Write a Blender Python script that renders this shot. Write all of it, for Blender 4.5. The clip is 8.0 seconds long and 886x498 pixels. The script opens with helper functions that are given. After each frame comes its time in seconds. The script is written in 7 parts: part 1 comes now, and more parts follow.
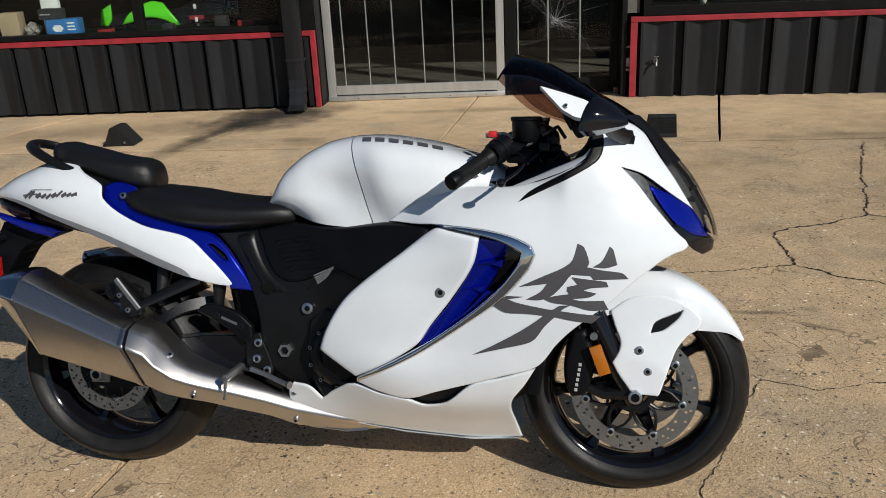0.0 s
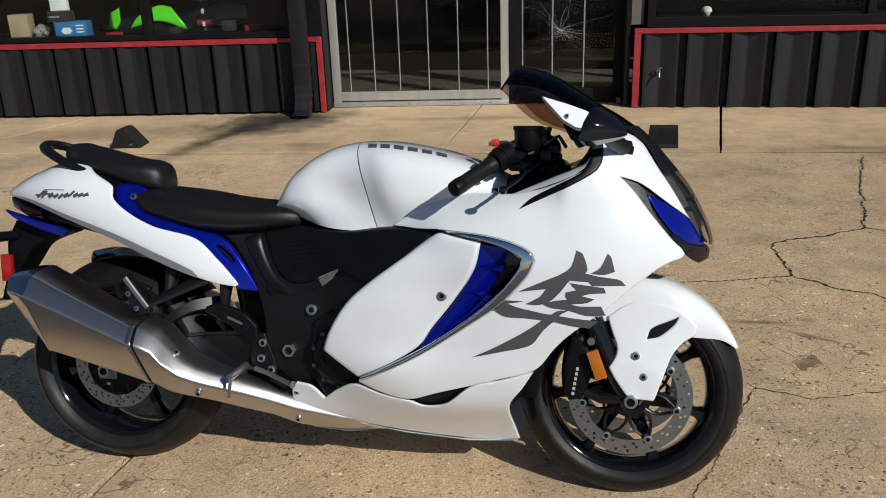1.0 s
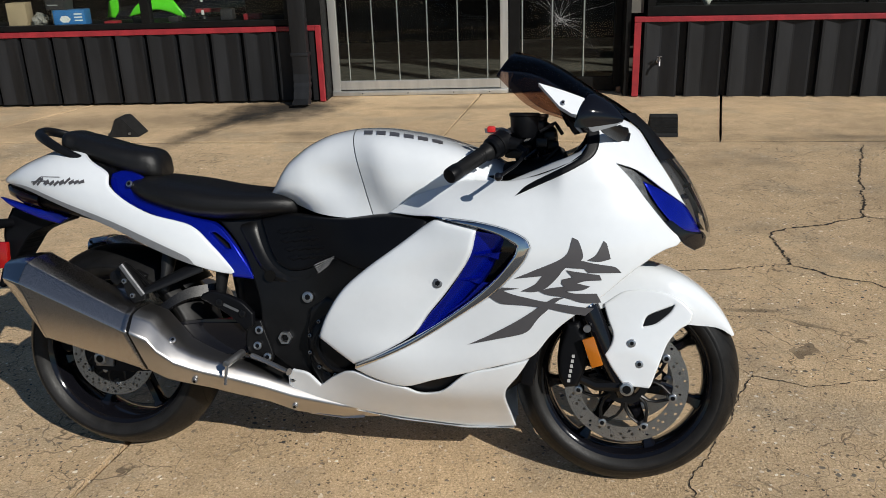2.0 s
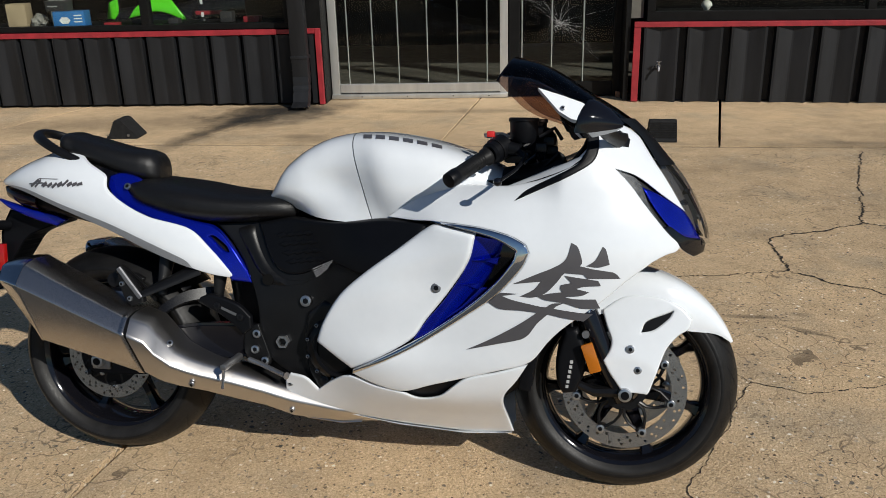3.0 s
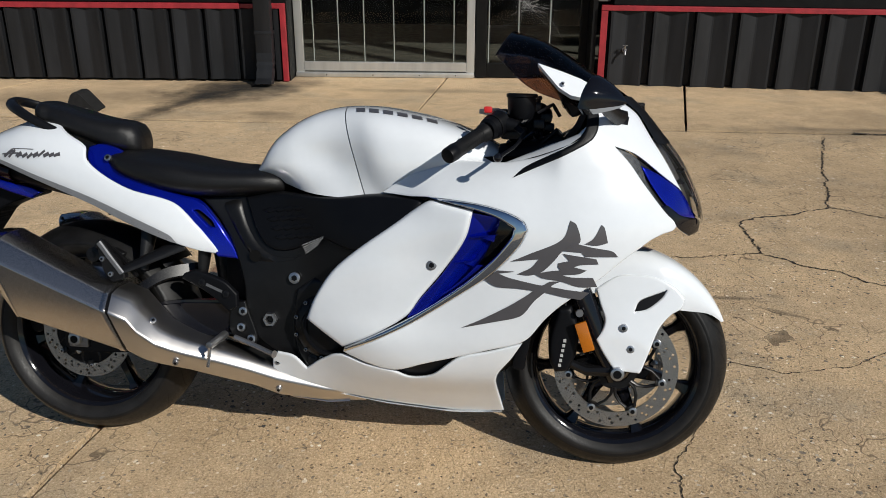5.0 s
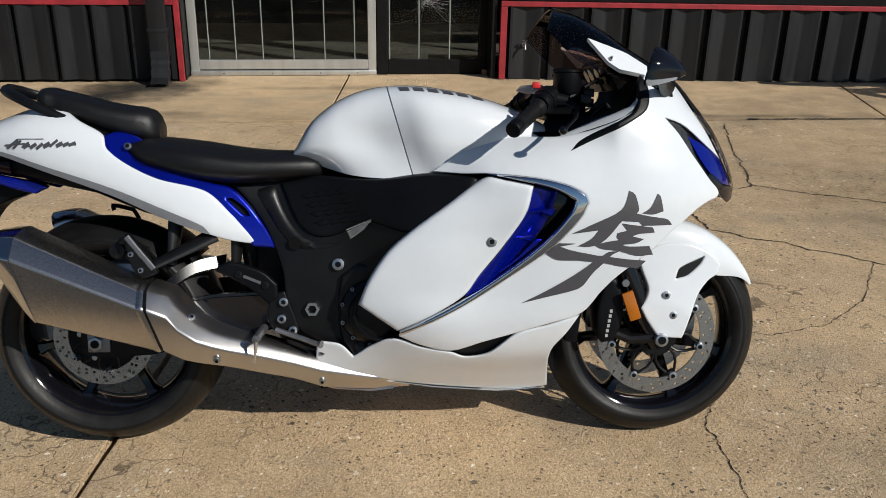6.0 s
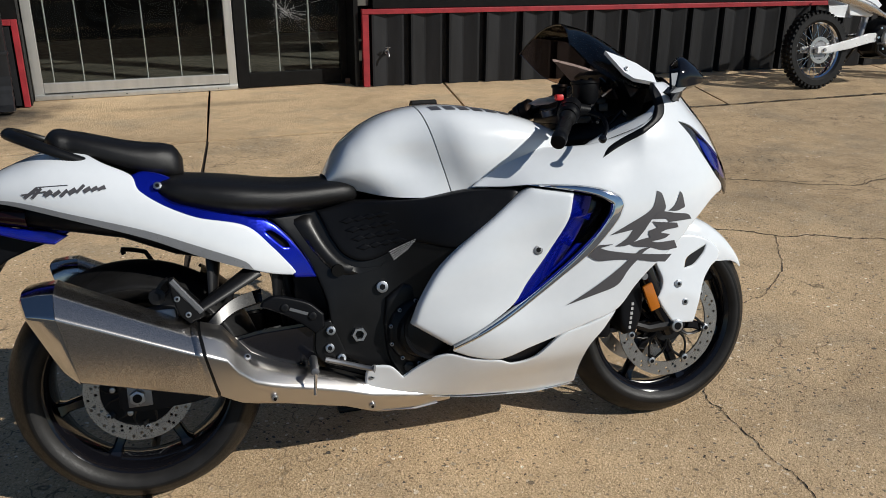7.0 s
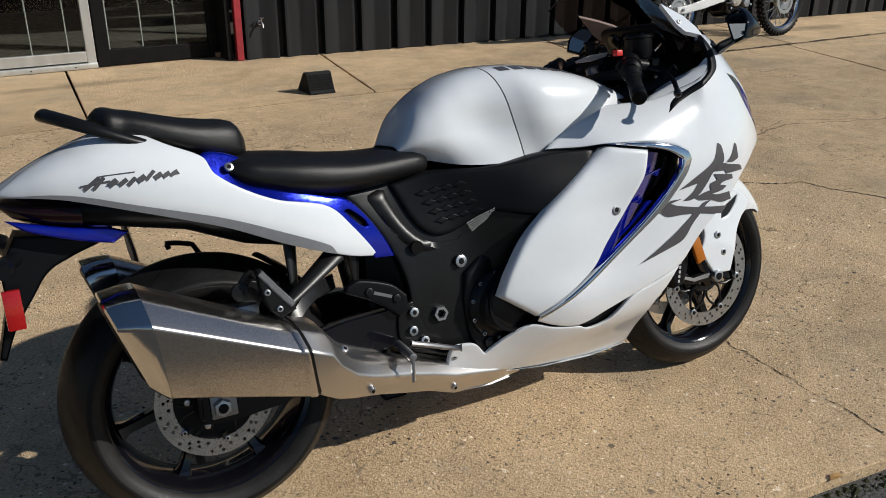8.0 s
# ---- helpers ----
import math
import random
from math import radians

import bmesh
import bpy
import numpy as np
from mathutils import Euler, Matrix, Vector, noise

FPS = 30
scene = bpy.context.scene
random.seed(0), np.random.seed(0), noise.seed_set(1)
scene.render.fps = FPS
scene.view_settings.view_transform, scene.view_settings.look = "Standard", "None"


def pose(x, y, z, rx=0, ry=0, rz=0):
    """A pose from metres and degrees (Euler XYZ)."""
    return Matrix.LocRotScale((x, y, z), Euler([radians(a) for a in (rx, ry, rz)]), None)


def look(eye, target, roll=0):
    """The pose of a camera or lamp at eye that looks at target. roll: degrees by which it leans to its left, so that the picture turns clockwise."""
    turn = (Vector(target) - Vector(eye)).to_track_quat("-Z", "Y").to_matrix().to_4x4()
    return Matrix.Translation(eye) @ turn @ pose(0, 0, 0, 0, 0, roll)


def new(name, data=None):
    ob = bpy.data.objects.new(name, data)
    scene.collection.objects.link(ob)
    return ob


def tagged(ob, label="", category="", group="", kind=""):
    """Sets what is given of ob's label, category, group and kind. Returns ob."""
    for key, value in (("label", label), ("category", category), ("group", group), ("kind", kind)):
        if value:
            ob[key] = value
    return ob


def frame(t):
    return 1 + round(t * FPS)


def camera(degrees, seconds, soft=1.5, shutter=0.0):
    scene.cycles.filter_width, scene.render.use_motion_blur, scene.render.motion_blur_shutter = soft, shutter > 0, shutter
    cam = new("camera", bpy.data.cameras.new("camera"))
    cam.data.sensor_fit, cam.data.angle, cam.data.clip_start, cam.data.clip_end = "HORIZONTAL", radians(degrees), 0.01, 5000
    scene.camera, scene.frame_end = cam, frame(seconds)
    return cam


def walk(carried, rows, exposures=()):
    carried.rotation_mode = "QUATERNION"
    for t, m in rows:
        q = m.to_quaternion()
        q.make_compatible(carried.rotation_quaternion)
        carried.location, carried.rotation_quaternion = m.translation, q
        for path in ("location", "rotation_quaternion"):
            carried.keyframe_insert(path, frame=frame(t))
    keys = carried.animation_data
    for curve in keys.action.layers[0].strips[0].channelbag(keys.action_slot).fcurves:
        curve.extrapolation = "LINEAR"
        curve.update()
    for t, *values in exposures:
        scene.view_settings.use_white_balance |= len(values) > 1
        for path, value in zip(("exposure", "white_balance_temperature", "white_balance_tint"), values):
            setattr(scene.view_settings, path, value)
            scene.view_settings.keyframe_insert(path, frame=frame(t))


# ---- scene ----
cam = camera(56.2, 8.0, soft=0.6)
PATH = [
    (0, (-0.026, 0.194, 1.416), (-0.025, 2.07, 0.724), -2.8),
    (0.5, (-0.031, 0.167, 1.42), (-0.028, 2.049, 0.744), -2.5),
    (1, (-0.028, 0.144, 1.428), (-0.03, 2.026, 0.752), -1.9),
    (1.5, (-0.016, 0.144, 1.419), (-0.021, 2.017, 0.718), -2.0),
    (3, (-0.017, 0.15, 1.421), (-0.017, 2.027, 0.73), -1.5),
    (3.5, (-0.021, 0.159, 1.419), (-0.017, 2.034, 0.721), -1.3),
    (4, (-0.029, 0.165, 1.412), (-0.017, 2.039, 0.713), -0.8),
    (4.5, (-0.039, 0.174, 1.41), (-0.014, 2.042, 0.696), -0.4),
    (4.7, (-0.051, 0.184, 1.404), (-0.002, 2.045, 0.672), -0.1),
    (5.8, (-0.5, 0.152, 1.358), (-0.138, 1.981, 0.638), 1.0),
    (6, (-0.601, 0.239, 1.329), (-0.16, 2.052, 0.608), 1.1),
    (6.2, (-0.687, 0.307, 1.354), (-0.154, 2.095, 0.635), 1.0),
    (6.5, (-0.836, 0.364, 1.358), (-0.172, 2.11, 0.642), 0.8),
    (6.8, (-1.029, 0.381, 1.35), (-0.259, 2.084, 0.637), 0.4),
    (7, (-1.141, 0.402, 1.366), (-0.299, 2.072, 0.657), 0.3),
    (7.2, (-1.237, 0.467, 1.345), (-0.324, 2.093, 0.624), 0.2),
    (7.5, (-1.37, 0.62, 1.316), (-0.347, 2.172, 0.577), 0.5),
    (7.8, (-1.502, 0.74, 1.33), (-0.386, 2.219, 0.578), 0.6),
    (8, (-1.607, 0.825, 1.315), (-0.433, 2.251, 0.549), 0.5),
]
walk(cam, [(t, look(eye, target, roll)) for t, eye, target, roll in PATH])

# ---------------------------------------------------------------- light
SUN_AZ, SUN_EL = -50.0, 34.0
world = bpy.data.worlds.new("sky")
scene.world = world
world.use_nodes = True
wn = world.node_tree
wn.nodes.clear()
w_out = wn.nodes.new("ShaderNodeOutputWorld")
w_bg = wn.nodes.new("ShaderNodeBackground")
w_sky = wn.nodes.new("ShaderNodeTexSky")
w_sky.sky_type = "NISHITA"
w_sky.sun_disc = False
w_sky.dust_density, w_sky.ozone_density = 0.0, 4.0
w_sky.sun_elevation = radians(SUN_EL)
w_sky.sun_rotation = radians(90 - SUN_AZ)
w_bg.inputs["Strength"].default_value = 0.049
wn.links.new(w_sky.outputs[0], w_bg.inputs[0])
wn.links.new(w_bg.outputs[0], w_out.inputs[0])
sun_data = bpy.data.lights.new("sun", "SUN")
sun_data.energy, sun_data.angle, sun_data.color = 4.2, radians(0.53), (1.0, 0.970, 0.898)
sun = new("sun", sun_data)
sun_vec = Vector((math.cos(radians(SUN_EL)) * math.cos(radians(SUN_AZ)), math.cos(radians(SUN_EL)) * math.sin(radians(SUN_AZ)), math.sin(radians(SUN_EL))))
sun.matrix_world = look(sun_vec * 20, (0, 0, 0))
scene.view_settings.exposure = 0.0


# ---------------------------------------------------------------- materials
def node_mat(name):
    m = bpy.data.materials.new(name)
    m.use_nodes = True
    nt = m.node_tree
    return m, nt, nt.nodes["Principled BSDF"]


def noise_ramp(nt, scale, lo, hi, detail=4.0, coord="Object", stretch=None):
    tc = nt.nodes.new("ShaderNodeTexCoord")
    src = tc.outputs[coord]
    if stretch:
        mp = nt.nodes.new("ShaderNodeMapping")
        mp.inputs["Scale"].default_value = stretch
        nt.links.new(src, mp.inputs[0])
        src = mp.outputs[0]
    n = nt.nodes.new("ShaderNodeTexNoise")
    n.inputs["Scale"].default_value, n.inputs["Detail"].default_value = scale, detail
    nt.links.new(src, n.inputs["Vector"])
    r = nt.nodes.new("ShaderNodeMapRange")
    r.inputs["From Min"].default_value, r.inputs["From Max"].default_value = 0.3, 0.7
    r.inputs["To Min"].default_value, r.inputs["To Max"].default_value = lo, hi
    nt.links.new(n.outputs["Fac"], r.inputs["Value"])
    return r.outputs[0], n


def surface(name, colour, rough=0.5, metal=0.0, coat=0.0, vary=0.12, scale=9.0, rough_vary=0.08, bump=0.0, bump_scale=300.0, stretch=None, spec=0.5, aniso=0.0):
    m, nt, b = node_mat(name)
    b.inputs["Metallic"].default_value = metal
    b.inputs["Coat Weight"].default_value = coat
    b.inputs["Coat Roughness"].default_value = 0.04
    b.inputs["Specular IOR Level"].default_value = spec
    b.inputs["Anisotropic"].default_value = aniso
    f, _ = noise_ramp(nt, scale, 1 - vary, 1 + vary, stretch=stretch)
    mix = nt.nodes.new("ShaderNodeVectorMath")
    mix.operation = "SCALE"
    mix.inputs[0].default_value = colour
    nt.links.new(f, mix.inputs["Scale"])
    nt.links.new(mix.outputs[0], b.inputs["Base Color"])
    g, _ = noise_ramp(nt, scale * 6, rough - rough_vary, rough + rough_vary, stretch=stretch)
    nt.links.new(g, b.inputs["Roughness"])
    if bump:
        _, n = noise_ramp(nt, bump_scale, 0, 1, stretch=stretch)
        bp = nt.nodes.new("ShaderNodeBump")
        bp.inputs["Strength"].default_value, bp.inputs["Distance"].default_value = bump, 0.002
        nt.links.new(n.outputs["Fac"], bp.inputs["Height"])
        nt.links.new(bp.outputs[0], b.inputs["Normal"])
    return m


WHITE = surface("pearl_white_paint", (0.745, 0.775, 0.81), 0.24, 0.0, 1.0, 0.012, 40, 0.03)
BLUE = surface("candy_blue_paint", (0.002, 0.012, 0.40), 0.16, 0.7, 0.6, 0.1, 30, 0.04)
BLACK = surface("black_moulded_plastic", (0.0036, 0.0039, 0.0052), 0.42, 0.0, 0.0, 0.12, 20, 0.04, 0.10, 900, spec=0.18)
GLOSS = surface("gloss_black", (0.005, 0.005, 0.007), 0.09, 0.0, 0.0, 0.1, 20, 0.03, spec=0.5)
FRAMEBLK = surface("satin_black_alloy", (0.0052, 0.0052, 0.0058), 0.36, 0.0, 0.0, 0.2, 30, 0.03, 0.04, 500, spec=0.32)
SEMIGLOSS = surface("semi_gloss_black_alloy", (0.006, 0.006, 0.007), 0.27, 0.0, 0.0, 0.15, 30, 0.02, spec=0.36)
SEATMAT = surface("black_vinyl", (0.0062, 0.0060, 0.0064), 0.40, 0.0, 0.0, 0.15, 60, 0.06, 0.25, 1200, spec=0.38)
RUBBER = surface("tyre_rubber", (0.0085, 0.0083, 0.0085), 0.44, 0.0, 0.0, 0.30, 25, 0.08, 0.12, 400, spec=0.22)
# Paler than the tread: dust, plus the flank's sunlit look put into colour.
SIDEWALL = surface("dusty_sunlit_sidewall_rubber", (0.0135, 0.0128, 0.0126), 0.5, 0.0, 0.0, 0.30, 30, 0.08, 0.2, 260, spec=0.3)
STEEL = surface("brushed_steel", (0.60, 0.565, 0.535), 0.27, 1.0, 0.0, 0.06, 9, 0.04, 0.02, 40, (1.5, 40, 90))
PIPE = surface("satin_pipe_steel", (0.60, 0.575, 0.555), 0.32, 1.0, 0.0, 0.012, 8, 0.006)
CAPSTEEL = surface("polished_cap_steel", (0.62, 0.61, 0.60), 0.15, 1.0, 0.0, 0.02, 8, 0.02)
CHROME = surface("chrome", (0.72, 0.74, 0.78), 0.07, 1.0, 0.0, 0.03, 20, 0.02)
# Mirror base darkened: a dark reflection is put into its colour.
DARKMIRROR = surface("dark_reflection_mirror", (0.20, 0.21, 0.22), 0.03, 1.0, 0.0, 0.02, 20, 0.01)
ALLOY = surface("grey_cast_alloy", (0.30, 0.30, 0.31), 0.4, 0.9, 0.0, 0.1, 40, 0.06)
DISC = surface("brake_disc_steel", (0.50, 0.49, 0.48), 0.30, 1.0, 0.0, 0.08, 60, 0.06)
GREY = surface("dark_grey_decal", (0.075, 0.072, 0.078), 0.4, 0.0, 0.3, 0.05, 30, 0.03)
SILVER = surface("grey_stripe_paint", (0.30, 0.31, 0.33), 0.3, 0.3, 0.5, 0.05, 40, 0.03)
FASTENER = surface("zinc_fastener", (0.52, 0.53, 0.55), 0.34, 1.0, 0.0, 0.1, 60, 0.08)
ORANGE = surface("orange_reflector", (0.42, 0.125, 0.006), 0.15, 0.0, 0.8, 0.15, 300, 0.04)
REDREF = surface("red_reflector", (0.34, 0.006, 0.006), 0.15, 0.0, 0.8, 0.15, 300, 0.04)
REDBTN = surface("red_switch", (0.6, 0.02, 0.02), 0.4)
PAPER = surface("white_tag_paper", (0.75, 0.75, 0.74), 0.6)
LETTER = surface("pale_lettering", (0.40, 0.40, 0.40), 0.5)


def clear(name, tint, rough=0.02, haze=0.0, ior=1.5):
    """Thin glazing: tinted light passes straight through, and Fresnel drives the gloss; haze is dust on the pane."""
    m, nt, b = node_mat(name)
    nt.nodes.remove(b)
    out = nt.nodes["Material Output"]
    tr = nt.nodes.new("ShaderNodeBsdfTransparent")
    tr.inputs[0].default_value = (*tint, 1)
    gl = nt.nodes.new("ShaderNodeBsdfGlossy")
    gl.inputs["Roughness"].default_value = rough
    df = nt.nodes.new("ShaderNodeBsdfDiffuse")
    df.inputs[0].default_value = (0.35, 0.33, 0.30, 1)
    fr = nt.nodes.new("ShaderNodeFresnel")
    fr.inputs["IOR"].default_value = ior
    dust = nt.nodes.new("ShaderNodeMixShader")
    f, _ = noise_ramp(nt, 3.0, haze * 0.4, haze * 1.6)
    nt.links.new(f, dust.inputs[0])
    nt.links.new(tr.outputs[0], dust.inputs[1])
    nt.links.new(df.outputs[0], dust.inputs[2])
    mx = nt.nodes.new("ShaderNodeMixShader")
    nt.links.new(fr.outputs[0], mx.inputs[0])
    nt.links.new(dust.outputs[0], mx.inputs[1])
    nt.links.new(gl.outputs[0], mx.inputs[2])
    nt.links.new(mx.outputs[0], out.inputs[0])
    return m


SMOKE = clear("smoked_screen", (0.66, 0.56, 0.51), 0.03, 0.0, 1.32)
LENS = clear("clear_lens", (0.88, 0.90, 0.91), 0.03, 0.03)
GLASS = clear("window_glass", (0.86, 0.90, 0.88), 0.01, 0.003, 1.28)


def concrete_mat(name, gain, pebble):
    """Old washed concrete: fine tan grit, pale and dark pebbles, pits with shade painted in, broad stains and darker
    patches, a random tone for each slab.
    """
    m, nt, b = node_mat(name)
    tc = nt.nodes.new("ShaderNodeTexCoord")
    geo = nt.nodes.new("ShaderNodeNewGeometry")

    def tex(scale, detail, rough=0.6):
        n = nt.nodes.new("ShaderNodeTexNoise")
        n.inputs["Scale"].default_value, n.inputs["Detail"].default_value, n.inputs["Roughness"].default_value = scale, detail, rough
        nt.links.new(geo.outputs["Position"], n.inputs["Vector"])
        return n

    def ramp(src, stops):
        r = nt.nodes.new("ShaderNodeValToRGB")
        el = r.color_ramp.elements
        el[0].position, el[0].color = stops[0][0], (*stops[0][1], 1)
        el[1].position, el[1].color = stops[-1][0], (*stops[-1][1], 1)
        for p, c in stops[1:-1]:
            e = el.new(p)
            e.color = (*c, 1)
        nt.links.new(src, r.inputs[0])
        return r.outputs[0]

    def blend(kind, fac, a, c):
        x = nt.nodes.new("ShaderNodeMix")
        x.data_type, x.blend_type = "RGBA", kind
        if isinstance(fac, float):
            x.inputs[0].default_value = fac
        else:
            nt.links.new(fac, x.inputs[0])
        nt.links.new(a, x.inputs[6])
        nt.links.new(c, x.inputs[7])
        return x.outputs[2]

    grit = ramp(tex(150, 4, 0.7).outputs["Fac"], [(0.32, (0.25, 0.168, 0.092)), (0.43, (0.468, 0.336, 0.201)), (0.58, (0.552, 0.405, 0.252)), (0.70, (0.74, 0.597, 0.430))])
    base = grit
    wob = nt.nodes.new("ShaderNodeVectorMath")
    wob.operation = "MULTIPLY_ADD"
    nt.links.new(tex(70, 2, 0.5).outputs["Color"], wob.inputs[0])
    wob.inputs[1].default_value = (0.016, 0.016, 0.0)
    nt.links.new(geo.outputs["Position"], wob.inputs[2])
    for scale, lo, hi, keep in ((27, 0.18, 0.25, 0.82), (52, 0.22, 0.30, 0.55), (46, 0.15, 0.21, 0.22)):
        vor = nt.nodes.new("ShaderNodeTexVoronoi")
        vor.inputs["Scale"].default_value = scale
        nt.links.new(wob.outputs[0], vor.inputs["Vector"])
        peb_pit_mask = ramp(vor.outputs["Distance"], [(lo, (1, 1, 1)), (hi, (0, 0, 0))])
        sep = nt.nodes.new("ShaderNodeSeparateColor")
        nt.links.new(vor.outputs["Color"], sep.inputs[0])
        pick = ramp(sep.outputs[0], [(keep, (0, 0, 0)), (keep + 0.03, (1, 1, 1))])
        worn = ramp(tex(2.3, 3, 0.6).outputs["Fac"], [(0.40, (0.40, 0.40, 0.40)), (0.58, (1, 1, 1))])
        peb_pit_mask = blend("MULTIPLY", 1.0, blend("MULTIPLY", 1.0, peb_pit_mask, pick), worn)
        soft = nt.nodes.new("ShaderNodeVectorMath")
        soft.operation = "SCALE"
        soft.inputs["Scale"].default_value = pebble
        nt.links.new(peb_pit_mask, soft.inputs[0])
        peb_pit_mask = soft.outputs[0]
        # Scale 46 is pits: the shade inside them is painted as dark brown.
        if scale == 46:
            peb_pit_col = ramp(sep.outputs[1], [(0.2, (0.030, 0.022, 0.015)), (0.9, (0.20, 0.145, 0.09))])
        else:
            peb_pit_col = ramp(sep.outputs[1], [(0.12, (0.05, 0.047, 0.043)), (0.36, (0.17, 0.145, 0.115)), (0.60, (0.33, 0.25, 0.17)), (0.86, (0.86, 0.77, 0.64))])
        base = blend("MIX", peb_pit_mask, base, peb_pit_col)
    bend = tex(4.0, 3, 0.6)
    shift = nt.nodes.new("ShaderNodeVectorMath")
    shift.operation = "MULTIPLY_ADD"
    nt.links.new(bend.outputs["Color"], shift.inputs[0])
    shift.inputs[1].default_value = (0.34, 0.34, 0.0)
    nt.links.new(geo.outputs["Position"], shift.inputs[2])
    craze = nt.nodes.new("ShaderNodeTexVoronoi")
    craze.feature = "DISTANCE_TO_EDGE"
    craze.inputs["Scale"].default_value = 8.5
    nt.links.new(shift.outputs[0], craze.inputs["Vector"])
    lines = ramp(craze.outputs["Distance"], [(0.006, (1, 1, 1)), (0.020, (0, 0, 0))])
    where = ramp(tex(1.1, 4, 0.7).outputs["Fac"], [(0.47, (0, 0, 0)), (0.60, (0.75, 0.75, 0.75))])
    soft = nt.nodes.new("ShaderNodeVectorMath")
    soft.operation = "SCALE"
    soft.inputs["Scale"].default_value = pebble
    nt.links.new(blend("MULTIPLY", 1.0, lines, where), soft.inputs[0])
    rgb = nt.nodes.new("ShaderNodeRGB")
    rgb.outputs[0].default_value = (0.075, 0.052, 0.033, 1)
    base = blend("MIX", soft.outputs[0], base, rgb.outputs[0])
    bare = ramp(tex(1.3, 4, 0.65).outputs["Fac"], [(0.52, (1, 1, 1)), (0.66, (0.80, 0.84, 0.90))])
    base = blend("MULTIPLY", 1.0, base, bare)
    stain = ramp(tex(0.9, 5, 0.6).outputs["Fac"], [(0.30, (0.78, 0.765, 0.74)), (0.5, (0.96, 0.95, 0.94)), (0.7, (1.1, 1.08, 1.04))])
    base = blend("MULTIPLY", 1.0, base, stain)
    blot = ramp(tex(6.0, 4, 0.6).outputs["Fac"], [(0.35, (0.89, 0.88, 0.87)), (0.6, (1.04, 1.04, 1.04))])
    base = blend("MULTIPLY", 1.0, base, blot)
    info = nt.nodes.new("ShaderNodeObjectInfo")
    tone = ramp(info.outputs["Random"], [(0.0, (0.90, 0.90, 0.89)), (1.0, (1.06, 1.05, 1.03))])
    base = blend("MULTIPLY", 1.0, base, tone)
    lift = nt.nodes.new("ShaderNodeVectorMath")
    lift.operation = "SCALE"
    lift.inputs["Scale"].default_value = gain
    nt.links.new(base, lift.inputs[0])
    base = lift.outputs[0]
    warp = tex(3.2, 4, 0.6)
    # Darker ellipses at set spots; the two widest darken the east slabs overall.
    for cx, cy, rx, ry, turn, dark, hi in ((-1.42, 7.93, 0.72, 0.52, 30, 0.14, 0.85), (-1.62, 7.62, 0.50, 0.72, -38, 0.16, 0.85), (-1.92, 7.10, 0.17, 0.95, -22, 0.22, 0.85), (4.4, 4.7, 4.2, 2.2, -8, 0.80, 1.1), (5.2, 6.3, 2.2, 0.7, -8, 0.72, 1.1), (0.2, 7.62, 0.9, 0.10, -6, 0.62, 0.9), (-1.1, 6.75, 0.30, 0.09, -8, 0.55, 0.8), (3.3, 6.0, 0.7, 0.07, -8, 0.55, 0.8), (8.3, 5.9, 0.9, 0.20, -8, 0.55, 0.8), (-2.8, 7.45, 1.9, 0.40, 4, 0.62, 1.0), (1.22, 3.16, 0.20, 0.030, -8, 0.45, 0.6), (1.37, 3.02, 0.16, 0.030, -38, 0.5, 0.6), (1.41, 3.17, 0.07, 0.030, -10, 0.62, 0.7), (-1.0, 6.62, 0.34, 0.10, -6, 0.72, 1.0), (3.2, 5.95, 1.6, 0.16, -8, 0.74, 1.0)):
        mp = nt.nodes.new("ShaderNodeMapping")
        mp.vector_type = "TEXTURE"
        mp.inputs["Location"].default_value = (cx, cy, 0)
        mp.inputs["Rotation"].default_value = (0, 0, radians(turn))
        mp.inputs["Scale"].default_value = (rx, ry, 1)
        nt.links.new(geo.outputs["Position"], mp.inputs[0])
        ln = nt.nodes.new("ShaderNodeVectorMath")
        ln.operation = "LENGTH"
        nt.links.new(mp.outputs[0], ln.inputs[0])
        ad = nt.nodes.new("ShaderNodeMath")
        ad.operation = "MULTIPLY_ADD"
        nt.links.new(warp.outputs["Fac"], ad.inputs[0])
        ad.inputs[1].default_value = 1.4
        nt.links.new(ln.outputs["Value"], ad.inputs[2])
        hv = nt.nodes.new("ShaderNodeMath")
        hv.operation = "MULTIPLY_ADD"
        hv.inputs[1].default_value, hv.inputs[2].default_value = 0.9, -0.75
        nt.links.new(ad.outputs[0], hv.inputs[0])
        base = blend("MULTIPLY", 1.0, base, ramp(hv.outputs[0], [(0.05, (dark, dark, dark)), (hi, (1, 1, 1))]))
    nt.links.new(base, b.inputs["Base Color"])
    b.inputs["Roughness"].default_value = 0.88
    bp = nt.nodes.new("ShaderNodeBump")
    bp.inputs["Strength"].default_value, bp.inputs["Distance"].default_value = 1.0, 0.008
    nt.links.new(tex(105, 4, 0.75).outputs["Fac"], bp.inputs["Height"])
    nt.links.new(bp.outputs[0], b.inputs["Normal"])
    return m


CONCRETE = concrete_mat("weathered_concrete", 1.36, 1.0)
WALKCON = concrete_mat("paler_walk_concrete", 1.26, 0.35)
TANGROUND = surface("unseen_tan_ground", (0.40, 0.30, 0.19), 0.95, 0, 0, 0.3, 0.8, 0.03, 0.5, 40)
ASPHALT = surface("worn_asphalt", (0.060, 0.058, 0.055), 0.85, 0, 0, 0.95, 130, 0.05, 1.0, 90)
SOIL = surface("joint_dirt", (0.024, 0.0175, 0.012), 0.95, 0, 0, 0.95, 140, 0.03, 0.8, 200)
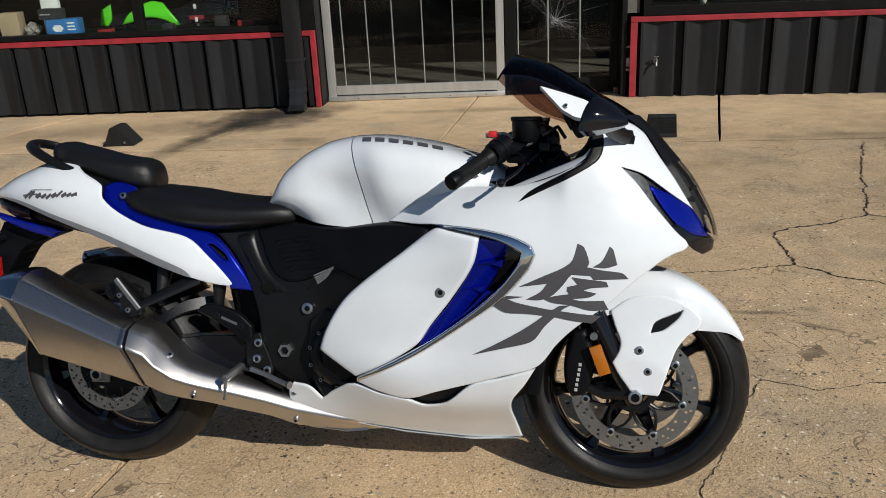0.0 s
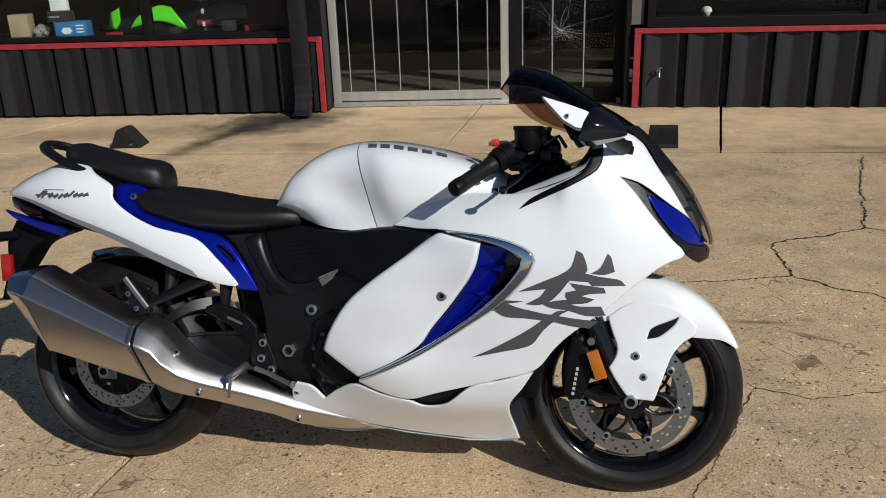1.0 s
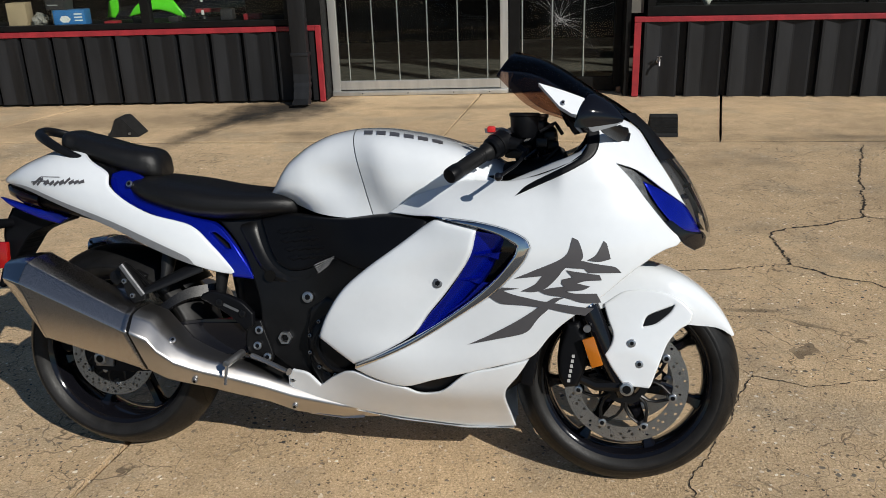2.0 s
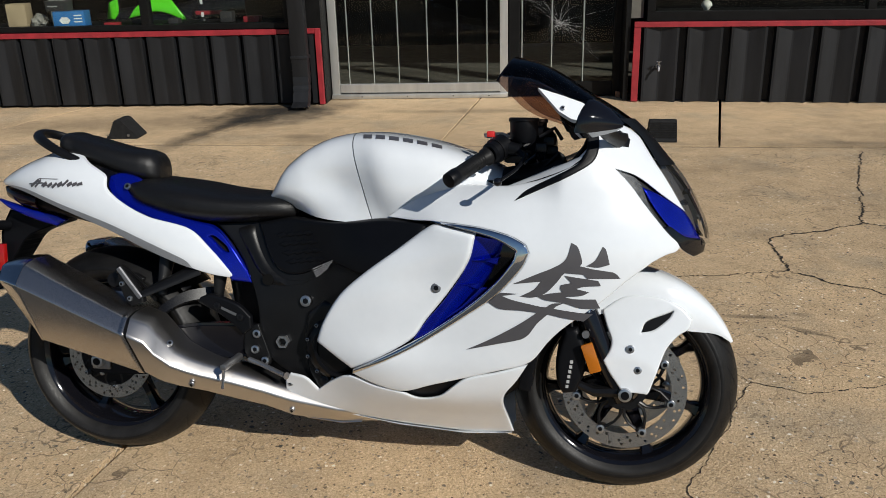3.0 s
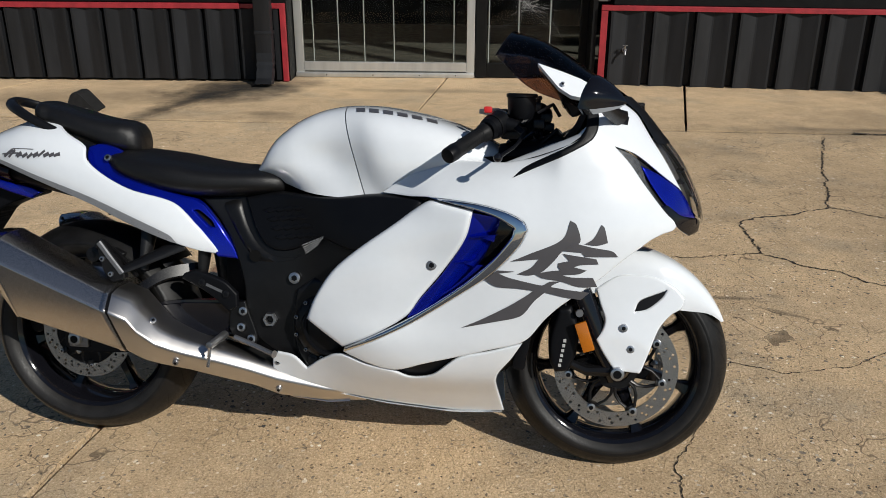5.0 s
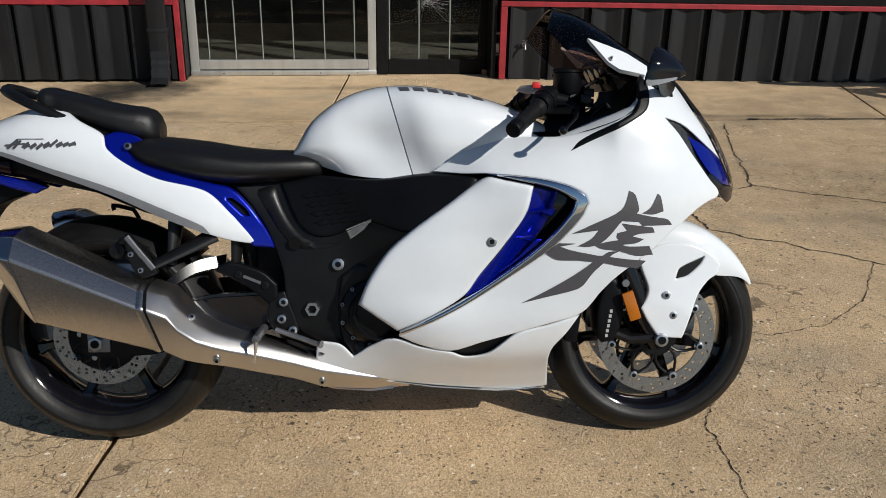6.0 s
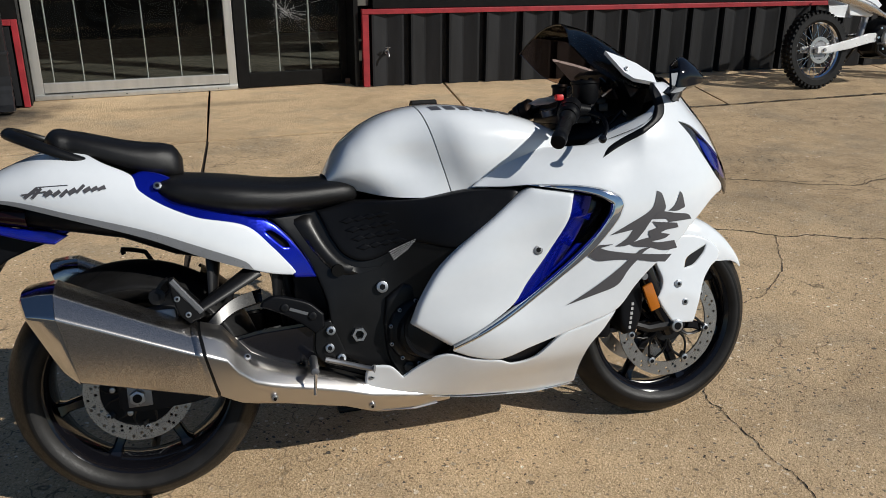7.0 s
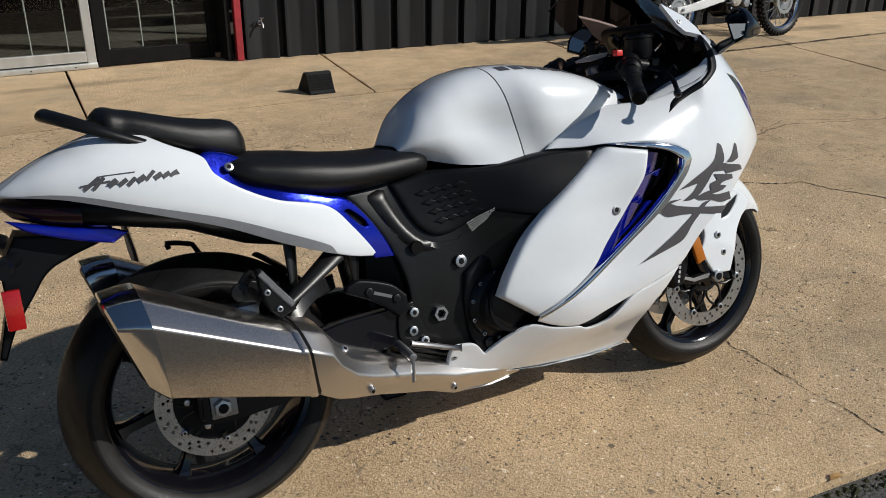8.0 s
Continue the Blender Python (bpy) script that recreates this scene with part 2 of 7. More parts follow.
CLAD = surface("charcoal_painted_metal", (0.0112, 0.0118, 0.0136), 0.50, 0, 0, 0.40, 9, 0.10, 0.12, 60, (1, 1, 0.12), spec=0.30)
REDPAINT = surface("red_painted_trim", (0.30, 0.020, 0.028), 0.5, 0, 0, 0.2, 12, 0.08)
DARKWOOD = surface("black_painted_frame", (0.0055, 0.0055, 0.0055), 0.5, 0, 0, 0.3, 10, 0.08, 0.1, 80, spec=0.16)
ALUM = surface("dull_aluminium", (0.55, 0.55, 0.53), 0.42, 0.75, 0, 0.1, 14, 0.08, 0.08, 60, (1, 1, 0.1))
BARS = surface("white_painted_bar", (0.36, 0.36, 0.35), 0.5)
# Near-black colour stands in for shade in the shop and in small hollows.
SHADEBLK = surface("shaded_interior_black", (0.0045, 0.0045, 0.0045), 0.8, 0, 0, 0.3, 2, 0.05, spec=0.1)
CHOCK = surface("black_rubber", (0.013, 0.013, 0.0135), 0.75, 0, 0, 0.3, 30, 0.06, 0.5, 200, spec=0.2)
BRICKMAT = surface("brown_wood_block", (0.28, 0.15, 0.09), 0.8)


# ---------------------------------------------------------------- mesh helpers
def finish(name, bm, mat, smooth=True):
    bmesh.ops.recalc_face_normals(bm, faces=bm.faces)
    me = bpy.data.meshes.new(name)
    bm.to_mesh(me)
    bm.free()
    me.materials.append(mat)
    if smooth:
        me.polygons.foreach_set("use_smooth", [True] * len(me.polygons))
        me.set_sharp_from_angle(angle=radians(38))
    return me


def part(name, bm, mat, parent, label="", smooth=True):
    ob = new(name, finish(name, bm, mat, smooth))
    ob.parent = parent
    return tagged(ob, label)


def thing(name, m, label, category, kind="", group=""):
    ob = new(name)
    ob.empty_display_size = 0.1
    ob.matrix_world = m
    return tagged(ob, label, category, group, kind)


def add_box(bm, lo, hi, bevel=0.0, m=None):
    r = bmesh.ops.create_cube(bm, size=1.0)
    vs = r["verts"]
    for v in vs:
        v.co = Vector([lo[i] + (v.co[i] + 0.5) * (hi[i] - lo[i]) for i in range(3)])
    if bevel:
        es = list({e for v in vs for e in v.link_edges})
        r2 = bmesh.ops.bevel(bm, geom=es, offset=bevel, segments=2, affect="EDGES", profile=0.6)
        vs = r2["verts"]
    if m is not None:
        bmesh.ops.transform(bm, matrix=m, verts=list(set(vs)))
    return vs


def box(lo, hi, bevel=0.0, m=None):
    bm = bmesh.new()
    add_box(bm, lo, hi, bevel, m)
    return bm


def add_rod(bm, a, b, r0, r1=None, seg=14, caps=True, bevel=0.0):
    a, b = Vector(a), Vector(b)
    r1 = r0 if r1 is None else r1
    d = b - a
    m = Matrix.Translation((a + b) / 2) @ d.to_track_quat("Z", "Y").to_matrix().to_4x4()
    r = bmesh.ops.create_cone(bm, cap_ends=caps, segments=seg, radius1=r0, radius2=r1, depth=d.length, matrix=m)
    if bevel:
        es = [e for e in {e for v in r["verts"] for e in v.link_edges} if len(e.link_faces) == 2 and max(len(f.verts) for f in e.link_faces) > 4]
        bmesh.ops.bevel(bm, geom=es, offset=bevel, segments=2, affect="EDGES", profile=0.5)


def rod(a, b, r0, r1=None, seg=14, bevel=0.0):
    bm = bmesh.new()
    add_rod(bm, a, b, r0, r1, seg, True, bevel)
    return bm


def add_tube(bm, pts, radii, seg=12, squash=1.0, cap=True):
    """A tube along points, its radius given at each."""
    pts = [Vector(p) for p in pts]
    if not hasattr(radii, "__len__"):
        radii = [radii] * len(pts)
    rings = []
    side = None
    for i, p in enumerate(pts):
        d = (pts[min(i + 1, len(pts) - 1)] - pts[max(i - 1, 0)]).normalized()
        if side is None:
            side = d.orthogonal().normalized()
        side = (side - d * side.dot(d)).normalized()
        up = d.cross(side)
        rings.append([bm.verts.new(p + (side * math.cos(k * math.tau / seg) + up * math.sin(k * math.tau / seg) * squash) * radii[i]) for k in range(seg)])
    for a, b in zip(rings, rings[1:]):
        for k in range(seg):
            bm.faces.new((a[k], a[(k + 1) % seg], b[(k + 1) % seg], b[k]))
    if cap:
        bm.faces.new(rings[0][::-1])
        bm.faces.new(rings[-1])


def tube(pts, radii, seg=12, squash=1.0):
    bm = bmesh.new()
    add_tube(bm, pts, radii, seg, squash)
    return bm


def spline(pts, n=6, closed=False, corner=42.0, ds=None):
    """Catmull-Rom through 2D or 3D points; sharp turns stay corners."""
    P = [np.array(p, float) for p in pts]
    N = len(P)
    out = []

    def is_corner(i):
        if not closed and i in (0, N - 1):
            return True
        a, b = P[i] - P[i - 1], P[(i + 1) % N] - P[i]
        c = float(a @ b) / (np.linalg.norm(a) * np.linalg.norm(b) + 1e-12)
        return math.degrees(math.acos(max(-1, min(1, c)))) > corner

    flags = [is_corner(i) for i in range(N)]
    for i in range(N if closed else N - 1):
        p1, p2 = P[i], P[(i + 1) % N]
        t1 = (p2 - p1) if flags[i] else (p2 - P[i - 1]) * 0.5
        t2 = (p2 - p1) if flags[(i + 1) % N] else (P[(i + 2) % N] - p1) * 0.5
        L = np.linalg.norm(p2 - p1)
        t1 = t1 * min(1.0, L / (np.linalg.norm(t1) + 1e-9))
        t2 = t2 * min(1.0, L / (np.linalg.norm(t2) + 1e-9))
        m = max(1, int(math.ceil(L / ds))) if ds else n
        for k in range(m):
            s = k / m
            out.append((2 * s**3 - 3 * s**2 + 1) * p1 + (s**3 - 2 * s**2 + s) * t1 + (-2 * s**3 + 3 * s**2) * p2 + (s**3 - s**2) * t2)
    if not closed:
        out.append(P[-1])
    return np.array(out)


def curve1(xs, ys):
    """A smooth function through a few values."""
    xs, ys = np.array(xs, float), np.array(ys, float)
    m = np.gradient(ys, xs)

    def f(x):
        x = np.clip(np.asarray(x, float), xs[0], xs[-1])
        i = np.clip(np.searchsorted(xs, x) - 1, 0, len(xs) - 2)
        h = xs[i + 1] - xs[i]
        s = (x - xs[i]) / h
        return (2 * s**3 - 3 * s**2 + 1) * ys[i] + (s**3 - 2 * s**2 + s) * h * m[i] + (-2 * s**3 + 3 * s**2) * ys[i + 1] + (s**3 - s**2) * h * m[i + 1]

    return f


def table2(us, hs, rows):
    """A smooth surface w(u, h) through a small table: one row for each u."""
    across = [curve1(hs, r) for r in rows]

    def f(u, h):
        u, h = np.broadcast_arrays(np.asarray(u, float), np.asarray(h, float))
        vals = np.array([g(h.ravel()) for g in across])
        out = np.empty(u.size)
        for k, uu in enumerate(u.ravel()):
            out[k] = curve1(us, vals[:, k])(uu)
        return out.reshape(u.shape)

    return f


def inside(poly, p):
    x, y = poly[:, 0], poly[:, 1]
    x2, y2 = np.roll(x, -1), np.roll(y, -1)
    hit = np.zeros(len(p), bool)
    for i in range(len(p)):
        c = (y > p[i, 1]) != (y2 > p[i, 1])
        xi = x[c] + (p[i, 1] - y[c]) * (x2[c] - x[c]) / (y2[c] - y[c])
        hit[i] = np.count_nonzero(xi > p[i, 0]) % 2
    return hit


def edge_distance(poly, p):
    a, b = poly, np.roll(poly, -1, 0)
    d = b - a
    out = np.full(len(p), 9.0)
    for i in range(len(a)):
        s = np.clip(((p - a[i]) @ d[i]) / (d[i] @ d[i] + 1e-12), 0, 1)
        out = np.minimum(out, np.linalg.norm(p - a[i] - s[:, None] * d[i], axis=1))
    return out


def sheet(outline, wfun, side=1, lift=0.0, thick=0.006, roll=0.006, step=0.014, holes=(), smooth_n=5, corner=42.0, bm=None):
    """A shell with a given outline in side view (u, h), lying on the lateral surface w(u, h), with rolled edges and thickness. side 1: the bike's right."""
    from mathutils.geometry import delaunay_2d_cdt
    bm = bm or bmesh.new()
    ds = max(0.0045, roll * 0.8) if roll else None
    poly = spline(outline, smooth_n, True, corner, ds)
    hole_polys = [spline(h, smooth_n, True, corner, ds) for h in holes]
    lo, hi = poly.min(0), poly.max(0)
    gu, gh = np.meshgrid(np.arange(lo[0], hi[0], step), np.arange(lo[1], hi[1], step * 0.87))
    gu = gu + (np.arange(gu.shape[0]) % 2)[:, None] * step / 2
    g = np.stack([gu.ravel(), gh.ravel()], 1)
    keep = inside(poly, g)
    g = g[keep]
    if len(g):
        dist = edge_distance(poly, g)
        for hp in hole_polys:
            dist = np.where(inside(hp, g), 0, np.minimum(dist, edge_distance(hp, g)))
        g = g[dist > max(step * 0.45, roll * 1.5)]
    loops = [poly] + hole_polys
    extra = []
    if roll:
        for lp in loops:
            a, b = np.roll(lp, 1, 0), np.roll(lp, -1, 0)
            t = b - a
            t /= np.linalg.norm(t, axis=1)[:, None] + 1e-9
            n = np.stack([-t[:, 1], t[:, 0]], 1)
            for s in (1, -1):
                for f in (0.3, 0.65, 1.1):
                    q = lp + n * s * roll * f
                    ok = inside(poly, q) & (edge_distance(poly, q) > roll * f * 0.8)
                    for hp in hole_polys:
                        ok &= ~inside(hp, q) & (edge_distance(hp, q) > roll * f * 0.8)
                    extra.append(q[ok])
    verts = np.concatenate(loops + extra + [g]) if len(g) else np.concatenate(loops + extra)
    edges, k = [], 0
    for lp in loops:
        edges += [(k + i, k + (i + 1) % len(lp)) for i in range(len(lp))]
        k += len(lp)
    vs, _, fs, *_ = delaunay_2d_cdt([Vector((float(a), float(b))) for a, b in verts], edges, [], 0, 1e-6)
    V = np.array([(v.x, v.y) for v in vs])
    cen = np.array([V[list(f)].mean(0) for f in fs])
    ok = inside(poly, cen)
    for hp in hole_polys:
        ok &= ~inside(hp, cen)
    w = wfun(V[:, 0], V[:, 1]) + lift
    if roll:
        d = edge_distance(poly, V)
        for hp in hole_polys:
            d = np.minimum(d, edge_distance(hp, V))
        q = np.clip(1 - d / roll, 0, 1)
        w = w - roll * 0.8 * (1 - np.sqrt(np.clip(1 - q * q, 0, 1)))
    bv = {}

    def vert(i):
        if i not in bv:
            bv[i] = bm.verts.new((V[i, 0], -side * w[i], V[i, 1]))
        return bv[i]

    count = {}
    faces = [f for f, o in zip(fs, ok) if o]
    for f in faces:
        try:
            bm.faces.new([vert(i) for i in (f if side > 0 else f[::-1])])
        except ValueError:
            continue
        for i in range(3):
            e = (f[i], f[(i + 1) % 3])
            count[frozenset(e)] = count.get(frozenset(e), []) + [e]
    if thick:
        low = {}

        def deep(i):
            if i not in low:
                low[i] = bm.verts.new((V[i, 0], -side * (w[i] - thick), V[i, 1]))
            return low[i]

        for es in count.values():
            if len(es) == 1:
                a, b = es[0]
                f = (vert(b), vert(a), deep(a), deep(b))
                try:
                    bm.faces.new(f if side > 0 else f[::-1])
                except ValueError:
                    pass
    return bm


def both(outline, wfun, **kw):
    bm = sheet(outline, wfun, 1, **kw)
    return sheet(outline, wfun, -1, bm=bm, **kw)


def flat(w):
    return lambda u, h: np.full(np.shape(u), float(w))


def loft(rings, closed_ring=True, cap=True):
    """Skin over rings of equal point count."""
    bm = bmesh.new()
    rows = [[bm.verts.new(p) for p in r] for r in rings]
    n = len(rows[0])
    for a, b in zip(rows, rows[1:]):
        for k in range(n if closed_ring else n - 1):
            bm.faces.new((a[k], a[(k + 1) % n], b[(k + 1) % n], b[k]))
    if cap:
        bm.faces.new(rows[0][::-1])
        bm.faces.new(rows[-1])
    return bm


def oval(u, top, mid, bot, wide, pt=2.4, pb=2.4, n=36, y0=0.0):
    """A superellipse section across the bike at u."""
    out = []
    for k in range(n):
        a = math.tau * k / n
        c, s = math.cos(a), math.sin(a)
        p = pt if s >= 0 else pb
        x = math.copysign(abs(c) ** (2 / p), c) * wide
        z = mid + math.copysign(abs(s) ** (2 / p), s) * ((top - mid) if s >= 0 else (mid - bot))
        out.append((u, y0 + x, z))
    return out


def lathe(profile, seg=72, m=None):
    """Turn (radius, y) points about the y axis."""
    bm = bmesh.new()
    rings = []
    for k in range(seg):
        a = math.tau * k / seg
        rings.append([bm.verts.new((r * math.cos(a), y, r * math.sin(a))) for r, y in profile])
    for k in range(seg):
        a, b = rings[k], rings[(k + 1) % seg]
        for i in range(len(profile) - 1):
            bm.faces.new((a[i], b[i], b[i + 1], a[i + 1]))
    if m is not None:
        bmesh.ops.transform(bm, matrix=m, verts=bm.verts)
    return bm


def moved(bm, m):
    bmesh.ops.transform(bm, matrix=m, verts=bm.verts)
    return bm


def join(*bms):
    out = bms[0]
    for b in bms[1:]:
        me = bpy.data.meshes.new("tmp")
        b.to_mesh(me)
        b.free()
        out.from_mesh(me)
        bpy.data.meshes.remove(me)
    return out


# ---------------------------------------------------------------- ground
# Ground past the asphalt is unseen; its tan is added to warm steel reflections.
ground = new("ground", finish("ground", box((-400, -400, -0.30), (400, 400, -0.060)), TANGROUND, False))
tagged(ground, "unseen tan open ground, added for warm reflections", "ground", kind="structure")
road = new("road", finish("road", box((-60, -4.2, -0.20), (60, 1.75, -0.046), m=pose(0, 0, 0, 0, 0, -14.4)), ASPHALT, False))
tagged(road, "worn dark asphalt lane running along the concrete apron", "road", kind="structure")
pavement = new("pavement", finish("pavement", join(box((-16, 6.36, -0.14), (17, 9.0, -0.024), m=pose(0, 0, 0, 0, 0, -8.22)), box((-16, 2.0, -0.16), (18, 12.0, -0.024), m=pose(0, 1.0, 0, 0, 0, -12))), SOIL, False))
tagged(pavement, "dirt-filled bed under the old tan concrete apron slabs", "pavement", kind="structure")


def cut(a, b):
    """The point where two lines meet; a line is (point, direction)."""
    (p, d), (q, e) = a, b
    s = ((q[0] - p[0]) * e[1] - (q[1] - p[1]) * e[0]) / (d[0] * e[1] - d[1] * e[0])
    return (p[0] + s * d[0], p[1] + s * d[1])


def slab(corners, gap, mat, z=0.0, name="slab"):
    """A cast slab with chamfered, slightly chipped upper edges."""
    zs = z if isinstance(z, tuple) else (z,) * len(corners)
    c = [Vector((*p, q)) for p, q in zip(corners, zs)]
    mid = sum(c, Vector()) / len(c)
    edge = []
    for a, b in zip(c, c[1:] + c[:1]):
        n = max(2, int((b - a).length / 0.12))
        for k in range(n):
            p = a.lerp(b, k / n)
            j = noise.noise(p * 5.0) * 0.006 + noise.noise(p * 17.0) * 0.003
            edge.append(p + (mid - p).normalized() * (gap + max(0, j)))
    bm = bmesh.new()
    top = [bm.verts.new(p + (mid - p).normalized() * 0.0035) for p in edge]
    rim = [bm.verts.new(p + Vector((0, 0, -0.002))) for p in edge]
    low = [bm.verts.new(p + Vector((0, 0, -0.12))) for p in edge]
    bm.faces.new(top)
    n = len(edge)
    for k in range(n):
        bm.faces.new((top[k], rim[k], rim[(k + 1) % n], top[(k + 1) % n]))
        bm.faces.new((rim[k], low[k], low[(k + 1) % n], rim[(k + 1) % n]))
    return part(name, bm, mat, pavement, smooth=False)


LINE_WALL = ((0, 9.2), (1, -0.13))
LINE_A = ((0, 6.288), (1, -0.131))
LINE_A2 = ((0, 6.325), (1, -0.131))
LINE_FRONT = ((0, 1.57), (1, -0.258))
CROSS_WALK = [((-14, 7), (0.33, 1)), ((-9.5, 7), (0.35, 1)), ((-6.6, 7), (0.38, 1)), ((-4.05, 7), (0.45, 1)), ((-1.86, 7), (0.50, 1)),
              ((0.11, 7), (0.22, 1)), ((2.32, 7), (0.325, 1)), ((4.9, 7), (0.44, 1)), ((7.65, 7), (0.45, 1)), ((11, 7), (0.4, 1)), ((15, 7), (0.4, 1))]
CROSS_APRON = [((-13.5, 4), (0.243, 1)), ((-9.2, 4), (0.243, 1)), ((-4.9, 4), (0.243, 1)), ((-0.612, 4), (0.248, 1)), ((6.1, 4), (0.5, 1)), ((10.5, 4), (0.5, 1)), ((15, 4), (0.5, 1))]
for a, b in zip(CROSS_WALK, CROSS_WALK[1:]):
    slab([cut(a, LINE_A2), cut(b, LINE_A2), cut(b, LINE_WALL), cut(a, LINE_WALL)], 0.010, WALKCON, (-0.011, -0.011, 0.0, 0.0))
for a, b in zip(CROSS_APRON, CROSS_APRON[1:]):
    slab([cut(a, LINE_FRONT), cut(b, LINE_FRONT), cut(b, LINE_A), cut(a, LINE_A)], 0.013, CONCRETE, -0.011)


def crack(path, width, seed, wander=1.0):
    """A jagged open crack: a thin dark ribbon that wanders and swells."""
    rnd = random.Random(seed)
    pts = [Vector((*p, 0.0)) for p in path]
    fine = []
    for a, b in zip(pts, pts[1:]):
        n = max(2, int((b - a).length / 0.011))
        side = (b - a).cross(Vector((0, 0, 1))).normalized()
        for k in range(n):
            p = a.lerp(b, k / n)
            fine.append(p + side * wander * (rnd.uniform(-1, 1) * 0.0055 + noise.noise(p * 22) * 0.012 + noise.noise(p * 7) * 0.03))
    fine.append(pts[-1])
    bm = bmesh.new()
    prev = None
    for i, p in enumerate(fine):
        d = (fine[min(i + 1, len(fine) - 1)] - fine[max(i - 1, 0)]).normalized()
        s = d.cross(Vector((0, 0, 1))) * width * rnd.choice((0.14, 0.20, 0.26, 0.34, 0.52)) * (1 if 0 < i < len(fine) - 1 else 0.2)
        row = (bm.verts.new(p + s + Vector((0, 0, -0.0092))), bm.verts.new(p - s + Vector((0, 0, -0.0092))))
        if prev:
            bm.faces.new((prev[0], prev[1], row[1], row[0]))
        prev = row
    part("crack", bm, SOIL, pavement, smooth=False)


CRACKS = [
    ([(2.91, 5.79), (2.56, 5.09), (2.34, 4.58), (2.19, 4.26), (1.98, 4.17), (1.73, 4.11), (1.63, 4.06), (1.58, 3.88), (1.56, 3.62)], 0.017),
    ([(1.56, 3.62), (1.32, 3.61), (1.07, 3.60), (0.75, 3.63)], 0.008),
    ([(1.56, 3.62), (1.65, 3.51), (1.81, 3.36), (2.05, 3.10), (2.29, 2.96), (2.47, 2.84), (2.56, 2.45), (2.75, 2.05)], 0.015),
    ([(2.19, 4.26), (2.45, 4.05), (3.14, 3.53), (3.57, 3.56), (4.27, 3.22), (5.4, 3.1)], 0.012),
    ([(2.05, 3.10), (1.72, 2.75), (1.41, 2.58), (1.18, 2.56), (1.02, 2.65), (0.90, 2.45), (0.78, 2.26), (0.70, 2.15), (0.64, 2.05), (0.60, 1.85), (0.57, 1.66), (0.53, 1.46)], 0.0052),
    ([(1.02, 2.65), (0.93, 2.80), (0.86, 3.05)], 0.004),
    ([(1.73, 4.11), (1.30, 4.45), (1.05, 4.9), (0.9, 5.6)], 0.002),
    ([(3.2, 5.89), (4.4, 5.735), (5.37, 5.612), (6.61, 5.45), (8.05, 5.26), (10, 5.0)], 0.050),
    ([(3.13, 3.53), (3.69, 3.63), (3.97, 3.41), (4.36, 3.26)], 0.006),
]
for n, (path, width) in enumerate(CRACKS):
    crack(path, width, n, 0.6 if width < 0.006 else 1.0)

# ---------------------------------------------------------------- shop front
M_L = pose(0, 8.033, 0, 0, 0, -5)
M_R = pose(1.80, 7.89, 0, 0, 0, -10.5)


def setting(name, bm, mat, m, label, category, smooth=False):
    ob = new(name, finish(name, bm, mat, smooth))
    ob.matrix_world = m
    return tagged(ob, label, category, kind="structure")


def ribbed(x0, x1, z0, z1, first, pitch, depth=0.032, gap=0.034):
    """Ribbed wall cladding: trapezoid ribs with a shallow swage between them."""
    xs = []
    x = first + (math.floor((x0 - first) / pitch) - 1) * pitch
    while x < x1 + pitch:
        for dx, dy in ((0.0, 0.045), (gap, 0.045), (gap + 0.006, -depth), (gap + 0.026, -depth), (gap + (pitch - gap) * 0.45, -depth * 0.15), (gap + (pitch - gap) * 0.50, -depth * 0.15), (pitch - 0.028, -depth), (pitch - 0.008, -depth)):
            if x0 < x + dx < x1:
                xs.append((x + dx, dy))
        x += pitch
    xs = [(x0, xs[0][1])] + xs + [(x1, xs[-1][1])]
    bm = bmesh.new()
    prev = None
    for px_, py_ in xs:
        zj = 0.004 * noise.noise(Vector((px_ * 4, 3.1, 0)))
        row = [bm.verts.new((px_, py_ - 0.004, z0 + zj)), bm.verts.new((px_, py_ - 0.004, z1)), bm.verts.new((px_, 0.05, z1)), bm.verts.new((px_, 0.05, z0 + zj))]
        if prev:
            for k in range(4):
                bm.faces.new((prev[k], prev[(k + 1) % 4], row[(k + 1) % 4], row[k]))
        else:
            bm.faces.new(row)
        prev = row
    bm.faces.new(prev)
    return bm


def frame_bars(bars, bevel=0.004):
    bm = bmesh.new()
    for lo, hi in bars:
        add_box(bm, lo, hi, bevel)
    return bm


# left of the doors
setting("wall_west", box((-12, 0.054, 0), (-1.11, 0.14, 0.66)), DARKWOOD, M_L, "low dark wall below the shop window", "wall")
setting("wall_cladding_west", ribbed(-12, -1.18, 0.02, 0.655, -4.07, 0.312), CLAD, M_L, "charcoal ribbed metal cladding below the shop window", "wall cladding")
trim_w = setting("trim_west", join(box((-12, -0.036, 0.660), (-1.53, 0.03, 0.708), 0.004), box((-1.53, -0.02, 0.662), (-1.18, 0.03, 0.704), 0.004)), REDPAINT, M_L, "faded red painted sill trim along the shop window", "trim")
setting("trim_door_west", frame_bars([((-1.165, -0.02, 0.0), (-1.118, 0.03, 0.708)), ((-1.24, -0.02, 0.662), (-1.166, 0.03, 0.708))]), REDPAINT, M_L, "red painted corner trim beside the doors", "trim")
setting("wall_end_west", box((-1.36, 0.03, 0.66), (-1.11, 0.30, 3.2)), DARKWOOD, M_L, "black painted wall end beside the doors", "wall")
setting("door_reveal_west", box((-1.13, 0.032, 0.0), (-1.108, 0.34, 0.66)), DARKWOOD, M_L, "black door reveal", "wall")
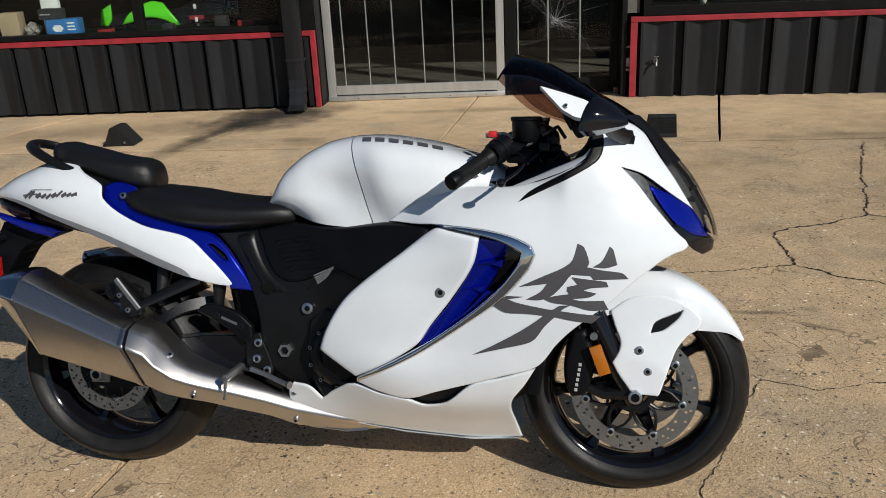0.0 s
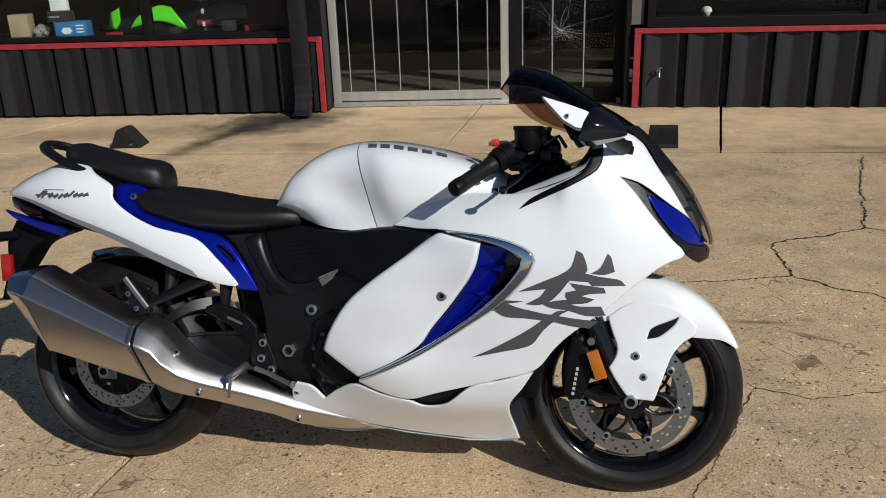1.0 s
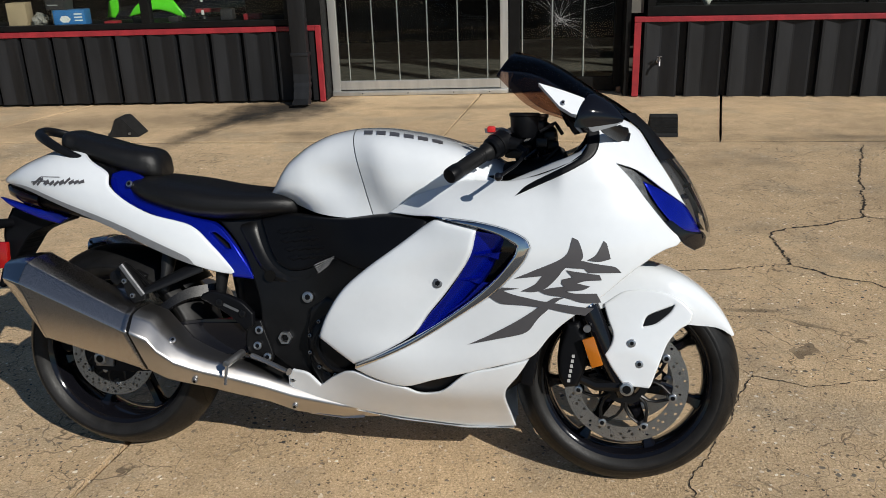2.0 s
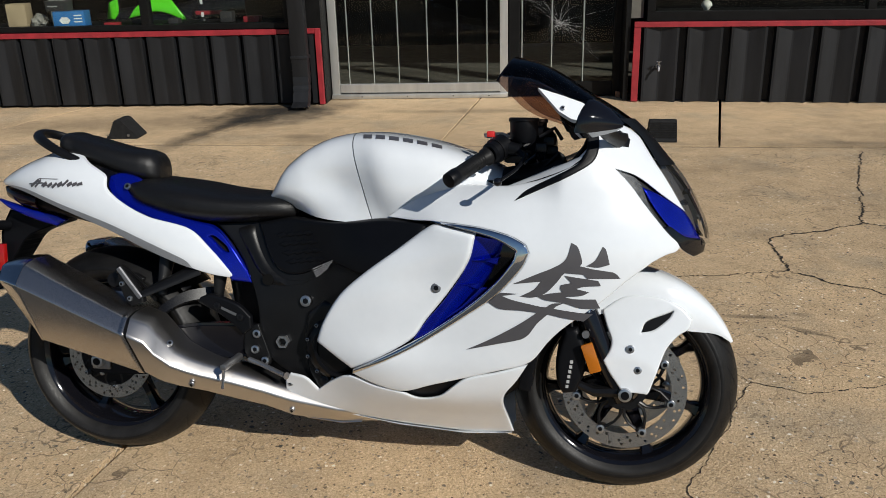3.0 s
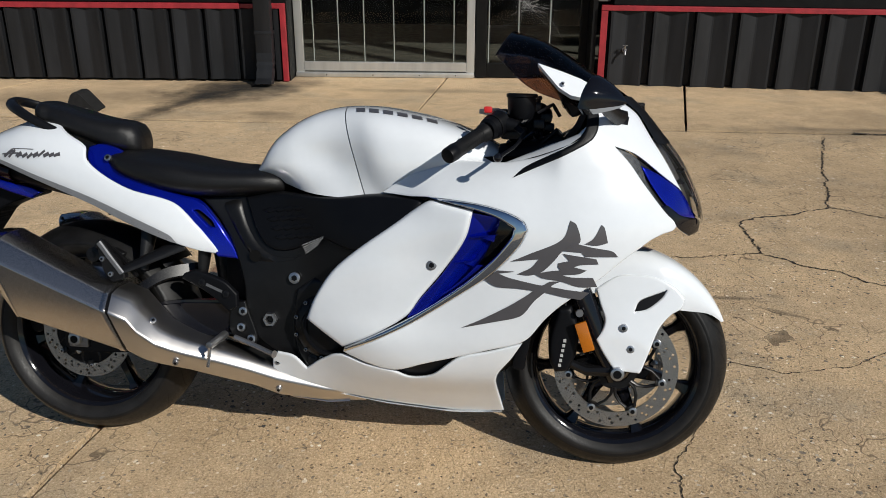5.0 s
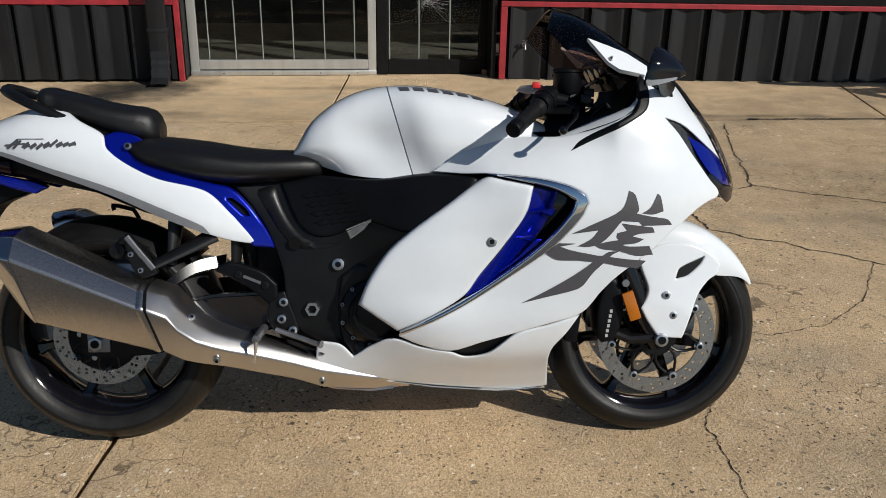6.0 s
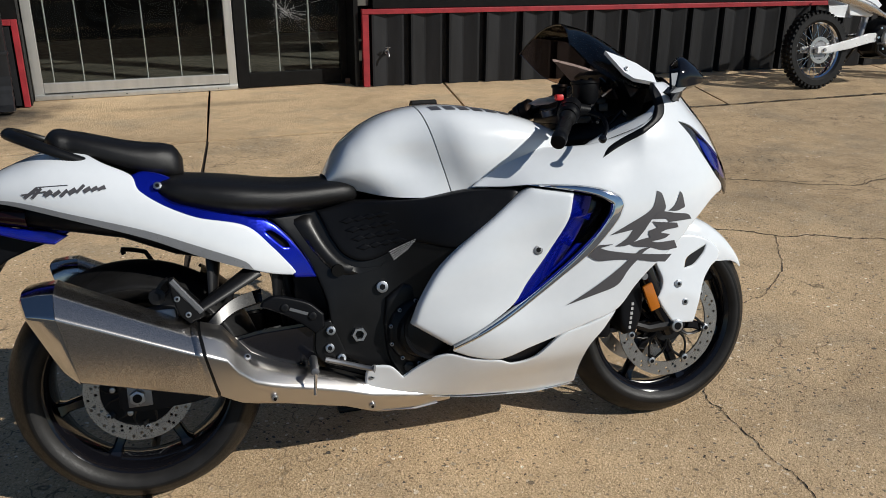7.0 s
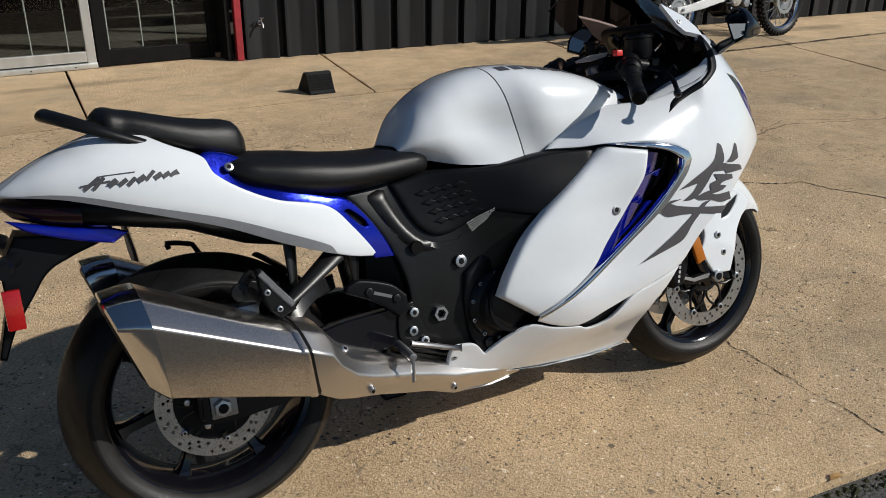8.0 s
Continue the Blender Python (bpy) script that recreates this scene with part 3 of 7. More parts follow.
win1 = setting("window_1", frame_bars([((-12, 0.0, 0.714), (-1.38, 0.10, 0.765)), ((-2.825, 0.0, 0.765), (-2.745, 0.10, 2.6)), ((-1.45, 0.0, 0.765), (-1.362, 0.10, 2.6)), ((-6.3, 0.0, 0.765), (-6.22, 0.10, 2.6)), ((-12, 0, 2.6), (-1.362, 0.1, 2.7))]), DARKWOOD, M_L, "wide shop window in a black painted frame", "window")
for x0, x1 in ((-6.22, -2.825), (-2.745, -1.45), (-12, -6.3)):
    pane = part("pane", box((x0 - 0.005, 0.045, 0.76), (x1 + 0.005, 0.051, 2.605)), GLASS, win1, smooth=False)
    pane.visible_shadow = False
setting("wall_upper", box((-12, 0.03, 2.7), (1.75, 0.2, 3.4)), CLAD, M_L, "dark wall above the doors and window", "wall")

# downspout
spout = thing("downspout", M_L @ pose(-1.29, -0.135, 0), "black square metal downspout with a crumpled elbow", "downspout")
part("pipe", box((-0.075, -0.055, 0.28), (0.075, 0.055, 3.3), 0.012), CLAD, spout)
bm = bmesh.new()
rows = []
for z, y, k in ((0.30, 0.0, 1.0), (0.24, -0.004, 1.06), (0.21, -0.01, 0.98), (0.18, -0.018, 1.08), (0.15, -0.03, 0.97), (0.12, -0.045, 1.05), (0.07, -0.075, 1.0), (0.03, -0.12, 1.08)):
    rows.append([(sx * 0.07 * k, y + sy * 0.052 * k - (0.02 if z < 0.05 and sy < 0 else 0), z - (0.02 if sy > 0 and z < 0.13 else 0)) for sx, sy in ((-1, -1), (1, -1), (1, 1), (-1, 1))])
part("elbow", loft(rows), CLAD, spout, "crumpled elbow", smooth=False)
for z in (0.45, 1.4):
    part("strap", box((-0.082, -0.06, z), (0.082, 0.06, z + 0.03), 0.003), CLAD, spout)

# aluminium door with bars behind its glass
RY = 0.28
door1 = setting("door_1", frame_bars([((-1.10, RY, 0.012), (-1.02, RY + 0.05, 2.1)), ((0.555, RY, 0.012), (0.632, RY + 0.05, 2.1)), ((-1.02, RY, 0.055), (0.555, RY + 0.045, 0.142)), ((-1.02, RY, 2.02), (0.555, RY + 0.045, 2.1))], 0.006), ALUM, M_L, "dull aluminium glazed shop door, closed, over a low sill", "door")
part("threshold", box((-1.10, RY - 0.03, 0.0), (0.632, RY + 0.06, 0.045), 0.006), ALUM, door1, "scuffed aluminium threshold")
pane = part("pane", box((-1.025, RY + 0.02, 0.138), (0.56, RY + 0.026, 2.03)), GLASS, door1, smooth=False)
pane.visible_shadow = False
for x in (-1.025, -0.90, -0.655, -0.405, -0.118, 0.175, 0.46):
    if x > -1:
        part("security_bar", rod((x - 0.03, RY + 0.07, 0.10), (x - 0.03, RY + 0.07, 2.05), 0.0060, seg=10), BARS, door1)
for x in (-0.8, -0.35, 0.1, 0.45):
    part("screw", rod((x, RY - 0.034, 0.022), (x, RY - 0.028, 0.022), 0.006, seg=8), FRAMEBLK, door1)
# dark door with cracked glass
door2 = setting("door_2", frame_bars([((0.64, RY - 0.01, 0.005), (0.745, RY + 0.06, 2.1)), ((1.63, RY - 0.01, 0.005), (1.70, RY + 0.06, 2.1)), ((0.745, RY, 0.008), (1.63, RY + 0.05, 0.14)), ((0.745, RY, 2.0), (1.63, RY + 0.05, 2.1))], 0.005), DARKWOOD, M_L, "black framed shop door with a cracked glass pane", "door")
pane = part("pane", box((0.74, RY + 0.02, 0.135), (1.635, RY + 0.026, 2.01)), GLASS, door2, "cracked glass pane", smooth=False)
pane.visible_shadow = False
for x in (0.765, 1.05, 1.35):
    part("security_bar", rod((x, RY + 0.07, 0.10), (x, RY + 0.07, 2.05), 0.0070, seg=10), BARS, door2)


def glass_cracks():
    """Star-shaped breakage: radiating splinters and short rings round the hit."""
    rnd = random.Random(5)
    bm = bmesh.new()
    cx, cz, y = 1.115, 0.69, RY + 0.0165
    for k in range(30):
        a = rnd.uniform(0, math.tau)
        if k < 6:
            a = (-0.85, -0.62, 0.9, 2.3, -2.2, 0.35)[k]
        n = rnd.randint(3, 8) if k >= 6 else 16
        p, r = Vector((cx, cz)), 0.0
        for i in range(n):
            q = p + Vector((math.cos(a), math.sin(a))) * rnd.uniform(0.02, 0.045)
            a += rnd.uniform(-0.22, 0.22)
            if not (0.76 < q.x < 1.62 and 0.15 < q.y < 1.9):
                break
            s = Vector((-(q - p).y, (q - p).x)).normalized() * rnd.uniform(0.0003, 0.0010)
            bm.faces.new([bm.verts.new((c.x, y, c.y)) for c in (p + s, p - s, q - s * 0.6, q + s * 0.6)])
            p = q
    for k in range(40):
        a, r = rnd.uniform(0, math.tau), abs(rnd.gauss(0, 0.05)) + 0.01
        p = Vector((cx + r * math.cos(a), cz + r * math.sin(a)))
        b = a + math.pi / 2 + rnd.uniform(-0.5, 0.5)
        q = p + Vector((math.cos(b), math.sin(b))) * rnd.uniform(0.01, 0.04)
        s = Vector((-(q - p).y, (q - p).x)).normalized() * rnd.uniform(0.0004, 0.0013)
        bm.faces.new([bm.verts.new((c.x, y, c.y)) for c in (p + s, p - s, q - s, q + s)])
    return bm


part("fracture", glass_cracks(), LETTER, door2, "white splintered fracture lines", smooth=False)
setting("door_post", box((1.702, 0.02, 0), (1.745, RY + 0.1, 3.2)), DARKWOOD, M_L, "black door post", "wall")
setting("post_panel", box((1.746, 0.06, 0.74), (1.86, 0.16, 2.6), 0.004), surface("grey_weathered_board", (0.10, 0.095, 0.08), 0.7), M_L, "weathered grey board beside the door", "wall")
tagged(new("wood_block", finish("wood_block", box((1.66, 0.20, 0.002), (1.70, 0.26, 0.05), 0.004, m=M_L), BRICKMAT)), "small reddish wood block at the foot of the door post", "block")

# right of the doors
setting("wall_east", box((0.0, 0.054, 0), (14, 0.14, 0.70)), DARKWOOD, M_R, "low dark wall below the second shop window", "wall")
setting("wall_cladding_east", ribbed(0.06, 14, 0.0, 0.667, 0.375, 0.378, 0.036, 0.058), CLAD, M_R, "charcoal ribbed metal cladding below the second window", "wall cladding")
setting("trim_east", frame_bars([((-0.03, -0.05, 0.668), (14, 0.03, 0.712)), ((-0.03, -0.05, 0.0), (0.03, 0.03, 0.666))]), REDPAINT, M_R, "faded red painted trim round the east wall panel", "trim")
win2 = setting("window_2", frame_bars([((0.08, 0.0, 0.715), (14, 0.10, 0.80)), ((0.08, 0.0, 0.80), (0.15, 0.10, 2.6)), ((1.93, 0.0, 0.80), (2.0, 0.10, 2.6)), ((3.9, 0.0, 0.80), (3.97, 0.10, 2.6)), ((0.08, 0, 2.6), (14, 0.1, 2.7)), ((5.9, 0.0, 0.80), (5.97, 0.10, 2.6))]), DARKWOOD, M_R, "second shop window in a black painted frame", "window")
for x0, x1 in ((0.15, 1.93), (2.0, 3.9), (3.97, 5.9), (5.97, 14)):
    pane = part("pane", box((x0 - 0.005, 0.045, 0.795), (x1 + 0.005, 0.051, 2.605)), GLASS, win2, smooth=False)
    pane.visible_shadow = False
setting("wall_upper_east", box((-0.05, 0.03, 2.7), (14, 0.2, 3.4)), CLAD, M_R, "dark wall above the second window", "wall")
# room behind the glass; its dimness is put into the near-black colour
room = setting("shop_room", join(box((-12, 4.6, -0.1), (16, 4.75, 3.4)), box((-12.1, 0.2, -0.1), (-12, 4.6, 3.4)), box((16, 0.2, -0.1), (16.1, 4.6, 3.4))), SHADEBLK, M_L, "shop walls behind the glass, coloured near black for the dim room", "room")
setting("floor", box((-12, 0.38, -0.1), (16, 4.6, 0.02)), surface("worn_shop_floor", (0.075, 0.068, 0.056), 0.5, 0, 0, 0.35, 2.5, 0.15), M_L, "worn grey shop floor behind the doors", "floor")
setting("ceiling", box((-12, 0.1, 3.3), (16, 4.6, 3.38)), SHADEBLK, M_L, "shop ceiling, coloured near black for the dim room", "ceiling")
shelf_w = tagged(new("display_shelf", finish("display_shelf", box((-11, 0.16, 0.70), (-1.5, 0.85, 0.745), 0.004, m=M_L), SHADEBLK)), "low display ledge behind the shop window, its shade in the near-black colour", "shelf")
part("shelf_support", box((-11, 0.80, 0.02), (-1.5, 0.84, 0.69), m=M_L), SHADEBLK, shelf_w)

# faucet on the east cladding
tap = thing("faucet", M_R @ pose(0.20, -0.03, 0.32), "small weathered chrome garden tap on the wall", "tap")
part("spout", tube([(0, 0.0, 0), (0, -0.04, 0.005), (0, -0.075, -0.005), (0, -0.09, -0.035)], [0.012, 0.012, 0.011, 0.010], 10), ALLOY, tap)
part("stem", rod((0, -0.045, 0), (0, -0.055, 0.045), 0.007, seg=8), ALLOY, tap)
bm = bmesh.new()
for k in range(5):
    a = k * math.tau / 5
    add_rod(bm, (0, -0.055, 0.047), (0.024 * math.cos(a), -0.055 + 0.024 * math.sin(a), 0.047), 0.004, seg=6)
part("handle", bm, ALLOY, tap)
part("flange", rod((0, 0.03, 0), (0, -0.002, 0), 0.022, seg=14), ALLOY, tap)


# ---------------------------------------------------------------- wheel chocks
def wheel_chock(m, label):
    """A rubber parking chock: a sloped wedge with a stepped grip face."""
    t = thing("wheel_chock", m, label, "wheel chock", group="wheel chocks")
    bm = bmesh.new()
    prof = [(-0.125, 0.0), (-0.125, 0.012)]
    n = 8
    for k in range(n):
        a = -0.112 + 0.058 * k / n
        z = 0.014 + 0.125 * k / n
        prof += [(a, z + 0.012), (a + 0.010, z + 0.0135)]
    prof += [(-0.046, 0.150), (-0.005, 0.152), (0.015, 0.142), (0.13, 0.012), (0.13, 0.0)]
    a = [bm.verts.new((x, -0.10, z)) for x, z in prof]
    b = [bm.verts.new((x * 0.96, 0.10, z)) for x, z in prof]
    for k in range(len(prof)):
        bm.faces.new((a[k], a[(k + 1) % len(prof)], b[(k + 1) % len(prof)], b[k]))
    bm.faces.new(a[::-1])
    bm.faces.new(b)
    part("body", bm, CHOCK, t, smooth=False)
    part("eye_bolt", tube([(0.06, -0.10, 0.03), (0.06, -0.115, 0.03)], 0.010, 10), ALLOY, t)
    return t


wheel_chock(pose(-2.60, 6.93, -0.009, 0, 0, -4), "black rubber wheel chock with a stepped face, standing on the concrete")
wheel_chock(pose(1.66, 6.33, -0.009, 0, 0, 82), "black rubber wheel chock turned side-on, on the concrete")


# ---------------------------------------------------------------- sport motorcycle
BIKE = pose(-0.9965, 2.3693, 0.0, -11.0, 0, -10.43)
bike = thing("motorcycle", BIKE, "pearl white and blue sport motorcycle leaning on its side stand", "motorcycle")
STEER = 0.0
_ax = Vector((-math.sin(radians(23.5)), 0, math.cos(radians(23.5))))
ST = Matrix.Translation((1.555, 0, 0)) @ Matrix.Rotation(radians(-STEER), 4, _ax) @ Matrix.Translation((-1.555, 0, 0))
FW, RW = Vector((1.478, 0, 0.290)), Vector((0.0, 0, 0.300))

# side surface of the fairing: lateral half width over (u, h)
_side = table2([0.5, 0.7, 0.85, 1.0, 1.15, 1.3], [0.12, 0.20, 0.28, 0.36, 0.45, 0.58, 0.68, 0.75, 0.80, 0.85, 0.90, 0.96, 1.03],
               [[0.05, 0.105, 0.130, 0.15, 0.165, 0.17, 0.16, 0.15, 0.13, 0.11, 0.10, 0.09, 0.08],
                [0.045, 0.115, 0.165, 0.205, 0.220, 0.215, 0.195, 0.165, 0.13, 0.11, 0.10, 0.09, 0.08],
                [0.045, 0.125, 0.195, 0.235, 0.238, 0.240, 0.222, 0.165, 0.14, 0.11, 0.10, 0.09, 0.08],
                [0.04, 0.120, 0.200, 0.232, 0.240, 0.248, 0.252, 0.236, 0.19, 0.12, 0.10, 0.09, 0.08],
                [0.03, 0.105, 0.185, 0.226, 0.244, 0.262, 0.275, 0.262, 0.235, 0.165, 0.12, 0.10, 0.08],
                [0.03, 0.09, 0.165, 0.205, 0.235, 0.258, 0.268, 0.262, 0.254, 0.246, 0.232, 0.205, 0.155]])
_front = curve1([0.12, 0.60, 0.65, 0.68, 0.73, 0.79, 0.854, 0.912, 0.962, 1.019, 1.056], [1.66, 1.662, 1.674, 1.678, 1.670, 1.644, 1.606, 1.556, 1.513, 1.452, 1.415])


def body_w(u, h):
    u, h = np.asarray(u, float), np.asarray(h, float)
    s = np.clip((u - 1.28) / (_front(h) - 1.28), 0, 1)
    return _side(np.minimum(u, 1.3), h) * np.sqrt(np.clip(1 - s**2.0, 0, 1))


def on_bike(name, bm, mat, label="", parent=bike, smooth=True):
    return part(name, bm, mat, parent, label, smooth)


# --- main fairing
FAIRING = [(0.772, 0.331), (0.83, 0.306), (0.904, 0.290), (0.985, 0.316), (1.069, 0.341), (1.148, 0.365), (1.234, 0.393), (1.281, 0.452), (1.314, 0.488), (1.367, 0.531), (1.412, 0.566),
           (1.456, 0.606), (1.506, 0.645), (1.527, 0.660), (1.557, 0.674), (1.581, 0.680), (1.592, 0.690), (1.584, 0.705), (1.557, 0.729), (1.504, 0.792), (1.464, 0.844), (1.428, 0.881), (1.480, 0.862), (1.545, 0.815), (1.603, 0.774),
           (1.565, 0.836), (1.544, 0.868), (1.523, 0.898), (1.503, 0.930), (1.482, 0.960), (1.440, 0.985), (1.383, 0.985), (1.366, 0.955), (1.362, 0.915), (1.335, 0.892), (1.296, 0.872), (1.243, 0.850), (1.202, 0.840), (1.161, 0.833), (1.078, 0.832), (1.03, 0.832),
           (0.957, 0.808), (0.898, 0.772), (0.858, 0.744), (0.93, 0.742), (0.993, 0.745), (1.101, 0.738), (1.174, 0.723), (1.220, 0.701), (1.231, 0.680), (1.214, 0.642), (1.154, 0.572), (1.072, 0.508), (0.946, 0.422)]
fair_r = on_bike("fairing", sheet(FAIRING, body_w, 1, lift=0.003, step=0.013, roll=0.005), WHITE, "pearl white upper side fairing")
fair_l = on_bike("fairing", sheet(FAIRING, body_w, -1, lift=0.003, step=0.02, roll=0.005), WHITE, "pearl white upper side fairing")
SIDE_PANEL = [(0.985, 0.735), (1.031, 0.731), (1.099, 0.719), (1.082, 0.650), (1.029, 0.566), (0.973, 0.493), (0.938, 0.443), (0.871, 0.398), (0.770, 0.344), (0.735, 0.368), (0.672, 0.412), (0.695, 0.470), (0.742, 0.544), (0.805, 0.602), (0.892, 0.667)]
side_p = on_bike("side_panel", sheet(SIDE_PANEL, body_w, 1, lift=0.004, roll=0.012, step=0.013, thick=0.02), WHITE, "pearl white flat side panel")
on_bike("side_panel", sheet(SIDE_PANEL, body_w, -1, lift=0.004, roll=0.012, step=0.02, thick=0.02), WHITE)
LOWER = [(0.560, 0.284), (0.577, 0.300), (0.622, 0.293), (0.655, 0.258), (0.70, 0.294), (0.76, 0.322), (0.83, 0.301), (0.904, 0.286), (0.945, 0.270), (1.0, 0.281), (1.069, 0.338), (1.148, 0.361), (1.231, 0.387), (1.203, 0.338), (1.172, 0.292), (1.167, 0.252), (1.186, 0.138), (1.120, 0.130), (1.046, 0.132), (0.87, 0.155), (0.70, 0.186), (0.553, 0.226)]
low_r = on_bike("lower_fairing", sheet(LOWER, body_w, 1, lift=0.002, roll=0.006, step=0.013), WHITE, "pearl white belly fairing")
on_bike("lower_fairing", sheet(LOWER, body_w, -1, lift=0.002, roll=0.006, step=0.02), WHITE)
on_bike("lower_vent", sheet([(0.90, 0.288), (0.985, 0.318), (1.072, 0.343), (1.005, 0.279), (0.945, 0.268)], body_w, 1, lift=-0.016, roll=0, thick=0), BLACK, "black slot behind the fairing", low_r)
# belly between the two sides
rows = []
for u, h, k in ((0.55, 0.222, 0.9), (0.70, 0.182, 0.92), (0.87, 0.151, 0.95), (1.05, 0.128, 0.95), (1.18, 0.134, 0.9)):
    w = float(body_w(u, h + 0.015)) * k
    rows.append([(u, y, h - 0.006 * (1 - (y / w) ** 2)) for y in np.linspace(-w, w, 11)])
on_bike("belly_pan", loft(rows, False, False), WHITE)

# --- chrome-edged duct with blue vanes
CHROME_STRIP = [(0.980, 0.746), (1.101, 0.738), (1.174, 0.723), (1.220, 0.701), (1.231, 0.680), (1.214, 0.642), (1.154, 0.572), (1.072, 0.508), (0.946, 0.422), (0.772, 0.331),
                (0.775, 0.345), (0.945, 0.439), (1.073, 0.531), (1.150, 0.603), (1.193, 0.662), (1.198, 0.684), (1.154, 0.708), (1.101, 0.723), (1.02, 0.739)]
on_bike("trim_strip", sheet(CHROME_STRIP, body_w, 1, lift=0.008, roll=0.006, step=0.01, thick=0.012), CHROME, "bright chrome trim round the duct")
on_bike("trim_strip", sheet(CHROME_STRIP, body_w, -1, lift=0.008, roll=0.009, step=0.02, thick=0.012), CHROME)
DUCT = [(1.085, 0.716), (1.150, 0.705), (1.196, 0.684), (1.190, 0.660), (1.150, 0.602), (1.072, 0.530), (1.00, 0.474), (0.938, 0.438), (0.973, 0.489), (1.030, 0.562), (1.078, 0.647)]
duct = on_bike("air_duct", sheet(DUCT, body_w, 1, lift=-0.050, roll=0, thick=0), GLOSS, "deep gloss black air duct")
on_bike("air_duct", sheet(DUCT, body_w, -1, lift=-0.050, roll=0, thick=0), GLOSS)
VANE_BACK = [(1.090, 0.716), (1.165, 0.702), (1.152, 0.645), (1.100, 0.562), (1.035, 0.494), (0.938, 0.436), (0.973, 0.489), (1.030, 0.562), (1.080, 0.647)]
on_bike("duct_liner", sheet(VANE_BACK, lambda u, h: body_w(u, h) - 0.008 - 0.52 * np.clip(u - (1.030 + (h - 0.562) * 0.42), 0, 0.10), 1, lift=0, roll=0.002, step=0.008, thick=0.004), BLUE, "candy blue duct liner", duct)
LIP = [(1.130, 0.584), (1.072, 0.530), (0.96, 0.452), (0.950, 0.452), (1.055, 0.526), (1.112, 0.584)]
on_bike("duct_lip", sheet(LIP, body_w, 1, lift=-0.018, roll=0.002, step=0.01), BLUE, "candy blue lower lip", duct)
for u0, h0, u1, h1 in ((1.095, 0.655, 1.160, 0.662), (1.056, 0.588, 1.112, 0.594), (1.012, 0.524, 1.050, 0.528)):
    w0, w1 = float(body_w(u0, h0)) - 0.014, float(body_w(u1, h1)) - 0.034
    bm = bmesh.new()
    L = u1 - u0
    pts = [(u0, -w0, h0), (u1, -w1, h1), (u1 - 0.1 * L, -w1, h1 - 0.004), (u0 + 0.86 * L, -w1 + 0.004, h1 - 0.020), (u0 + 0.42 * L, -(w0 + w1) / 2 + 0.003, h0 - 0.003), (u0, -w0 + 0.001, h0 - 0.003)]
    top = [bm.verts.new(p) for p in pts]
    low = [bm.verts.new((p[0], p[1] + 0.004, p[2])) for p in pts]
    bm.faces.new(top), bm.faces.new(low[::-1])
    for k in range(len(pts)):
        n_ = (k + 1) % len(pts)
        bm.faces.new((top[k], low[k], low[n_], top[n_]))
    on_bike("vane", bm, BLUE, "candy blue angled vane", duct, False)


# --- fasteners
def bolt(u, w, h, r=0.011, mat=FASTENER, parent=bike, tilt=(0, -1, 0.08), name="bolt"):
    d = Vector(tilt).normalized()
    c = Vector((u, -w, h))
    bm = rod(c - d * 0.004, c + d * 0.0035, r, r * 0.97, 16, 0.0008)
    ob = on_bike(name, bm, mat, "", parent)
    # Black hexagon on the head paints the shade of its socket.
    on_bike("socket_shade", rod(c + d * 0.003, c + d * 0.0039, r * 0.52, r * 0.52, 6), BLACK, "", ob, False)
    return ob


bolt(1.001, 0.250, 0.580, 0.013, parent=side_p, mat=ALLOY)
bolt(0.933, 0.190, 0.757, 0.007, parent=fair_r, tilt=(0, -1, 0.9))
bolt(0.573, 0.136, 0.268, 0.009, parent=low_r)

# --- grey brush emblem on the fairing
BRUSH = [
    [(1.330, 0.708), (1.345, 0.699), (1.357, 0.664), (1.352, 0.652), (1.317, 0.634), (1.297, 0.608), (1.274, 0.583), (1.255, 0.573), (1.235, 0.569), (1.210, 0.571), (1.244, 0.590), (1.260, 0.611), (1.192, 0.602), (1.250, 0.629), (1.296, 0.650), (1.319, 0.669)],
    [(1.404, 0.700), (1.412, 0.692), (1.422, 0.656), (1.396, 0.649), (1.366, 0.652), (1.388, 0.667)],
    [(1.336, 0.651), (1.352, 0.652), (1.382, 0.645), (1.413, 0.640), (1.435, 0.635), (1.449, 0.621), (1.370, 0.621), (1.361, 0.631), (1.317, 0.634)],
    [(1.317, 0.628), (1.334, 0.625), (1.370, 0.620), (1.397, 0.616), (1.403, 0.603), (1.364, 0.601), (1.345, 0.595), (1.376, 0.587), (1.359, 0.578), (1.318, 0.574), (1.339, 0.569), (1.392, 0.569), (1.404, 0.546), (1.360, 0.545), (1.316, 0.558), (1.272, 0.564), (1.251, 0.574), (1.285, 0.582), (1.313, 0.586), (1.307, 0.594), (1.308, 0.604), (1.333, 0.610)],
    [(1.163, 0.579), (1.206, 0.578), (1.166, 0.571), (1.190, 0.562), (1.231, 0.553), (1.272, 0.546), (1.289, 0.556), (1.316, 0.558), (1.299, 0.549), (1.292, 0.543), (1.333, 0.537), (1.387, 0.531), (1.366, 0.512), (1.320, 0.519), (1.279, 0.528), (1.253, 0.502), (1.232, 0.471), (1.212, 0.458), (1.156, 0.444), (1.077, 0.424), (1.128, 0.450), (1.191, 0.487), (1.232, 0.515), (1.252, 0.531), (1.211, 0.535), (1.161, 0.537), (1.133, 0.553)],
]
bm = bmesh.new()
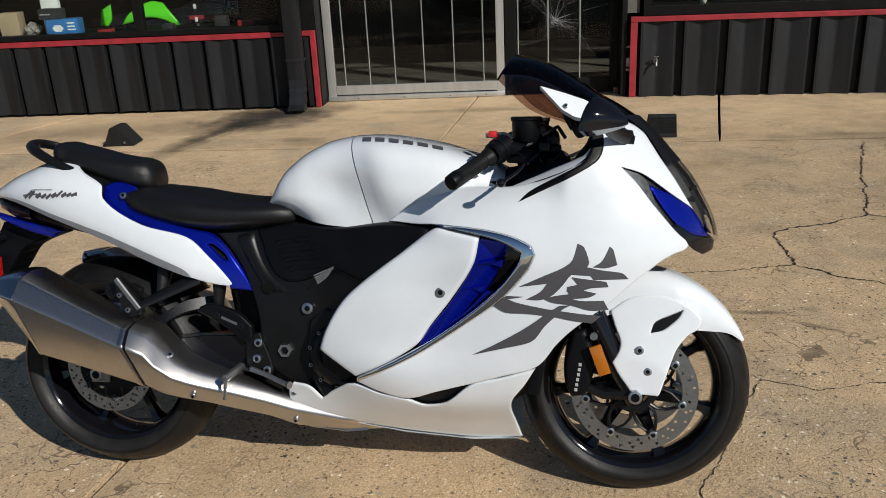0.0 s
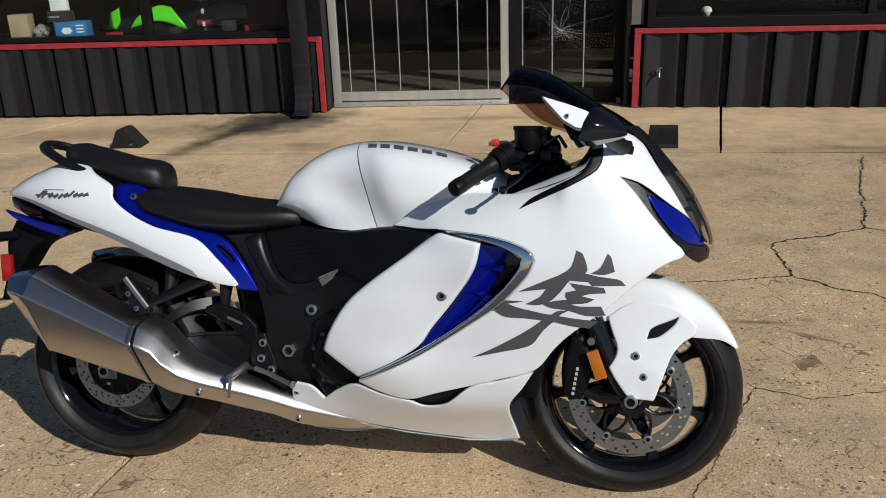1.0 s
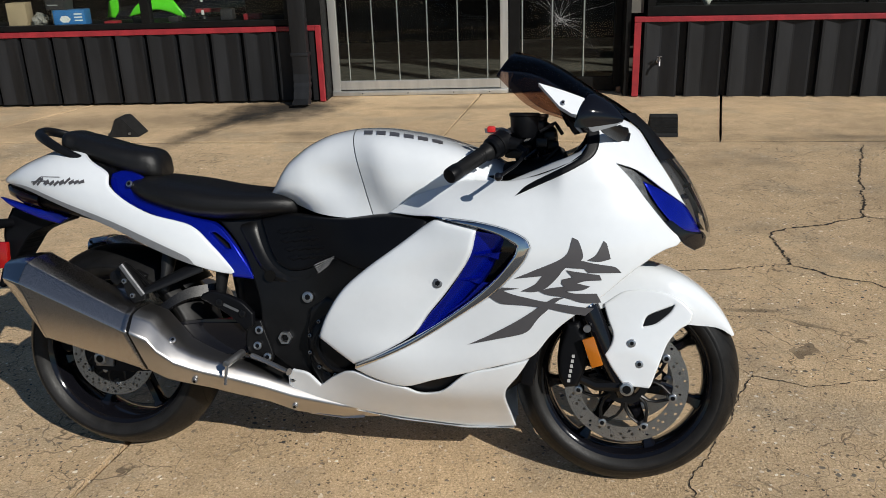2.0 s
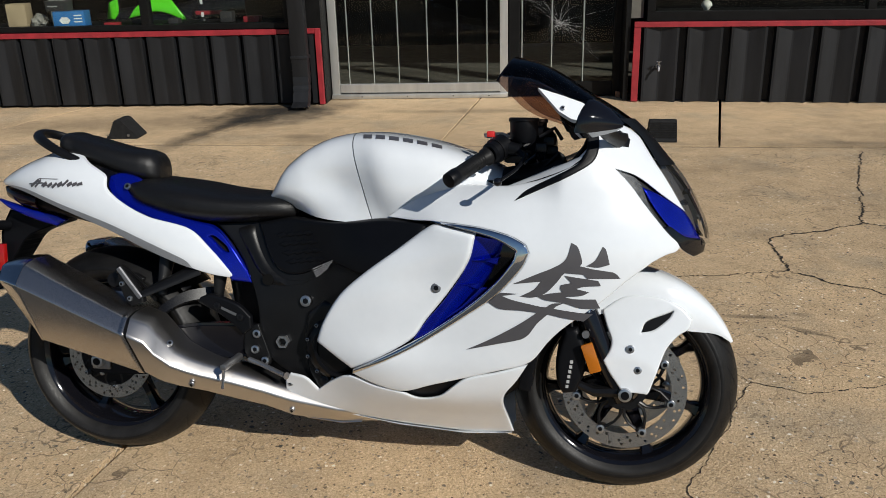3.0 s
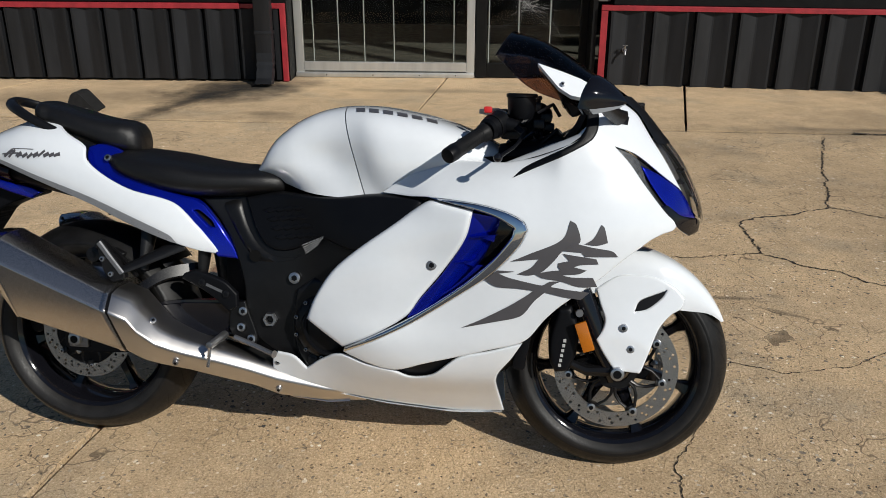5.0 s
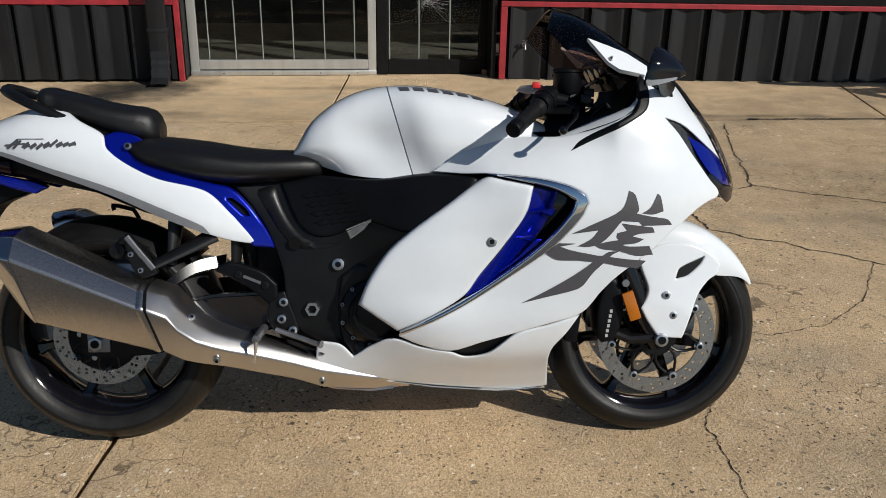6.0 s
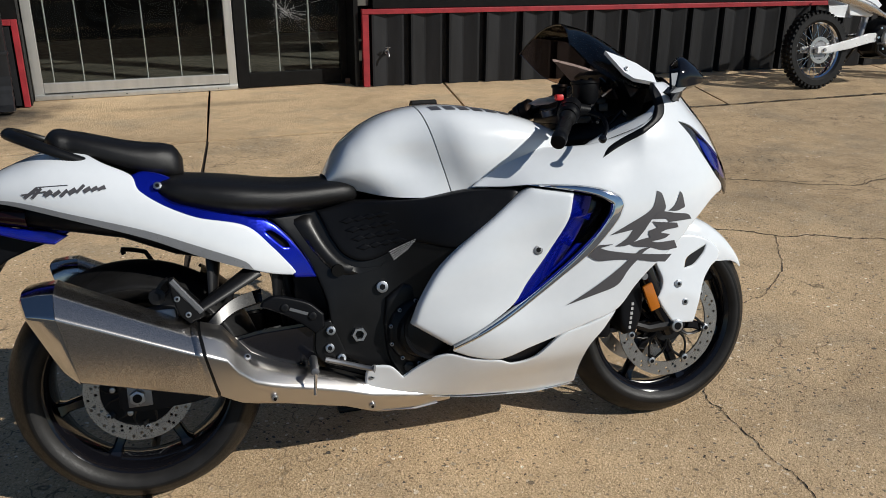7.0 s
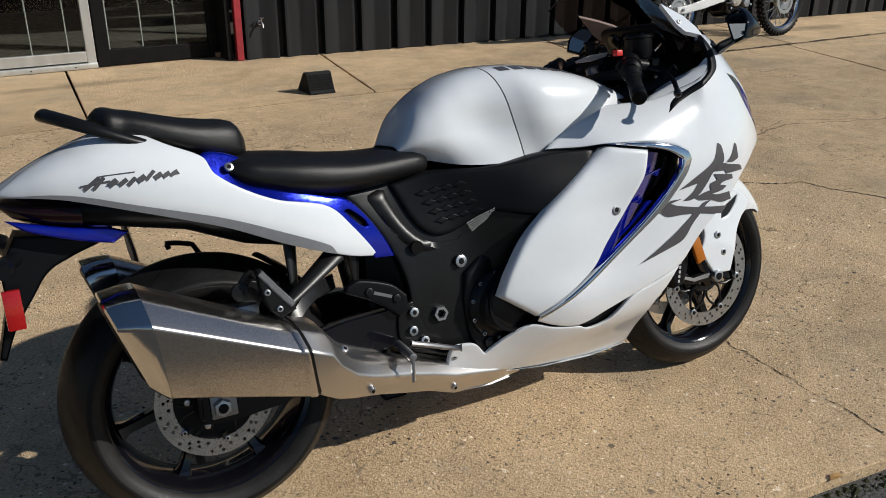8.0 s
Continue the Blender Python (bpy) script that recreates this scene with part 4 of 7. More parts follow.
for n, stroke in enumerate(BRUSH):
    sheet(stroke, body_w, 1, lift=0.0042 + 0.0003 * n, thick=0, roll=0, step=0.012, smooth_n=3, bm=bm)
on_bike("emblem", bm, GREY, "dark grey brush-stroke emblem", fair_r)

# --- cockpit rim strip
RIM = [(1.372, 0.985), (1.386, 0.955), (1.385, 0.920), (1.372, 0.896), (1.335, 0.872), (1.276, 0.842), (1.189, 0.801), (1.216, 0.826), (1.290, 0.866), (1.340, 0.895), (1.357, 0.925), (1.358, 0.965)]
on_bike("rim_strip", sheet(RIM, body_w, 1, lift=0.009, roll=0.006, step=0.009, thick=0.012), BLACK, "matt black cockpit edge strip")
on_bike("rim_strip", sheet(RIM, body_w, -1, lift=0.009, roll=0.006, step=0.015, thick=0.012), BLACK)
# painted inner ledge between the edge strip and the dark cockpit
for s in (1, -1):
    rows = []
    for u, h, di in ((1.15, 0.822, 0.012), (1.200, 0.838, 0.030), (1.245, 0.853, 0.048), (1.285, 0.869, 0.058), (1.320, 0.884, 0.050), (1.345, 0.903, 0.026), (1.358, 0.925, 0.006)):
        w = float(body_w(u, h)) - 0.002
        rows.append([(u - 0.25 * di * q, -s * (w - di * q), h + 0.012 * math.sin(q * 2.2) * di / 0.06) for q in (0, 0.2, 0.4, 0.6, 0.8, 1.0)])
    on_bike("cockpit_ledge", loft(rows, False, False), WHITE, "pearl white inner ledge of the cockpit")
# dark inner shell of the cockpit
rows = []
for u, w, h, d in ((1.05, 0.125, 0.835, 0.06), (1.15, 0.150, 0.845, 0.09), (1.26, 0.185, 0.845, 0.06), (1.35, 0.175, 0.890, 0.03), (1.40, 0.150, 0.945, 0.02)):
    rows.append([(u, y, h - d * (1 - (abs(y) / w) ** 2.0)) for y in np.linspace(-w, w, 15)])
on_bike("cockpit_tray", loft(rows, False, False), BLACK, "matt black cockpit inner tray")
rows = []
for h, u, w in ((0.80, 1.27, 0.215), (0.86, 1.30, 0.190), (0.92, 1.345, 0.170), (0.98, 1.370, 0.155), (1.03, 1.36, 0.125)):
    rows.append([(u + 0.05 * (1 - (y / w) ** 2), y, h) for y in np.linspace(-w, w, 13)])
on_bike("dash_cowl", loft(rows, False, False), BLACK, "matt black dashboard cowl")

# --- nose: lamps and centre strip
LAMP_BLUE = [(1.490, 0.839), (1.548, 0.811), (1.602, 0.773), (1.640, 0.715), (1.650, 0.700), (1.600, 0.714), (1.562, 0.740), (1.522, 0.788)]
for s in (1, -1):
    on_bike("nose_intake", sheet(LAMP_BLUE, body_w, s, lift=-0.002, roll=0.006, step=0.009), BLUE, "candy blue intake flank beside the headlight")
for s in (1, -1):
    on_bike("nose_lip", sheet([(1.548, 0.740), (1.565, 0.742), (1.602, 0.716), (1.652, 0.702), (1.664, 0.690), (1.660, 0.668), (1.630, 0.662), (1.602, 0.680), (1.575, 0.708)], body_w, s, lift=0.002, roll=0.004, step=0.01), GLOSS, "black lower nose lip")
for s in (1, -1):
    on_bike("nose_backing", sheet([(1.436, 0.877), (1.490, 0.850), (1.548, 0.815), (1.600, 0.776), (1.640, 0.715), (1.650, 0.695), (1.595, 0.702), (1.545, 0.732), (1.495, 0.785), (1.455, 0.838)], body_w, s, lift=-0.011, roll=0, step=0.012, thick=0), BLACK, "dark shell behind the lamps")
SIDE_LAMP = [(1.430, 0.879), (1.472, 0.862), (1.491, 0.842), (1.514, 0.787), (1.548, 0.742), (1.540, 0.742), (1.500, 0.790), (1.464, 0.840)]
for s in (1, -1):
    on_bike("indicator_lamp", sheet(SIDE_LAMP, body_w, s, lift=0.000, roll=0.003, step=0.008), LENS, "clear front indicator lens")
for s in (1, -1):
    on_bike("indicator_back", sheet(SIDE_LAMP, body_w, s, lift=-0.006, roll=0, step=0.010, thick=0), surface("dark_lamp_back", (0.05, 0.05, 0.052), 0.3, 0.5, vary=0.6, scale=90), "dark indicator reflector")


_edge = curve1([0.655, 0.70, 0.715, 0.774, 0.836, 0.868, 0.898, 0.930, 0.960, 1.00], [1.640, 1.648, 1.640, 1.603, 1.565, 1.544, 1.523, 1.503, 1.482, 1.430])


def centre_strip(h0, h1, lift=0.0, inset=0.0, n=16):
    """A band across the nose between the fairing's two front edges."""
    rows = []
    for k in range(n):
        h = h0 + (h1 - h0) * k / (n - 1)
        wd = max(0.03, float(body_w(float(_edge(h)), h)) - inset)
        row = []
        for y in np.linspace(-wd, wd, 21):
            hi_, lo_ = float(_front(h)), 1.28
            for _ in range(22):
                mid = (hi_ + lo_) / 2
                if float(body_w(mid, h)) > abs(y):
                    lo_ = mid
                else:
                    hi_ = mid
            row.append(((hi_ + lo_) / 2 + lift, y, h))
        rows.append(row)
    return loft(rows, False, False)


lens = on_bike("headlight_lens", centre_strip(0.688, 0.892, 0.003), LENS, "clear stacked headlight lens")
on_bike("headlight_housing", centre_strip(0.690, 0.892, -0.028, 0.002), surface("lamp_reflector", (0.34, 0.31, 0.28), 0.32, 0.8), "grey reflector housing", lens)
on_bike("lamp_divider", box((1.585, -0.10, 0.788), (1.612, 0.10, 0.796), 0.003), GLOSS, "black divider between the lamps", lens)
on_bike("nose_strip", centre_strip(0.886, 1.00, 0.005), FRAMEBLK, "gloss black strip below the screen")
on_bike("nose_base", centre_strip(0.660, 0.690, -0.012, 0.02, 5), GLOSS)

# --- smoked screen with white side pieces
SCR = spline([(1.486, 0.985), (1.432, 1.022), (1.374, 1.056), (1.302, 1.103), (1.236, 1.137), (1.170, 1.154)], 4)
_sw = curve1([0, 0.25, 0.5, 0.75, 1], [0.105, 0.145, 0.168, 0.182, 0.178])
_sd = curve1([0, 0.25, 0.5, 0.8, 1], [0.012, 0.060, 0.098, 0.112, 0.066])


def screen_point(a, b):
    c = SCR[min(int(a * (len(SCR) - 1)), len(SCR) - 2)]
    d = SCR[min(int(a * (len(SCR) - 1)) + 1, len(SCR) - 1)]
    f = a * (len(SCR) - 1) - min(int(a * (len(SCR) - 1)), len(SCR) - 2)
    p = c * (1 - f) + d * f
    return (p[0] - 0.035 * b * b, -b * float(_sw(a)), p[1] - float(_sd(a)) * (abs(b) ** 2.3))


def screen_patch(a0, a1, b0, b1, na, nb, lift=0.0, taper=0.0):
    rows = []
    for i in range(na):
        a = a0 + (a1 - a0) * i / (na - 1)
        k = i / (na - 1)
        rows.append([tuple(Vector(screen_point(a, b)) + Vector((lift * 0.5, -lift * 0.6 * (1 if b > 0 else -1), lift * 0.6))) for b in np.linspace(b0 + taper * k, b1, nb)])
    bm = loft(rows, False, False)
    bm.normal_update()
    bmesh.ops.solidify(bm, geom=bm.faces[:], thickness=0.003)
    return bm


screen = on_bike("windscreen", screen_patch(0.0, 1.0, -1, 1, 48, 55), SMOKE, "brown smoked windscreen")
screen.visible_shadow = True
on_bike("screen_edge", tube([screen_point(a, b) for a, b in [(1, b) for b in np.linspace(-1, 1, 17)]], 0.0025, 6), GLOSS, "", screen)
for s in (1, -1):
    bm = bmesh.new()
    pts = [(1.392, 0.158, 0.980), (1.352, 0.166, 0.988), (1.318, 0.170, 0.994), (1.288, 0.172, 1.012), (1.236, 0.168, 1.068), (1.296, 0.150, 1.050), (1.342, 0.140, 1.034), (1.398, 0.128, 1.004)]
    top = [bm.verts.new((u, -s * (w + 0.004), h + 0.004)) for u, w, h in pts]
    low = [bm.verts.new((u, -s * (w - 0.004), h - 0.004)) for u, w, h in pts]
    bm.faces.new(top if s > 0 else top[::-1]), bm.faces.new(low[::-1] if s > 0 else low)
    for k in range(len(pts)):
        bm.faces.new((top[k], low[k], low[(k + 1) % len(pts)], top[(k + 1) % len(pts)]))
    wp = on_bike("screen_bracket", bm, WHITE, "pearl white screen side piece")
    if s > 0:
        bolt(1.297, 0.172, 1.024, 0.006, parent=wp, tilt=(0, -1, 0.4))


# --- mirrors
def mirror(s):
    """An angular wedge-shaped mirror: rear bezel with a five-sided glass, tapering to a point ahead."""
    glass = [(0.257, 1.026), (0.318, 1.041), (0.358, 1.010), (0.360, 0.970), (0.314, 0.958)]
    cen = Vector((0, 0.322, 1.000))
    out = spline([(w - cen.y, h - cen.z) for w, h in glass], 5, True, 60)
    rows = []
    for du, k, dw, dh in ((0.004, 0.86, 0, 0), (-0.001, 0.93, 0, 0), (0.003, 1.04, 0, 0), (0.014, 1.06, 0, 0), (0.032, 0.94, -0.003, -0.002), (0.056, 0.70, -0.006, -0.005), (0.076, 0.42, -0.008, -0.010), (0.090, 0.12, -0.010, -0.014)):
        rows.append([(1.347 + du + (0.25 * z - 0.30 * y) * k * max(0.0, 1 - du * 9), -s * (cen.y + dw + y * k), cen.z + dh + z * k) for y, z in out])
    m = on_bike("mirror", loft(rows), GLOSS, "gloss black wedge-shaped mirror")
    ring = [Vector(p) for p in rows[0]]
    mid = sum(ring, Vector()) / len(ring)
    bm = bmesh.new()
    bm.faces.new([bm.verts.new(mid + (p - mid) * 0.985 + Vector((-0.0014, 0, 0.0008))) for p in ring])
    on_bike("mirror_glass", bm, DARKMIRROR, "mirror glass", m)
    on_bike("mirror_stalk", tube([(1.392, -s * 0.300, 0.978), (1.402, -s * 0.26, 0.966), (1.420, -s * 0.215, 0.956), (1.440, -s * 0.178, 0.948)], [0.014, 0.015, 0.017, 0.022], 10, 0.6), BLACK, "", m)
    on_bike("mirror_foot", sheet([(1.398, 0.958), (1.436, 0.972), (1.462, 0.950), (1.458, 0.932), (1.440, 0.935)], body_w, s, lift=0.010, roll=0.006, thick=0.016, step=0.008), BLACK, "", m)


mirror(1), mirror(-1)

# --- fuel tank
_tt = curve1([0.50, 0.53, 0.58, 0.64, 0.72, 0.80, 0.90, 0.99, 1.07, 1.13], [0.785, 0.846, 0.896, 0.930, 0.952, 0.957, 0.946, 0.925, 0.893, 0.858])
_tw = curve1([0.50, 0.53, 0.58, 0.64, 0.70, 0.76, 0.80, 0.90, 1.00, 1.13], [0.070, 0.099, 0.122, 0.131, 0.138, 0.156, 0.1755, 0.181, 0.165, 0.120])
_tb = curve1([0.50, 0.56, 0.61, 0.68, 0.80, 0.86, 0.96, 1.13], [0.765, 0.748, 0.732, 0.724, 0.730, 0.740, 0.765, 0.80])
_tl = curve1([0.50, 0.56, 0.62, 0.80, 0.90, 1.0, 1.13], [0.045, 0.075, 0.120, 0.146, 0.158, 0.15, 0.10])


def tank_ring(u, shrink=0.0):
    t, w, b, l = float(_tt(u)) - shrink, float(_tw(u)) - shrink, float(_tb(u)), float(_tl(u)) - shrink
    m = b + (t - b) * 0.42
    half = []
    for k in range(9):
        f = k / 8
        g = math.sin(f * math.pi / 2)
        half.append((l + (w - l) * g, b + (m - b) * f))
    for k in range(1, 15):
        a = k / 14 * math.pi / 2
        half.append((w * math.cos(a) ** 0.66, m + (t - m) * math.sin(a) ** 0.72))
    half = [(x - 0.013 * math.exp(-((u - 0.665) / 0.065) ** 2 - ((z - 0.825) / 0.045) ** 2), z) for x, z in half]
    return [(u, -x, z) for x, z in half] + [(u, x, z) for x, z in half[-2::-1]]


us = list(np.linspace(0.502, 0.7425, 18)) + list(np.linspace(0.7455, 1.13, 24))


def seam_u(u, z):
    return u + 0.30 * (0.95 - z) * min(1.0, max(0.0, (u - 0.5) / 0.24))


rings = [[(seam_u(u, z) if z < 0.95 else u, y, z) for u, y, z in tank_ring(u)] for u in us]
n_seam = 17
back = loft([r for r in rings[:n_seam + 1]], False, False)
frontp = loft([r for r in rings[n_seam + 1:]], False, False)
tank = on_bike("fuel_tank", frontp, WHITE, "pearl white fuel tank")
on_bike("tank_rear_cover", back, WHITE, "pearl white rear tank cover", tank)
rows = [[(p[0] - 0.004, p[1] * 0.985, p[2] - 0.003) for p in rings[n_seam]], [(p[0] + 0.004, p[1] * 0.985, p[2] - 0.003) for p in rings[n_seam + 1]]]
on_bike("tank_seam", loft(rows, False, False), SILVER, "", tank)
# plain bars of the maker's word on the tank top, right flank
for k in range(6):
    u = 0.775 + k * 0.036
    t, w = float(_tt(u)), float(_tw(u))
    bm = bmesh.new()
    m = float(_tb(u)) + (t - float(_tb(u))) * 0.42
    quad = []
    for du, a in ((0, 0.99), (0.025, 0.99), (0.0215, 1.19), (-0.0035, 1.19)):
        uu = u + du
        t2, w2, b2 = float(_tt(uu)), float(_tw(uu)), float(_tb(uu))
        m2 = b2 + (t2 - b2) * 0.42
        z = m2 + (t2 - m2) * math.sin(a) ** 0.72
        quad.append((uu + 0.30 * max(0, 0.95 - z), -w2 * math.cos(a) ** 0.66, z + 0.0016))
    bm.faces.new([bm.verts.new(p) for p in quad])
    on_bike("name_bar", bm, GREY, "dark plain lettering bar", tank, False)

# --- seats and grab rail
def seat_loft(stations, ptop=3.0, pbot=2.2, n=40):
    us_ = [s[0] for s in stations]
    f = [curve1(us_, [s[i] for s in stations]) for i in range(1, 5)]
    rings_ = [oval(u, *[float(g(u)) for g in f], ptop, pbot, n) for u in np.linspace(us_[0], us_[-1], 30)]
    return loft(rings_)


seat = on_bike("rider_seat", seat_loft([(0.09, 0.812, 0.790, 0.765, 0.100), (0.12, 0.818, 0.780, 0.745, 0.122), (0.18, 0.815, 0.765, 0.722, 0.138), (0.26, 0.806, 0.752, 0.704, 0.148), (0.35, 0.792, 0.742, 0.696, 0.142), (0.44, 0.784, 0.742, 0.700, 0.128), (0.50, 0.783, 0.744, 0.705, 0.116), (0.545, 0.779, 0.744, 0.710, 0.102), (0.572, 0.770, 0.742, 0.716, 0.084), (0.586, 0.756, 0.740, 0.726, 0.056)]), SEATMAT, "black vinyl rider seat")
pillion = on_bike("pillion_seat", seat_loft([(-0.152, 0.922, 0.905, 0.890, 0.03), (-0.138, 0.938, 0.905, 0.880, 0.062), (-0.09, 0.936, 0.898, 0.866, 0.074), (-0.03, 0.922, 0.880, 0.846, 0.080), (0.03, 0.907, 0.860, 0.826, 0.080), (0.080, 0.899, 0.846, 0.812, 0.075), (0.120, 0.893, 0.840, 0.804, 0.066), (0.143, 0.880, 0.834, 0.804, 0.054), (0.155, 0.856, 0.830, 0.812, 0.036)]), SEATMAT, "black vinyl pillion seat")
pts = [(-0.030, -0.088, 0.856), (-0.080, -0.092, 0.874), (-0.140, -0.088, 0.900), (-0.190, -0.068, 0.922), (-0.222, -0.036, 0.935), (-0.232, 0, 0.939)]
pts = pts + [(u, -y, h) for u, y, h in pts[-2::-1]]
pts = spline(pts, 4)
on_bike("grab_rail", tube(pts, [0.007 + 0.009 * math.sin(math.pi * k / (len(pts) - 1)) ** 0.6 for k in range(len(pts))], 12, 0.75), FRAMEBLK, "black grab rail round the pillion seat")
rows = [[(u, y, h) for y in np.linspace(-w, w, 9)] for u, w, h in ((-0.17, 0.05, 0.880), (-0.10, 0.07, 0.872), (0.0, 0.075, 0.850), (0.1, 0.07, 0.818))]
on_bike("seat_base", loft(rows, False, False), BLACK)

# --- tail
_tlw = curve1([-0.36, -0.34, -0.28, -0.19, -0.10, 0.0, 0.15, 0.30, 0.42], [0.025, 0.050, 0.092, 0.128, 0.150, 0.163, 0.166, 0.150, 0.112])
_tlt = curve1([-0.36, -0.28, -0.21, -0.157, -0.05, 0.05, 0.2, 0.42], [0.800, 0.846, 0.876, 0.894, 0.898, 0.882, 0.855, 0.78])
_tlm = curve1([-0.36, -0.225, -0.10, 0.06, 0.176, 0.275, 0.42], [0.792, 0.800, 0.772, 0.722, 0.672, 0.625, 0.57])


def tail_w(u, h):
    u, h = np.asarray(u, float), np.asarray(h, float)
    m, t = _tlm(u), _tlt(u)
    up = np.clip((h - m) / (t - m), 0, 1)
    dn = np.clip((m - h) / 0.06, 0, 1.5)
    return _tlw(u) * np.sqrt(np.clip(1 - up**2.2, 0, 1)) - 0.018 * dn**2


TAIL = [(-0.352, 0.795), (-0.300, 0.790), (-0.225, 0.778), (-0.098, 0.738), (0.062, 0.682), (0.176, 0.628), (0.275, 0.588), (0.345, 0.563), (0.413, 0.549), (0.350, 0.629), (0.289, 0.690), (0.177, 0.722), (0.105, 0.757), (0.055, 0.795), (0.040, 0.829), (-0.02, 0.860), (-0.080, 0.890), (-0.157, 0.890), (-0.212, 0.872), (-0.279, 0.842), (-0.335, 0.806)]
tail = on_bike("tail_cover", sheet(TAIL, tail_w, 1, lift=0.0, roll=0.004, step=0.011), WHITE, "pearl white tail cover")
on_bike("tail_cover", sheet(TAIL, tail_w, -1, lift=0.0, roll=0.004, step=0.016), WHITE)
rows = []
for u in np.linspace(-0.352, -0.06, 16):
    t, w = float(_tlt(u)), float(_tlw(u))
    m = float(_tlm(u))
    f = 0.62
    hh = m + (t - m) * f
    rows.append([(u, y, hh + (t - hh) * (1 - abs(y / (w * math.sqrt(1 - f**2.2))) ** 2.0) - 0.0015) for y in np.linspace(-w * math.sqrt(1 - f**2.2), w * math.sqrt(1 - f**2.2), 15)])
on_bike("tail_top", loft(rows, False, False), WHITE)
STRIPE = [(-0.352, 0.794), (-0.300, 0.790), (-0.225, 0.778), (-0.098, 0.738), (0.062, 0.682), (0.176, 0.628), (0.275, 0.588), (0.300, 0.580), (0.28, 0.605), (0.18, 0.652), (0.062, 0.702), (-0.098, 0.752), (-0.225, 0.788)]
on_bike("tail_stripe", sheet(STRIPE, tail_w, 1, lift=0.0012, roll=0, step=0.012, thick=0), SILVER, "grey stripe along the tail's lower edge", tail)
# slanting dark script, drawn as plain strokes
bm = bmesh.new()
for u0, h0, u1, h1, wd in ((-0.190, 0.794, -0.160, 0.815, 0.016), (-0.174, 0.793, -0.152, 0.814, 0.014), (-0.196, 0.801, -0.142, 0.806, 0.008), (-0.146, 0.797, -0.130, 0.807, 0.022), (-0.128, 0.796, -0.112, 0.806, 0.018), (-0.112, 0.794, -0.096, 0.807, 0.016), (-0.094, 0.799, -0.078, 0.808, 0.022), (-0.078, 0.800, -0.060, 0.816, 0.014), (-0.062, 0.801, -0.047, 0.809, 0.020), (-0.046, 0.802, -0.032, 0.809, 0.018), (-0.032, 0.803, -0.016, 0.810, 0.016), (-0.150, 0.798, -0.014, 0.805, 0.006), (-0.160, 0.817, -0.095, 0.818, 0.004)):
    d = np.array([u1 - u0, h1 - h0])
    n_ = np.array([-d[1], d[0]]) / np.linalg.norm(d) * wd / 4.2
    q = [np.array([u0, h0]) + n_, np.array([u0, h0]) - n_, np.array([u1, h1]) - n_, np.array([u1, h1]) + n_]
    bm.faces.new([bm.verts.new((p[0], -float(tail_w(p[0], p[1])) - 0.002, p[1])) for p in q])
tagged(on_bike("script_mark", bm, GREY, "dark plain script strokes", tail, False), kind="stuff")
BLUE_SIDE = [(0.034, 0.826), (0.062, 0.834), (0.105, 0.824), (0.140, 0.804), (0.172, 0.782), (0.238, 0.735), (0.300, 0.708), (0.338, 0.698), (0.364, 0.680), (0.398, 0.640), (0.430, 0.590), (0.457, 0.538), (0.400, 0.545), (0.340, 0.625), (0.284, 0.683), (0.171, 0.715), (0.074, 0.750), (0.036, 0.795)]
blue_f = table2([0.03, 0.10, 0.20, 0.30, 0.40, 0.46], [0.53, 0.62, 0.70, 0.76, 0.84], [[0.12, 0.12, 0.125, 0.12, 0.09], [0.13, 0.13, 0.128, 0.110, 0.08], [0.135, 0.135, 0.132, 0.110, 0.07], [0.135, 0.135, 0.118, 0.09, 0.07], [0.118, 0.112, 0.092, 0.07, 0.06], [0.104, 0.098, 0.08, 0.06, 0.05]])
SLOT = [(0.336, 0.668), (0.350, 0.668), (0.384, 0.640), (0.392, 0.624), (0.378, 0.626)]
blue_r = on_bike("side_cowl", sheet(BLUE_SIDE, blue_f, 1, roll=0.005, step=0.010, thick=0.012, holes=[SLOT]), BLUE, "candy blue side cowl under the seat")
on_bike("side_cowl", sheet(BLUE_SIDE, blue_f, -1, roll=0.006, step=0.016), BLUE)
# Near-black sheet just behind the slot, coloured as the hollow's shade.
on_bike("slot_shade", sheet([(0.32, 0.685), (0.36, 0.678), (0.40, 0.642), (0.41, 0.612), (0.375, 0.61)], blue_f, 1, lift=-0.013, roll=0, thick=0, step=0.02), SHADEBLK, "near-black sheet painting the shade behind the slot", blue_r)
bolt(0.095, 0.108, 0.799, 0.010, parent=blue_r, tilt=(0, -1, 0.5))
rows = [oval(u, t, (t + b) / 2, b, w, 3, 3, 20) for u, t, b, w in ((-0.325, 0.785, 0.755, 0.05), (-0.25, 0.790, 0.728, 0.085), (-0.15, 0.785, 0.705, 0.10), (0.0, 0.770, 0.672, 0.105), (0.12, 0.74, 0.620, 0.11), (0.25, 0.70, 0.590, 0.10), (0.38, 0.68, 0.56, 0.09))]
on_bike("under_tail", loft(rows), BLACK, "matt black under-tail")
on_bike("tail_light", loft([oval(u, t, (t + b) / 2, b, w, 2.6, 2.6, 20) for u, t, b, w in ((-0.345, 0.785, 0.772, 0.035), (-0.32, 0.787, 0.745, 0.062), (-0.26, 0.784, 0.722, 0.092), (-0.20, 0.776, 0.712, 0.104))]), surface("dark_red_lens", (0.010, 0.003, 0.004), 0.12, spec=0.3), "dark red tail light lens")
